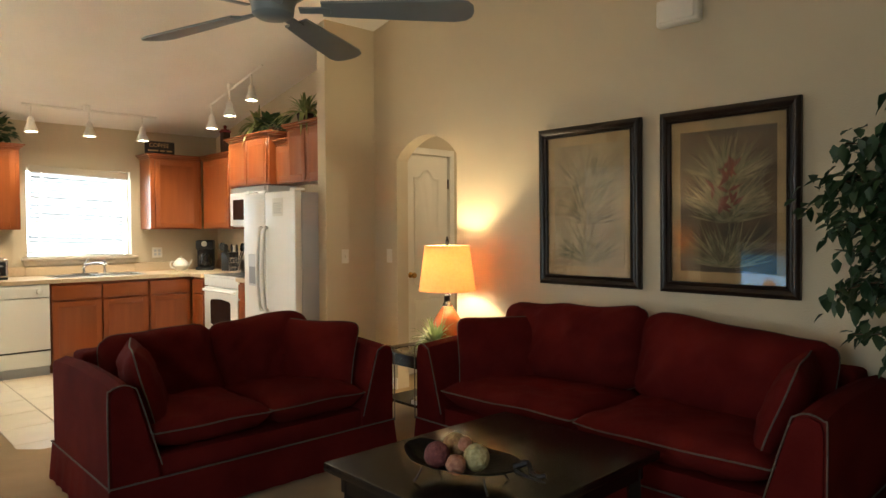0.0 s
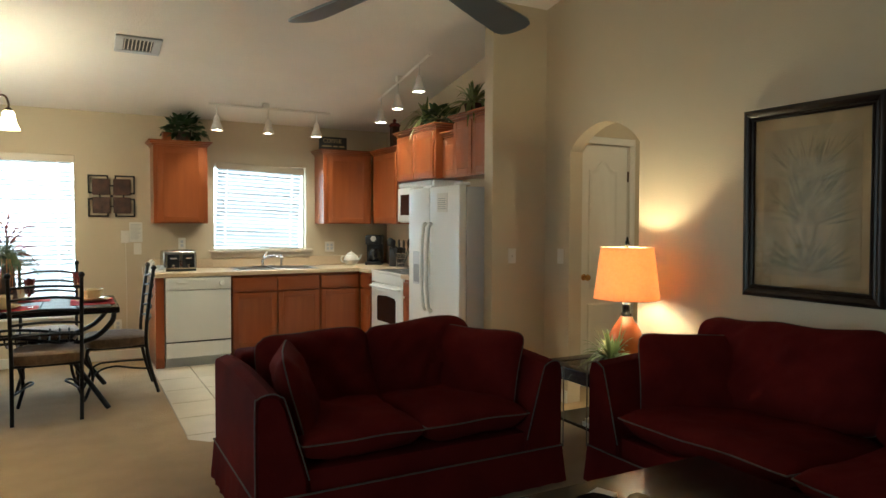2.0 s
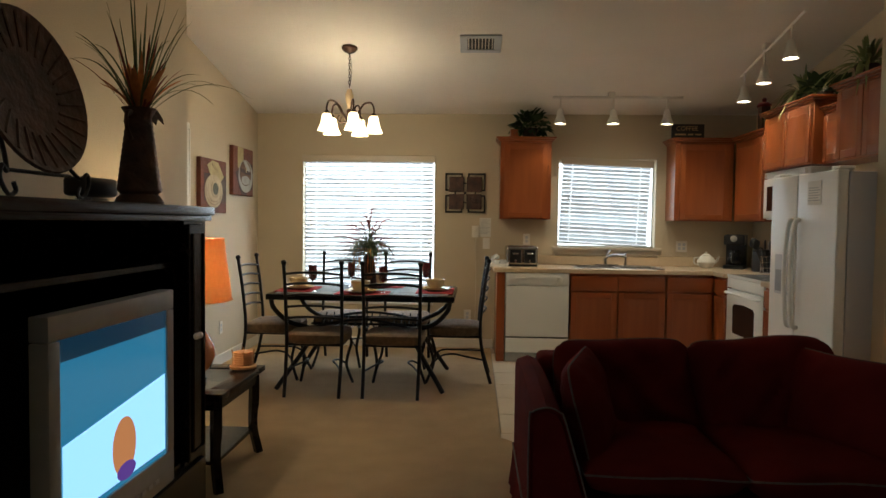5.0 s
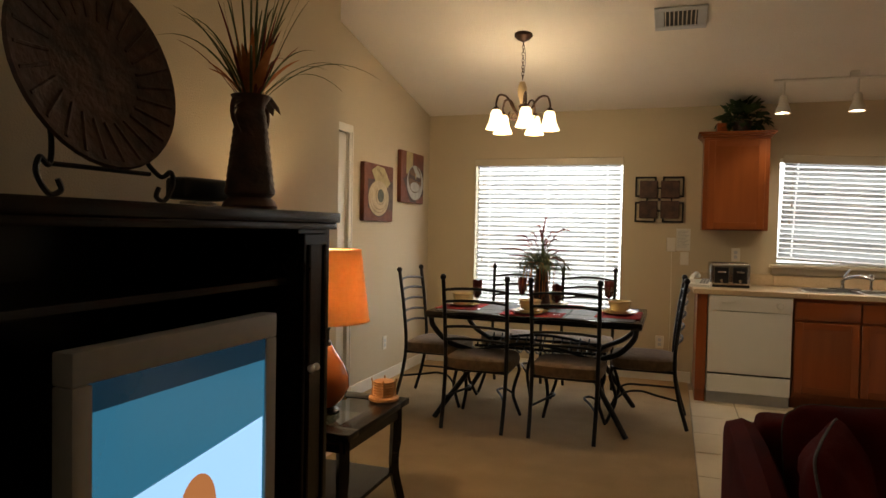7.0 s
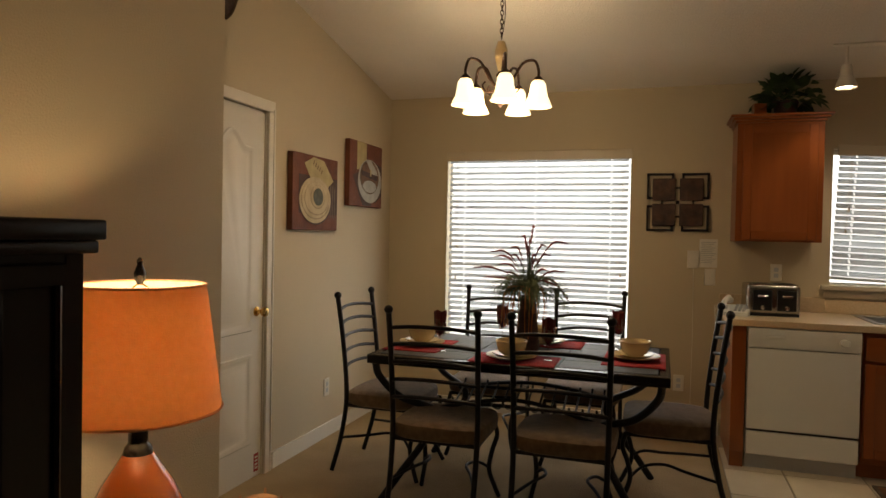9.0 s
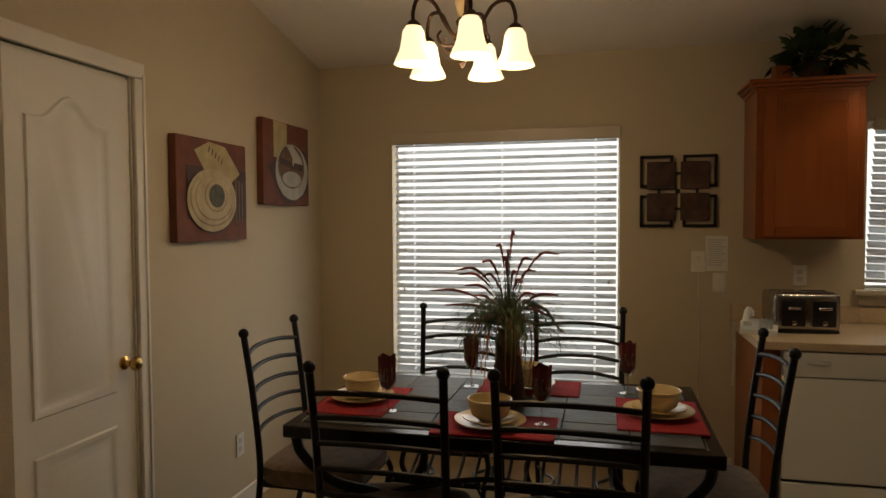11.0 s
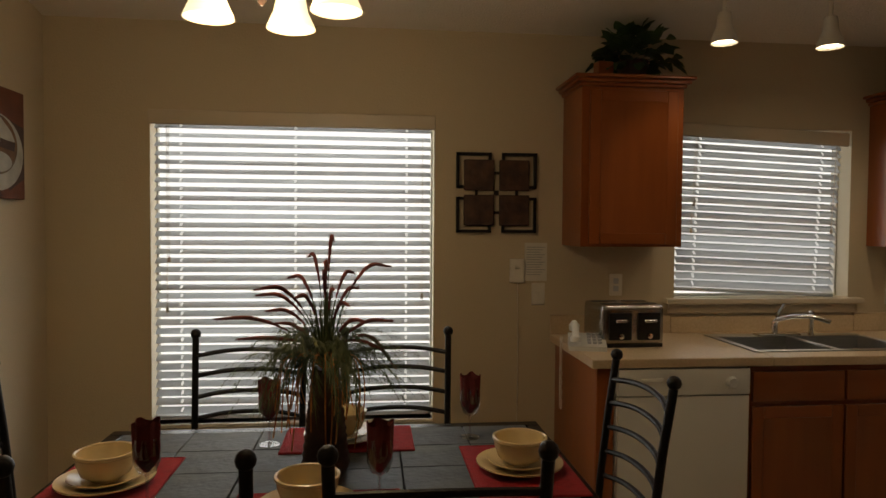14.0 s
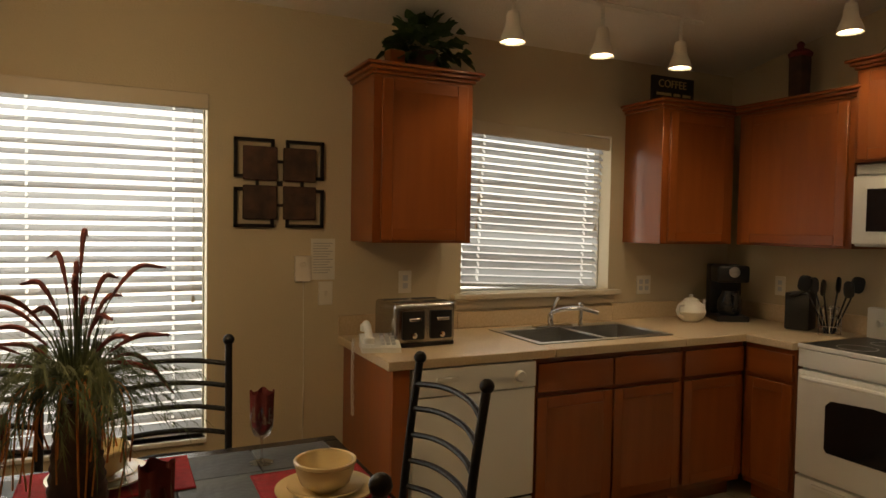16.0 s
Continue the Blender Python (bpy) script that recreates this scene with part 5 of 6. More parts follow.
for k in range(5):
    a = k * math.tau / 5 + 0.035
    c, s = math.cos(a), math.sin(a)
    R = 0.203
    arm = part("arm", tube(curve([(0.02 * c, 0.02 * s, 2.14), (0.07 * c, 0.07 * s, 2.20), (0.12 * c, 0.12 * s, 2.275), (0.18 * c, 0.18 * s, 2.285), (R * c, R * s, 2.235), (R * c, R * s, 2.195)], 6), 0.0075, 8), BRZ, ch)
    part("scroll", tube(curve([(0.03 * c, 0.03 * s, 2.13), (0.08 * c, 0.08 * s, 2.12), (0.105 * c, 0.105 * s, 2.15), (0.09 * c, 0.09 * s, 2.175)], 5), 0.005, 6), BRZ, arm)
    part("socket_cup", lathe([(0.014, 2.20), (0.028, 2.185), (0.03, 2.17)], 16, at=(R * c, R * s, 0)), BRZ, arm)
    part("shade", lathe([(0.028, 2.178), (0.040, 2.16), (0.046, 2.12), (0.052, 2.09), (0.068, 2.055), (0.074, 2.04), (0.071, 2.04), (0.049, 2.09), (0.043, 2.12), (0.037, 2.158)], 24, at=(R * c, R * s, 0), caps=False), FROST, arm, "glowing frosted glass bell shade")
    part("bulb", ball((R * c, R * s, 2.10), 0.022, 10), BULB, arm)
lamp("chandelier_light", "POINT", (0.07, 6.31, 2.04), 30.0, WARM, 0.18)

# ---- two canvases on the west wall
CANV = mat("red_brown_canvas", (0.20, 0.060, 0.028), (0.12, 0.035, 0.020), 9, 0.7, bump=0.4, bscale=250)
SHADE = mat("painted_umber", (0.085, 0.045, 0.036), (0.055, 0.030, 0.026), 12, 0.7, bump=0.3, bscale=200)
CAN2 = mat("painted_taupe", (0.20, 0.15, 0.105), (0.13, 0.095, 0.065), 14, 0.7)
CRM = mat("painted_cream", (0.56, 0.46, 0.28), (0.42, 0.33, 0.19), 14, 0.7, bump=0.3, bscale=200)
CRM2 = mat("painted_ochre_cream", (0.36, 0.28, 0.165), (0.25, 0.185, 0.11), 14, 0.7)
PALE = mat("painted_grey_white", (0.50, 0.49, 0.44), (0.36, 0.35, 0.31), 12, 0.7)
NOTE = mat("painted_yellow_cream", (0.50, 0.41, 0.20), (0.38, 0.30, 0.14), 12, 0.7)
GRN = mat("painted_olive", (0.13, 0.13, 0.08), (0.06, 0.065, 0.045), 20, 0.7)
COF = mat("painted_coffee", (0.20, 0.095, 0.035), (0.10, 0.045, 0.02), 14, 0.6)


def disc(rx, rz, x, z, y, t=0.0012, n=36):
    return prism([(x + rx * math.cos(k * math.tau / n), z + rz * math.sin(k * math.tau / n)) for k in range(n)], y - t, y, "y")


def canvas(name, label, y, z, w, h, kind):
    o = thing(name, label, "painting", (WX, y, z), 90, "kitchen canvases")
    part("canvas", B((-w / 2, -0.04, -h / 2, w / 2, -0.002, h / 2), bevel=0.003), CANV, o)
    Y = -0.0402
    def oval(name, rx, rz, x, z, k, m):
        part(name, disc(rx, rz, x, z, Y - 0.0013 * k), m, o)
    if kind == 0:
        part("painted_cloth", B((-0.215, Y - 0.0008, -0.13, w / 2 - 0.003, Y, 0.105)), SHADE, o)
        for k in range(3):
            part("painted_cutlery", B((0.182 + 0.028 * k, Y - 0.0016, -0.15, 0.192 + 0.028 * k, Y - 0.0008, 0.07 - 0.012 * k)), CAN2, o)
        part("painted_note", prism([(-0.155, 0.175), (-0.04, 0.222), (0.093, 0.210), (0.222, 0.09), (0.14, 0.04), (-0.08, 0.09)], Y - 0.0024, Y - 0.0008, "y"), NOTE, o)
        for k in range(5):
            x, z = -0.05 + k * 0.026, 0.178 - k * 0.012
            part("painted_script", prism([(x, z), (x + 0.012, z + 0.026), (x + 0.018, z + 0.022), (x + 0.008, z - 0.006)], Y - 0.003, Y - 0.0024, "y"), COF, o)
        oval("painted_shadow", 0.20, 0.147, -0.012, -0.052, 3, SHADE)
        for rx, rz, x, z, m in ((0.20, 0.145, -0.02, -0.045, CRM), (0.18, 0.126, -0.016, -0.040, CRM2), (0.176, 0.122, -0.018, -0.036, CRM), (0.152, 0.104, -0.01, -0.036, CRM2), (0.148, 0.100, -0.012, -0.033, CRM), (0.092, 0.074, 0.0, -0.025, CRM2), (0.086, 0.070, 0.0, -0.022, CRM)):
            oval("painted_plate", rx, rz, x, z, 4, m)
            Y -= 0.0010
        oval("painted_leaf", 0.062, 0.054, 0.002, -0.024, 4.5, GRN)
    else:
        part("painted_shadow", prism([(-0.23, -0.02), (-0.12, 0.02), (0.10, -0.225), (-0.06, -0.225)], Y - 0.0008, Y, "y"), SHADE, o)
        part("painted_shadow", prism([(0.10, 0.11), (0.275, 0.08), (0.275, -0.14), (0.15, -0.20)], Y - 0.0009, Y, "y"), SHADE, o)
        part("painted_band", B((-0.165, Y - 0.0016, 0.03, -0.005, Y - 0.0009, h / 2 - 0.003)), NOTE, o)
        oval("painted_saucer", 0.205, 0.160, 0.055, -0.042, 2, PALE)
        oval("painted_saucer", 0.165, 0.125, 0.045, -0.012, 3, CAN2)
        oval("painted_cup", 0.155, 0.115, 0.05, -0.006, 4, COF)
        part("painted_cup", prism([(-0.03, 0.112), (0.06, 0.112), (0.16, 0.05), (0.19, 0.01), (0.08, 0.012)], Y - 0.0066, Y - 0.0053, "y"), PALE, o)
        part("painted_cup", prism([(-0.10, 0.03), (0.19, 0.006), (0.18, -0.03), (0.02, -0.018), (-0.10, -0.005)], Y - 0.0070, Y - 0.0054, "y"), SHADE, o)
        oval("painted_cup", 0.118, 0.044, 0.04, -0.082, 6, PALE)
        oval("painted_handle", 0.012, 0.03, 0.055, 0.02, 6.5, CRM)
    return o


canvas("canvas_painting", "square canvas painting of stacked cream plates", 6.545, 1.62, 0.57, 0.465, 0)
canvas("canvas_painting", "square canvas painting of a coffee cup", 7.29, 1.80, 0.56, 0.465, 1)



# ---------- living room ----------
def sofa(name, label, w, d, seats, loc, rz, throws, seed, lift):
    """A slipcovered sofa: local x across, front towards -y; width w, depth d."""
    o = thing(name, label, "sofa", loc, rz)
    hw, hd = w / 2, d / 2
    part("base", B((-hw + 0.012, -hd + 0.03, 0.05, hw - 0.012, hd - 0.01, 0.30), bevel=0.02, seg=2), RED, o)
    # pleated skirt
    per = []
    def run(a, b, n):
        for k in range(n):
            per.append((a[0] + (b[0] - a[0]) * k / n, a[1] + (b[1] - a[1]) * k / n))
    run((-hw, -hd), (hw, -hd), 40), run((hw, -hd), (hw, hd), 24), run((hw, hd), (-hw, hd), 40), run((-hw, hd), (-hw, -hd), 24)
    sk = bmesh.new()
    rows = []
    for z, out in ((0.21, 0.0), (0.12, 0.008), (0.02, 0.018)):
        row = []
        for k, (x, y) in enumerate(per):
            wv = 0.006 * math.sin(k * 2.1 + seed) * (0.21 - z) / 0.19 + out
            row.append(sk.verts.new((x + math.copysign(wv, x) * (abs(x) > hw - 1e-4), y + math.copysign(wv, y) * (abs(y) > hd - 1e-4), z)))
        rows.append(row)
    for a, b in zip(rows, rows[1:]):
        for k in range(len(per)):
            sk.faces.new((a[k], a[(k + 1) % len(per)], b[(k + 1) % len(per)], b[k]))
    part("skirt", sk, RED, o)
    part("skirt_piping", tube([(p[0] + math.copysign(0.003, p[0]), p[1] + math.copysign(0.003, p[1]), 0.21) for p in per[::4]], 0.0045, 6, closed=True), PIPE, o, "tan piping")
    # arms: upright outside, sloping inside
    for s in (-1, 1):
        pr = [(s * hw, 0.20), (s * hw, 0.60), (s * (hw - 0.012), 0.645), (s * (hw - 0.06), 0.662), (s * (hw - 0.105), 0.645), (s * (hw - 0.13), 0.60), (s * (hw - 0.225), 0.27), (s * (hw - 0.225), 0.20)]
        am = bmesh.new()
        rings = []
        for k in range(9):
            y = -hd + (d - 0.06) * k / 8
            dz = 0.018 * math.sin(math.pi * k / 8) + 0.012 * k / 8
            rings.append([am.verts.new((x, y, z + (dz if z > 0.5 else 0) + 0.003 * noise.noise(Vector((x * 4, y * 5, seed))))) for x, z in pr])
        for a, b in zip(rings, rings[1:]):
            for k in range(len(pr)):
                am.faces.new((a[k], a[(k + 1) % len(pr)], b[(k + 1) % len(pr)], b[k]))
        am.faces.new(rings[0]), am.faces.new(rings[-1][::-1])
        bmesh.ops.recalc_face_normals(am, faces=am.faces)
        bmesh.ops.bevel(am, geom=[e for e in am.edges if abs(e.verts[0].co.y + hd) < 0.02 and abs(e.verts[1].co.y + hd) < 0.02], offset=0.012, segments=2, affect="EDGES")
        ar = part("arm", am, RED, o)
        fp = [(x + s * 0.003 * (1 if abs(x) > hw - 0.02 else -1), -hd - 0.003, z) for x, z in pr[:7]]
        part("arm_piping", tube(curve(fp, 4), 0.0036, 6), PIPE, ar, "tan piping")
    part("back", join(B((-hw + 0.10, hd - 0.20, 0.22, hw - 0.10, hd - 0.005, 0.70), bevel=0.045, seg=3), B((-hw + 0.003, hd - 0.10, 0.20, hw - 0.003, hd - 0.004, 0.655), bevel=0.03, seg=2)), RED, o)
    iw = w - 0.40
    cw = iw / seats
    for k in range(seats):
        x = -iw / 2 + (k + 0.5) * cw
        bm, seam = pillow(cw / 2 + 0.004, 0.06, 0.115, hd - 0.11, Matrix.Translation((x, -0.10, 0.408)) @ pose(0, 0, 0, -90, 0, 0), seed + k, 0.017, 6.0, 0.006, soft=0.02)
        sc = part("seat_cushion", bm, RED, o)
        part("piping", tube(seam, 0.0042, 6, closed=True), PIPE, sc, "tan piping")
        place = Matrix.Translation((x + 0.01 * (k % 2), hd - 0.27 - 0.02 * (k % 2), lift + 0.03 * ((k + seed + 1) % 2))) @ pose(0, 0, 0, -14, (-2 if k == 0 else -7) if seats == 2 and w < 2 else (-2.5, 3.5)[k % 2], (3, -4)[k % 2])
        bm, seam = pillow(cw / 2 + 0.035, 0.145, 0.11, 0.245, place, seed * 3 + k, 0.042, 3.0, 0.022, 40, 28, 0.13)
        bc = part("back_cushion", bm, RED, o)
        part("piping", tube(seam, 0.0040, 6, closed=True), PIPE, bc, "tan piping")
    for x, y, z, sx, sz, rx, ry, rzz, sd in throws:
        bm, seam = pillow(sx, 0.085, 0.085, sz, Matrix.Translation((x, y, z)) @ pose(0, 0, 0, rx, ry, rzz), sd, 0.022, 2.6, 0.045)
        t = part("side_cushion", bm, RED, o)
        part("piping", tube(seam, 0.0042, 6, closed=True), PIPE, t, "tan piping")
    return o


sofa("loveseat", "two-seat dark red slipcovered loveseat with tan piping", 1.60, 0.96, 2, (2.13, 3.67, 0.006), 0,
     [(-0.53, -0.13, 0.56, 0.27, 0.235, -14, 0, 74, 2), (0.50, -0.08, 0.565, 0.28, 0.24, -18, 0, -62, 5)], 1, 0.545)
sofa("sofa", "long dark red slipcovered sofa with tan piping", 2.26, 0.93, 2, (3.515, 2.0, 0.006), -90,
     [(-0.80, -0.06, 0.575, 0.27, 0.235, -16, 0, 55, 3), (0.86, -0.10, 0.575, 0.26, 0.235, -16, 0, -80, 7)], 4, 0.625)

# ---- coffee table with its bowl
ct = thing("coffee_table", "dark espresso wood coffee table with a lower shelf", "table", (2.36, 1.85, 0.006))
part("top", B((-0.53, -0.42, 0.41, 0.53, 0.42, 0.445), bevel=0.008, seg=2), DARKW, ct)
part("apron", B((-0.48, -0.37, 0.33, 0.48, -0.345, 0.41), (-0.48, 0.345, 0.33, 0.48, 0.37, 0.41), (-0.48, -0.345, 0.33, -0.455, 0.345, 0.41), (0.455, -0.345, 0.33, 0.48, 0.345, 0.41)), DARKW, ct)
for sx in (-1, 1):
    for sy in (-1, 1):
        part("leg", tube(curve([(sx * 0.45, sy * 0.34, 0.41), (sx * 0.455, sy * 0.345, 0.25), (sx * 0.47, sy * 0.36, 0.10), (sx * 0.50, sy * 0.385, 0.0)], 4), 0.034, 4), DARKW, ct)
part("shelf", B((-0.44, -0.33, 0.12, 0.44, 0.33, 0.145), bevel=0.004), DARKW, ct)
bw = thing("decorative_bowl", "dark metal leaf-shaped dish on wire feet", "bowl", (2.075, 1.755, 0.451), -72)
dish = bmesh.new()
rows = []
for j in range(9):
    v = -1 + j / 4
    row = []
    for i in range(25):
        u = -1 + i / 12
        half = 0.135 * max(0.0, 1 - abs(u) ** 2.6) ** 0.6 + 0.004
        row.append(dish.verts.new((0.225 * u, half * v, 0.045 + 0.04 * v * v * (half / 0.135) + 0.035 * abs(u) ** 3 + (0.03 * max(0, -u - 0.6) / 0.4))))
    rows.append(row)
for a, b in zip(rows, rows[1:]):
    for i in range(24):
        dish.faces.new((a[i], a[i + 1], b[i + 1], b[i]))
bmesh.ops.solidify(dish, geom=list(dish.faces), thickness=0.005)
part("dish", dish, IRON, bw)
for x in (-0.12, 0.12):
    for y in (-0.07, 0.07):
        part("foot", tube(curve([(x, y, 0.055), (x * 1.12, y * 1.15, 0.02), (x * 1.2, y * 1.25, 0.005)], 4), 0.004, 6), IRON, bw)
part("stem_handle", tube(curve([(0.20, 0.0, 0.085), (0.245, 0.02, 0.10), (0.27, -0.01, 0.085), (0.30, -0.03, 0.08), (0.325, -0.025, 0.085)], 5), [0.012] * 6 + [0.008] * 15, 8), IRON, bw)
part("leaf_tip", tube(curve([(0.22, -0.03, 0.085), (0.27, -0.045, 0.078), (0.335, -0.05, 0.07)], 4), [0.010, 0.009, 0.008, 0.007, 0.006, 0.005, 0.004, 0.003, 0.002], 6), IRON, bw)
BALLS = [mat("woven_ball_" + n, a, b, 38, 0.8, bump=1.0, bscale=70) for n, a, b in (("tan", (0.50, 0.33, 0.14), (0.20, 0.11, 0.05)), ("maroon", (0.20, 0.055, 0.05), (0.10, 0.02, 0.02)), ("olive", (0.50, 0.44, 0.22), (0.26, 0.21, 0.09)), ("pink", (0.44, 0.22, 0.13), (0.26, 0.10, 0.06)))]
for x, y, z, r, k in ((1.995, 1.795, 0.556, 0.047, 1), (2.10, 1.81, 0.560, 0.048, 0), (1.995, 1.70, 0.545, 0.035, 3), (2.07, 1.675, 0.558, 0.047, 2), (2.075, 1.735, 0.590, 0.026, 3)):
    bb = ball((0, 0, 0), r, 18)
    for v in bb.verts:
        v.co += 0.0035 * noise.noise_vector(v.co * 60)
    solo("woven_ball", bb, BALLS[k], ("tan", "maroon", "olive", "pinkish")[k] + " woven decorative ball in the bowl", "ball", (x, y, z), group="balls in the bowl")
solo("remote_card", B((-0.06, -0.04, 0, 0.06, 0.04, 0.012), bevel=0.003), PAPER, "small pale notepad on the coffee table", "notepad", (2.235, 2.13, 0.451), 20)


def table_lamp(loc, label, power):
    """Orange ceramic lamp with a linen shade, 0.80 m high."""
    o = thing("table_lamp", label, "lamp", loc, group="table lamps")
    part("foot", lathe([(0.068, 0), (0.07, 0.012), (0.055, 0.022), (0.05, 0.03)], 24), DARKW, o)
    part("body", lathe([(0.05, 0.028), (0.088, 0.06), (0.108, 0.11), (0.104, 0.155), (0.08, 0.205), (0.05, 0.25), (0.034, 0.275)], 32), TERRA, o, "glossy orange gourd-shaped ceramic base")
    part("neck", lathe([(0.034, 0.273), (0.03, 0.29), (0.022, 0.30), (0.022, 0.335), (0.028, 0.345), (0.014, 0.355), (0.012, 0.40)], 16), DARKW, o)
    sh = part("shade", lathe([(0.187, 0.375), (0.148, 0.665), (0.1472, 0.665), (0.1862, 0.375)], 40, caps=False), LINEN, o, "tapered orange linen shade")
    part("shade_liner", lathe([(0.1855, 0.376), (0.1465, 0.664)], 40, caps=False), LINER, sh, "cream shade lining")
    for r, z in ((0.187, 0.377), (0.148, 0.664)):
        part("shade_rim", tube([(r * math.cos(k * math.tau / 40), r * math.sin(k * math.tau / 40), z) for k in range(40)], 0.003, 6, closed=True), LINEN, sh)
    part("harp", tube(curve([(0.0, -0.02, 0.40), (0, -0.06, 0.50), (0, -0.04, 0.63), (0, 0, 0.665), (0, 0.04, 0.63), (0, 0.06, 0.50), (0, 0.02, 0.40)], 4), 0.002, 5), BRASS, o)
    part("finial", lathe([(0.006, 0.665), (0.012, 0.675), (0.014, 0.69), (0.006, 0.71), (0.008, 0.718), (0.002, 0.726)], 12), DARKW, o)
    part("bulb", lathe([(0.012, 0.40), (0.03, 0.45), (0.03, 0.475), (0.012, 0.50), (0.003, 0.503)], 14), BULB, o, "glowing bulb")
    o.scale = (1.08, 1.08, 1.10)
    lamp("table_lamp_light", "POINT", (loc[0], loc[1], loc[2] + 0.585), power, (1.0, 0.72, 0.40), 0.03)
    return o


def end_table(loc, rz, label):
    o = thing("end_table", label, "table", loc, rz, "end tables")
    W, D, H = 0.30, 0.33, 0.495
    part("top_frame", B((-W, -D, H - 0.03, W, -D + 0.10, H), (-W, D - 0.10, H - 0.03, W, D, H), (-W, -D + 0.10, H - 0.03, -W + 0.10, D - 0.10, H), (W - 0.10, -D + 0.10, H - 0.03, W, D - 0.10, H), bevel=0.006, seg=2), DARKW, o)
    part("glass_inset", B((-W + 0.09, -D + 0.09, H - 0.014, W - 0.09, D - 0.09, H - 0.004)), SMOKE, o)
    part("apron", B((-W + 0.03, -D + 0.03, H - 0.09, W - 0.03, -D + 0.05, H - 0.03), (-W + 0.03, D - 0.05, H - 0.09, W - 0.03, D - 0.03, H - 0.03), (-W + 0.03, -D + 0.05, H - 0.09, -W + 0.05, D - 0.05, H - 0.03), (W - 0.05, -D + 0.05, H - 0.09, W - 0.03, D - 0.05, H - 0.03)), DARKW, o)
    for sx in (-1, 1):
        for sy in (-1, 1):
            part("leg", tube(curve([(sx * (W - 0.05), sy * (D - 0.05), H - 0.03), (sx * (W - 0.05), sy * (D - 0.05), 0.32), (sx * (W - 0.055), sy * (D - 0.055), 0.16), (sx * (W - 0.03), sy * (D - 0.03), 0.0)], 4), [0.031] * 6 + [0.027] * 7, 4), DARKW, o)
    part("shelf", B((-W + 0.05, -D + 0.05, 0.13, W - 0.05, D - 0.05, 0.15), bevel=0.003), DARKW, o)
    return o


end_table((3.62, 3.58, 0.006), 0, "dark wooden end table between the sofas")
table_lamp((3.70, 3.53, 0.503), "lit orange table lamp beside the sofa", 15.0)
fp = thing("fern_plant", "pale green fern in a low pot on the end table", "plant", (3.48, 3.42, 0.503))
part("pot", lathe([(0.05, 0), (0.07, 0.05), (0.075, 0.075), (0.065, 0.075), (0.06, 0.06)], 18), BROWNP, fp)
part("fronds", blades(80, 0.27, 0.012, 1.05, 0.95, 31, 0.03, 0.3, 1.4, 8), FERN, fp, m=Matrix.Translation((0, 0, 0.07)))
for k, (w, d, m) in enumerate(((0.13, 0.10, PAPER), (0.12, 0.09, CRM))):
    solo("book", B((-w, -d, 0, w, d, 0.026), bevel=0.003), m, "pale book lying on the table's lower shelf", "book", (3.50, 3.45, 0.157 + 0.027 * k), 8 * k)

end_table((-0.37, 4.21, 0.006), 0, "dark wooden end table with a glass inset top")
table_lamp((-0.33, 4.14, 0.503), "lit orange table lamp beside the television cabinet", 16.0)
cd = thing("coaster_set", "stack of round orange coasters in a pronged holder", "coasters", (-0.165, 4.44, 0.503), 20)
CORK = mat("orange_coaster", (0.58, 0.28, 0.12), (0.44, 0.19, 0.075), 30, 0.6, bump=0.2, bscale=90)
part("holder", lathe([(0.062, 0), (0.072, 0.004), (0.074, 0.016), (0.066, 0.020), (0.02, 0.020)], 28), CORK, cd)
cst = mesh("coaster", lathe([(0.047, 0.0), (0.051, 0.002), (0.051, 0.010), (0.047, 0.012)], 28), CORK)
rnd = random.Random(9)
for k in range(6):
    part("coaster", cst, CORK, cd, m=pose(rnd.uniform(-0.001, 0.001), rnd.uniform(-0.001, 0.001), 0.020 + 0.0126 * k))
for k in range(4):
    a = k * math.tau / 4
    part("prong", tube([(0.056 * math.cos(a), 0.056 * math.sin(a), 0.016), (0.0555 * math.cos(a), 0.0555 * math.sin(a), 0.085), (0.06 * math.cos(a), 0.06 * math.sin(a), 0.106)], 0.004, 6), CORK, cd)

# ---- framed botanical prints
FRAME = mat("dark_bronze_frame", (0.026, 0.014, 0.009), (0.012, 0.007, 0.005), 14, 0.32, bump=0.1, bscale=60, spec=0.4)
PRINT = mat("faded_print_ground", (0.34, 0.26, 0.14), (0.22, 0.17, 0.085), 7, 0.7)
PDK = mat("dark_print_ground", (0.135, 0.09, 0.045), (0.055, 0.042, 0.025), 7, 0.7)
PLT = mat("printed_pale_frond", (0.30, 0.245, 0.125), (0.14, 0.115, 0.055), 16, 0.7)
PGR = mat("printed_green_frond", (0.19, 0.165, 0.08), (0.09, 0.08, 0.04), 16, 0.7)
PRD = mat("printed_red_flower", (0.20, 0.06, 0.038), (0.11, 0.04, 0.025), 16, 0.7)
PANEG = glass("picture_glass")


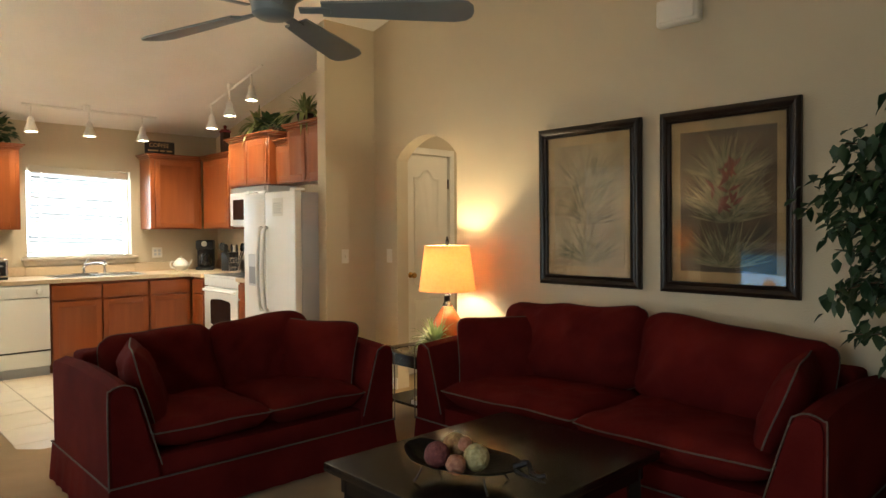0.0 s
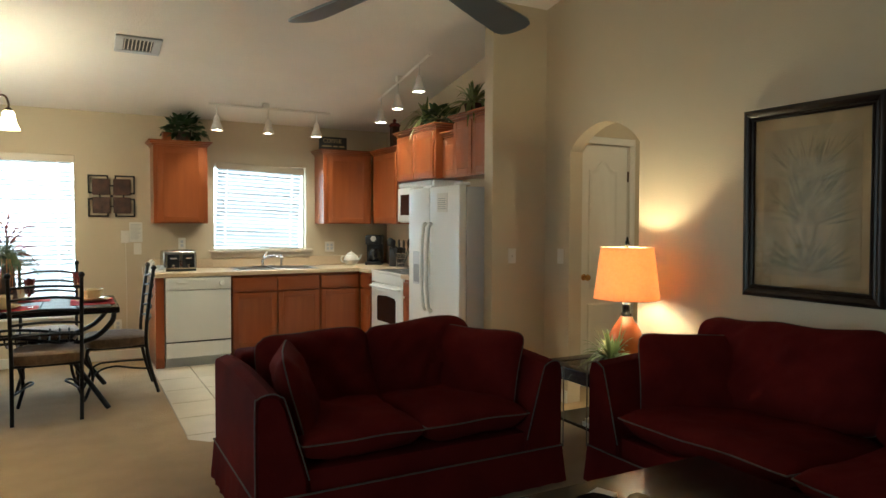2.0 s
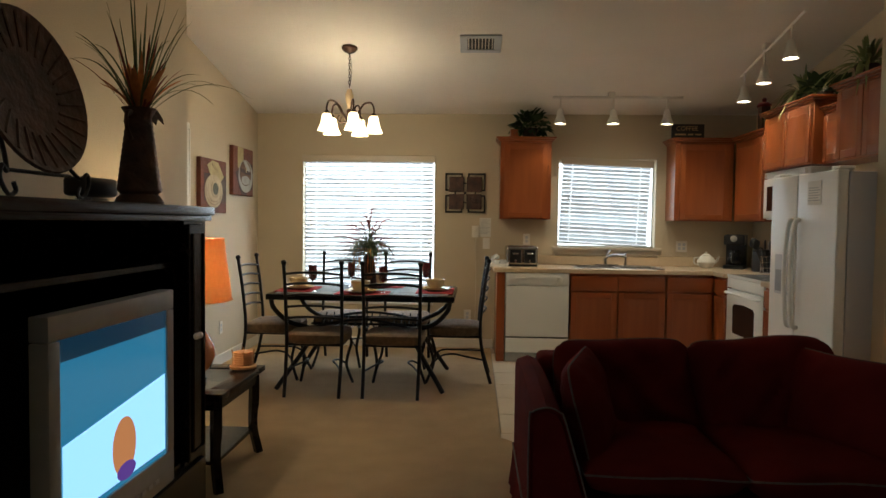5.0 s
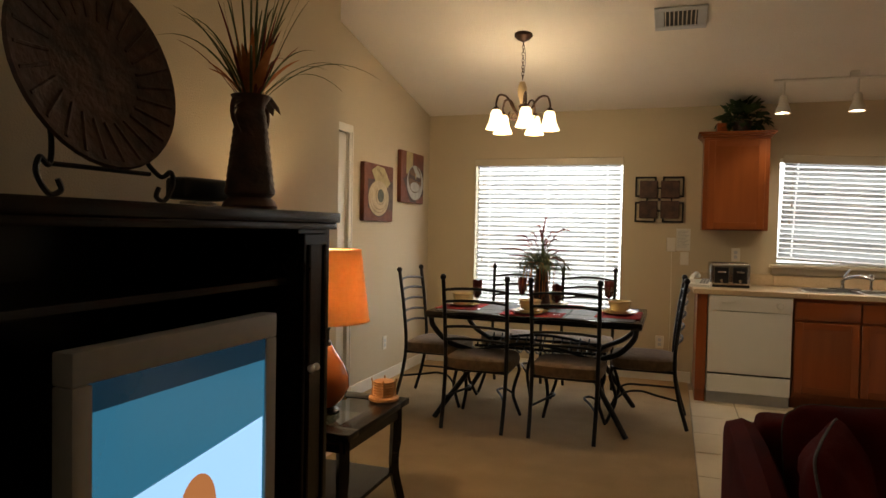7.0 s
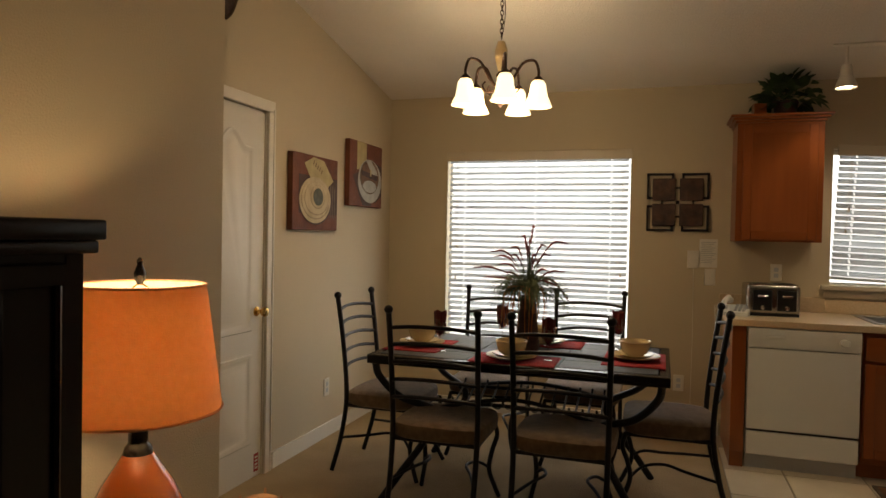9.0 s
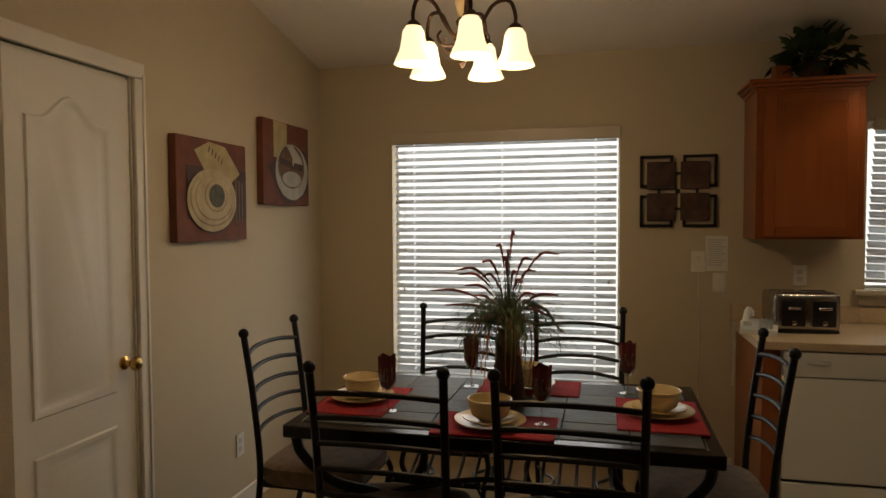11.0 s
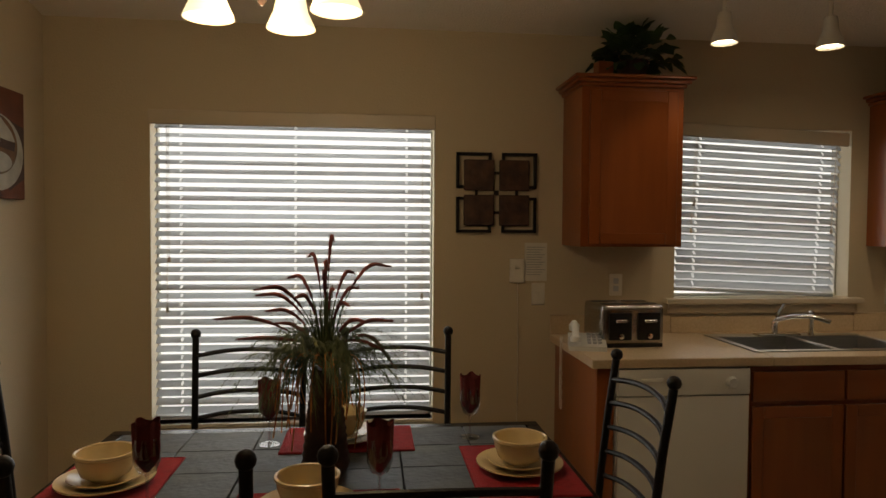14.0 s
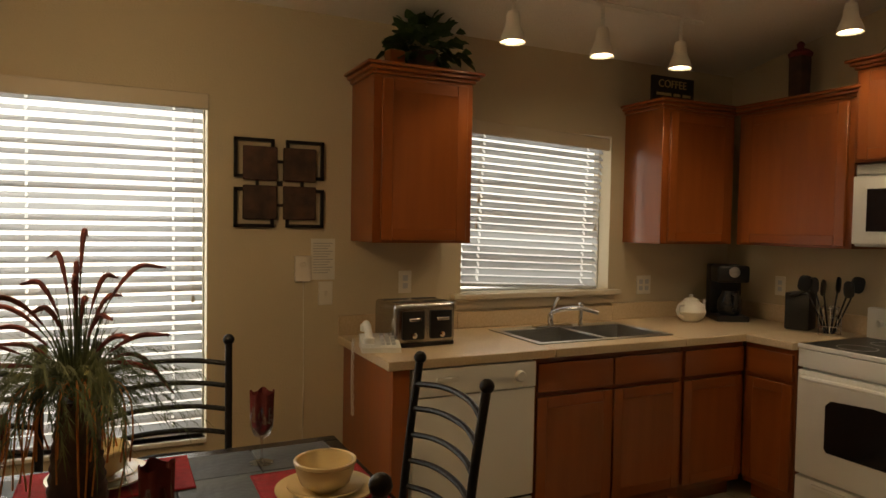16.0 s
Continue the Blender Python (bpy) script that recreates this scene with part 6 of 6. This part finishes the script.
def framed(y, seed, flower, label):
    o = thing("framed_print", label, "picture", (EX, y, 1.495), -90, "framed prints")
    o.matrix_basis = pose(EX - 0.008, y - 0.015, 1.495, 0, 0, -90) @ pose(0, 0, 0, 0.9, 0, 0)
    w, h, f = 0.375, 0.505, 0.062
    prof = [(0.0, -0.003), (0.0, -0.026), (0.008, -0.036), (0.022, -0.040), (0.036, -0.034), (0.042, -0.024), (0.050, -0.027), (f, -0.018), (f, -0.003)]
    for turn in range(4):
        bm = bmesh.new()
        ends = []
        for sg in (-1, 1):
            row = []
            for i, y in prof:
                along, across = ((w - i) * sg, -h + i) if turn % 2 == 0 else ((h - i) * sg, -w + i)
                row.append(bm.verts.new(((along, y, across), (-across, y, along), (-along, y, -across), (across, y, -along))[turn]))
            ends.append(row)
        for k in range(len(prof) - 1):
            bm.faces.new((ends[0][k], ends[0][k + 1], ends[1][k + 1], ends[1][k]))
        part("frame_rail", bm, FRAME, o)
    part("inner_lip", tube([(x, -0.028, z) for x, z in ((-w + f, -h + f), (w - f, -h + f), (w - f, h - f), (-w + f, h - f))], 0.006, 6, closed=True), FRAME, o)
    part("mount", B((-w + f, -0.010, -h + f, w - f, -0.006, h - f)), MATTE, o)
    part("print", B((-w + f + 0.055, -0.0120, -h + f + 0.06, w - f - 0.055, -0.010, h - f - 0.06)), PDK if flower else PRINT, o)
    rnd = random.Random(seed)
    X, Z = w - f - 0.06, h - f - 0.065
    fr, pale = bmesh.new(), bmesh.new()
    for k in range(420):
        a = rnd.uniform(0.15, math.pi - 0.15)
        cz = rnd.choice((-Z + 0.02, -0.12, -0.05, 0.1))
        l = rnd.uniform(0.12, 0.36)
        x0, z0 = rnd.uniform(-0.05, 0.05), cz
        d = Vector((math.cos(a), 0, math.sin(a)))
        s = Vector((-d.z, 0, d.x)) * rnd.uniform(0.002, 0.006)
        p, q = Vector((x0, 0, z0)), Vector((x0, 0, z0)) + d * l
        q.x, q.z = max(-X, min(X, q.x)), max(-Z, min(Z, q.z))
        mid = (p + q) / 2
        into = pale if k % (2 if flower else 3) else fr
        v = [into.verts.new(Vector((u.x, -0.0122 - 0.000004 * k, u.z))) for u in (p, mid + s, q, mid - s)]
        into.faces.new(v)
    part("printed_fronds", fr, PGR, o)
    part("pale_fronds", pale, PLT, o)
    if flower:
        fl = bmesh.new()
        for k in range(26):
            z = rnd.uniform(-0.08, 0.20)
            x = rnd.gauss(0, 0.035)
            a = rnd.uniform(-1.2, 1.2) + math.pi / 2
            d, s = Vector((math.cos(a), 0, math.sin(a))), Vector((-math.sin(a), 0, math.cos(a)))
            v = [fl.verts.new(Vector((x, -0.0145 - 0.00002 * k, z)) + u) for u in (d * -0.01, s * 0.012 + d * 0.03, d * 0.075, s * -0.012 + d * 0.03)]
            fl.faces.new(v)
        part("printed_flower", fl, PRD, o)
    g = part("glass", B((-w + f - 0.004, -0.020, -h + f - 0.004, w - f + 0.004, -0.018, h - f + 0.004)), PANEG, o)
    return o


framed(2.535, 3, False, "large dark-framed print of pale fronds")
framed(1.66, 8, True, "large dark-framed print of a red flower")
em = thing("wall_speaker", "white box fixed high on the wall", "speaker", (EX, 1.91, 2.555), -90)
part("box", B((-0.125, -0.07, -0.075, 0.125, 0, 0.075), bevel=0.02, seg=3), WHITE, em)
part("grille", B((-0.105, -0.076, -0.055, 0.105, -0.068, 0.055), bevel=0.006), WHITE, em)

# ---- ficus tree beside the sofa
tr = thing("ficus_tree", "artificial ficus tree in a wicker pot", "tree", (3.70, 0.64, 0.006))
part("pot", lathe([(0.14, 0), (0.17, 0.12), (0.185, 0.28), (0.175, 0.28), (0.165, 0.24)], 24), BARK, tr)
part("trunk", tube(curve([(0, 0, 0.2), (0.03, 0.02, 0.6), (-0.02, 0.03, 1.0), (0.02, 0.0, 1.5), (0.0, 0.02, 2.0)], 5), [0.026 - 0.0009 * k for k in range(21)], 8), BARK, tr)
rnd = random.Random(17)
cr = bmesh.new()
for k in range(64):
    z = rnd.uniform(0.8, 1.95)
    a, l = rnd.uniform(0, math.tau), rnd.uniform(0.14, 0.42) * (1.15 - 0.75 * abs(z - 1.3))
    d = Vector((math.cos(a), math.sin(a), rnd.uniform(0.0, 0.6)))
    off = Vector((-0.02, 0.07, 0)) * min(1, (z - 0.5) / 0.7)
    pts = [Vector((0, 0, z)) + (d * l + off) * t - Vector((0, 0, 0.22 * l * t * t)) for t in (0, 0.35, 0.7, 1.0)]
    part("limb", tube(pts, [0.007, 0.005, 0.004, 0.002], 5), BARK, tr)
    for j in range(44):
        t = rnd.uniform(0.2, 1.05)
        p = Vector((0, 0, z)) + (d * l + off) * t - Vector((0, 0, 0.22 * l * t * t)) + Vector((rnd.gauss(0, 0.035), rnd.gauss(0, 0.035), rnd.gauss(0, 0.035)))
        dd = (d * 0.5 + Vector((rnd.uniform(-1, 1), rnd.uniform(-1, 1), rnd.uniform(-1.9, -0.1)))).normalized()
        leaf_into(cr, p, dd, Vector((0.2, 0.1, 1)), rnd.uniform(0.055, 0.085), rnd.uniform(0.018, 0.025))
part("crown", cr, FICUS, tr)

# ---- ceiling fan
fan = thing("ceiling_fan", "pale grey five-blade ceiling fan at rest", "fan", (1.60, 2.20, -0.21))
zf = zc(2.20) + 0.21
part("canopy", lathe([(0.02, -0.08), (0.06, -0.05), (0.075, 0.02)], 20, at=(0, 0, zf)), FANB, fan)
part("down_rod", tube([(0, 0, 2.42), (0, 0, zf - 0.06)], 0.013, 10), FANB, fan)
part("motor", lathe([(0.03, 2.50), (0.10, 2.48), (0.125, 2.44), (0.12, 2.39), (0.085, 2.365), (0.075, 2.345), (0.072, 2.315), (0.055, 2.302), (0.01, 2.30)], 28), FANB, fan)
outline = [(0.17, -0.045), (0.45, -0.062), (0.64, -0.070), (0.68, -0.060), (0.70, -0.036), (0.706, 0.0), (0.70, 0.036), (0.68, 0.060), (0.64, 0.070), (0.45, 0.062), (0.17, 0.045)]
blade_me = mesh("blade", prism(outline, -0.004, 0.004, "z"), FANB)
arm_me = mesh("blade_arm", B((0.09, -0.02, -0.008, 0.20, 0.02, -0.002), bevel=0.002), FANB)
for k in range(5):
    a = 32 + 72 * k
    b = part("blade", blade_me, FANB, fan, m=pose(0, 0, 2.335, 0, 0, a) @ pose(0, 0, 0, -12, 0, 0))
    part("blade_arm", arm_me, FANB, b)

# ---- television cabinet
ac = thing("tv_cabinet", "tall espresso wood television cabinet with open bay", "cabinet", (-0.075, 3.745, 0.006), 90)
# local: x from -1.75 (south) to 0 (north), front at y = 0 towards -y, back at +0.64
CW, CD, CHT = 1.62, 0.64, 1.345
part("side_panel", B((-0.045, 0.02, 0, 0.0, CD, CHT), bevel=0.004), DARKW, ac)
part("side_panel", B((-CW, 0.02, 0, -CW + 0.045, CD, CHT), bevel=0.004), DARKW, ac)
part("back_panel", B((-CW + 0.045, CD - 0.02, 0, -0.045, CD, CHT)), DARKW, ac)
part("top", B((-CW - 0.02, -0.02, CHT, 0.012, CD, CHT + 0.038), (-CW - 0.008, -0.008, CHT - 0.025, 0.006, CD, CHT), bevel=0.006, seg=2), DARKW, ac)
part("floor_panel", B((-CW + 0.045, 0.03, 0.27, -0.045, CD - 0.02, 0.30)), DARKW, ac)
part("shelf", B((-CW + 0.225, 0.06, 1.125, -0.225, CD - 0.02, 1.15), bevel=0.003), DARKW, ac)
for x0, x1 in ((-0.225, -0.045), (-CW + 0.045, -CW + 0.225)):
    p = part("pilaster", B((x0, 0.02, 0.27, x1, 0.05, CHT - 0.025)), DARKW, ac)
    d = part("narrow_door", B((x0 + 0.01, 0.0, 0.29, x1 - 0.01, 0.022, CHT - 0.04), bevel=0.004), DARKW, ac)
    part("door_frame", tube([(x, -0.002, z) for x, z in ((x0 + 0.035, 0.33), (x1 - 0.035, 0.33), (x1 - 0.035, CHT - 0.08), (x0 + 0.035, CHT - 0.08))], 0.008, 6, closed=True), DARKW, d)
    part("divider", B((x0 - 0.005 if x0 > -1 else x1, 0.05, 0.30, x0 if x0 > -1 else x1 + 0.005, CD - 0.02, CHT - 0.025)), DARKW, ac)
    part("knob", ball((x0 + 0.03 if x0 > -1 else x1 - 0.03, -0.02, 0.83), 0.014, 10), STEEL, d, "small steel knob")
    part("knob", ball((x0 + 0.065 if x0 > -1 else x1 - 0.065, -0.02, 0.83), 0.014, 10), STEEL, d, "small steel knob")
for k in range(2):
    dr = part("drawer", B((-CW + 0.05 + k * 0.765, 0.0, 0.04, -CW + 0.805 + k * 0.765, 0.03, 0.265), bevel=0.006, seg=2), DARKW, ac)
    part("knob", ball((-CW + 0.43 + k * 0.765, -0.018, 0.155), 0.015, 10), STEEL, dr, "small steel knob")
part("plinth", B((-CW + 0.01, 0.03, 0, -0.01, 0.06, 0.04)), DARKW, ac)

tv = thing("television", "silver box television showing a bright blue cartoon", "television", (-0.075, 2.93, 0.306), 90)
SILV = mat("silver_plastic", (0.42, 0.42, 0.41), (0.38, 0.38, 0.37), 20, 0.4, bump=0.05, bscale=300)
hw, z0, z1 = 0.385, 0.10, 0.755
part("housing", prism([(-0.02 + 0.03, 0.02), (0.40, 0.10), (0.40, 0.60), (0.03, 0.74)], -0.33, 0.33, "x"), BLACK, tv)
part("bezel", B((-hw, -0.03, z1 - 0.075, hw, 0.03, z1), (-hw, -0.03, 0.005, hw, 0.03, z0 + 0.03), (-hw, -0.03, z0 + 0.03, -hw + 0.055, 0.03, z1 - 0.075), (hw - 0.055, -0.03, z0 + 0.03, hw, 0.03, z1 - 0.075), bevel=0.008, seg=2), SILV, tv)
part("speaker_grille", B(*[(-hw + 0.03 + k * 0.012, -0.032, 0.03, -hw + 0.036 + k * 0.012, -0.028, 0.085) for k in range(12)]), APPLG, tv)
part("button", B(*[(0.02 + k * 0.05, -0.034, 0.045, 0.05 + k * 0.05, -0.028, 0.06) for k in range(5)]), APPLG, tv)


def screen(name, c, p):
    return mat(name, (0.02, 0.02, 0.02), None, 5, 0.15, emit=c, power=p)


sx0, sx1, sz0, sz1 = -hw + 0.055, hw - 0.055, z0 + 0.03, z1 - 0.075
sc = part("screen", B((sx0, -0.022, sz0, sx1, -0.012, sz1)), screen("screen_sky", (0.045, 0.26, 0.44), 0.65), tv, "lit screen with plain coloured shapes")
part("screen_band", B((sx0, -0.0235, sz1 - 0.065, sx1, -0.022, sz1)), screen("screen_dark_blue", (0.01, 0.05, 0.09), 0.5), sc)
part("screen_shape", prism([(sx0 + 0.012, sz0 + 0.02), (sx1 - 0.012, sz0 + 0.02), (sx1 - 0.012, sz0 + 0.31), (sx0 + 0.012, sz0 + 0.24)], -0.0245, -0.0235, "y"), screen("screen_pale_blue", (0.36, 0.66, 0.98), 1.35), sc)
part("screen_shape", disc(0.075, 0.10, 0.02, sz0 + 0.13, -0.0250), screen("screen_orange", (0.75, 0.28, 0.10), 0.7), sc)
part("screen_shape", B((sx0 + 0.02, -0.0258, sz0 + 0.005, sx0 + 0.14, -0.0252, sz0 + 0.03)), screen("screen_violet_bar", (0.25, 0.10, 0.6), 0.4), sc)
part("screen_shape", disc(0.06, 0.03, 0.03, sz0 + 0.045, -0.0262), screen("screen_violet", (0.25, 0.10, 0.6), 0.4), sc)

# ---- on top of the cabinet
ZA = 1.39
vs = thing("tall_vase", "tall brown textured vase with dried grasses and orange flowers", "vase", (-0.25, 3.455, ZA))
part("body", lathe([(0.088, 0), (0.094, 0.012), (0.084, 0.03), (0.070, 0.042)] + [(0.086 - 0.125 * (z - 0.05) + (0.0018 if k % 2 else -0.001), z) for k, z in enumerate([0.055 + 0.0125 * i for i in range(23)])] + [(0.046, 0.345), (0.05, 0.36), (0.068, 0.39), (0.062, 0.39), (0.04, 0.35)], 24), BROWNP, vs, "dark brown basket-textured pottery")
for s in (-1, 1):
    part("handle", tube(curve([(0, s * 0.062, 0.26), (0, s * 0.10, 0.31), (0, s * 0.095, 0.36), (0, s * 0.06, 0.37)], 5), 0.008, 7), BROWNP, vs)
part("grass", blades(30, 0.62, 0.006, 1.05, 0.9, 41, 0.03, 0.8, 1.5, 9), GRASS, vs, m=Matrix.Translation((0, 0, 0.36)))
part("flower_spray", blades(16, 0.26, 0.020, 1.1, 0.5, 43, 0.03, 0.8, 1.45, 6), ORANGEF, vs, "orange dried flowers", m=Matrix.Translation((0, 0, 0.38)))
part("reed", blades(12, 0.40, 0.009, 1.1, 0.6, 47, 0.03, 0.8, 1.45, 6), PLUME, vs, m=Matrix.Translation((0, 0, 0.36)))
for k in range(4):
    lf = bmesh.new()
    leaf_into(lf, Vector((0, 0, 0)), Vector((0.4 * math.cos(k * 1.4), math.sin(k * 1.4 + 0.8), -0.35)).normalized(), Vector((0.1, 0.1, 1)), 0.11, 0.032)
    part("drooping_leaf", lf, BROWNP, vs, m=Matrix.Translation((0.01, 0.02, 0.40)))
pl = thing("decorative_plate", "large dark carved round plate on a scrolled iron easel", "plate", (-0.314, 2.825, ZA))
pl.scale = (0.93, 0.93, 0.93)
disc_bm = lathe([(0.01, 0.0), (0.14, 0.0), (0.20, 0.012), (0.27, 0.03), (0.285, 0.034), (0.28, 0.044), (0.20, 0.026), (0.13, 0.016), (0.01, 0.014)], 40)
pmx = pose(0.02, 0, 0.36, 0, 78, 0)
part("dish", disc_bm, BROWNP, pl, m=pmx)
rel = bmesh.new()
for k in range(26):
    a = k * math.tau / 26
    tube([(0.15 * math.cos(a), 0.15 * math.sin(a), 0.018), (0.265 * math.cos(a + 0.1), 0.265 * math.sin(a + 0.1), 0.040)], 0.006, 5, rel)
part("carved_ribs", rel, BROWNP, pl, m=pmx)
for s in (-1, 1):
    part("easel_leg", tube(curve([(0.0, s * 0.13, 0.30), (0.05, s * 0.15, 0.16), (0.09, s * 0.19, 0.085), (0.10, s * 0.225, 0.10), (0.10, s * 0.235, 0.06), (0.10, s * 0.20, 0.012), (0.10, s * 0.165, 0.022), (0.10, s * 0.175, 0.05)], 6), 0.0075, 7), IRON, pl)
part("easel_bar", tube([(0.07, -0.17, 0.09), (0.07, 0.17, 0.09)], 0.007, 7), IRON, pl)
sp = thing("cable_box", "black box on a small stand", "cable box", (-0.42, 3.40, ZA), 82)
part("case", B((-0.105, -0.05, 0.028, 0.105, 0.05, 0.105), bevel=0.026, seg=4), BLACK, sp)
part("foot", B((-0.05, -0.04, 0, 0.05, 0.04, 0.025), bevel=0.004), STEEL, sp)
wm = thing("wall_mask", "dark carved wooden ornament high on the wall", "wall decoration", (WX, 5.60, 2.42), 90)
part("carving", prism([(0.0, 0.0), (0.05, 0.05), (0.10, 0.16), (0.15, 0.32), (0.12, 0.41), (0.0, 0.44), (-0.12, 0.41), (-0.15, 0.32), (-0.10, 0.16), (-0.05, 0.05)], -0.045, 0.0, "y"), BROWNP, wm)
part("rim", tube(curve([(0.0, -0.046, 0.0), (0.05, -0.046, 0.05), (0.10, -0.046, 0.16), (0.15, -0.046, 0.32), (0.12, -0.046, 0.41), (0.0, -0.046, 0.44), (-0.12, -0.046, 0.41), (-0.15, -0.046, 0.32), (-0.10, -0.046, 0.16), (-0.05, -0.046, 0.05), (0.0, -0.046, 0.0)], 3), 0.008, 6), BARK, wm)

# added fixture, out of view, with a fill light to brighten the hall door
hl = thing("hall_ceiling_light", "added round ceiling fixture, out of view, for fill light in the hall", "ceiling light", (5.0, 3.4, 2.44))
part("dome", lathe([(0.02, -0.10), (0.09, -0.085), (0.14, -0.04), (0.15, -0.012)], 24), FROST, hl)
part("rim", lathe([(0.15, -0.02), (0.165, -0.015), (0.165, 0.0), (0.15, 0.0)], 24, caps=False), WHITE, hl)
lamp("hall_fill_light", "POINT", (5.0, 3.4, 2.28), 6.0, WARM, 0.08)


# ---------- kitchen floor tiles ----------
TS = 0.43
tm = mesh("floor_tile", B((-TS / 2 + 0.004, -TS / 2 + 0.004, -0.004, TS / 2 - 0.004, TS / 2 - 0.004, 0.004), bevel=0.0025), TILE)
x = 1.63 - TS
while x < EX:
    y = 7.12 - 6 * TS
    while y < NY:
        x0, x1, y0, y1 = max(x, TX + 0.004), min(x + TS, EX), max(y, TY + 0.004), min(y + TS, NY)
        if x1 - x0 > 0.03 and y1 - y0 > 0.03 and not (y0 > 7.3 or x0 > 3.5):
            if x1 - x0 > TS - 0.01 and y1 - y0 > TS - 0.01:
                part("floor_tile", tm, TILE, floor, m=pose((x0 + x1) / 2, (y0 + y1) / 2, 0))
            elif x0 < TX + 0.01 and y0 < TY + 0.01:
                part("floor_tile", prism([(x1 - 0.004, y0 + 0.004), (x1 - 0.004, y1 - 0.004), (x0, y1 - 0.004), (x0, y0 + 0.112), (x0 + 0.11, y0 + 0.004)], -0.004, 0.004, "z"), TILE, floor)
            else:
                part("floor_tile", B((x0 + 0.004, y0 + 0.004, -0.004, x1 - 0.004, y1 - 0.004, 0.004), bevel=0.0025), TILE, floor)
        y += TS
    x += TS
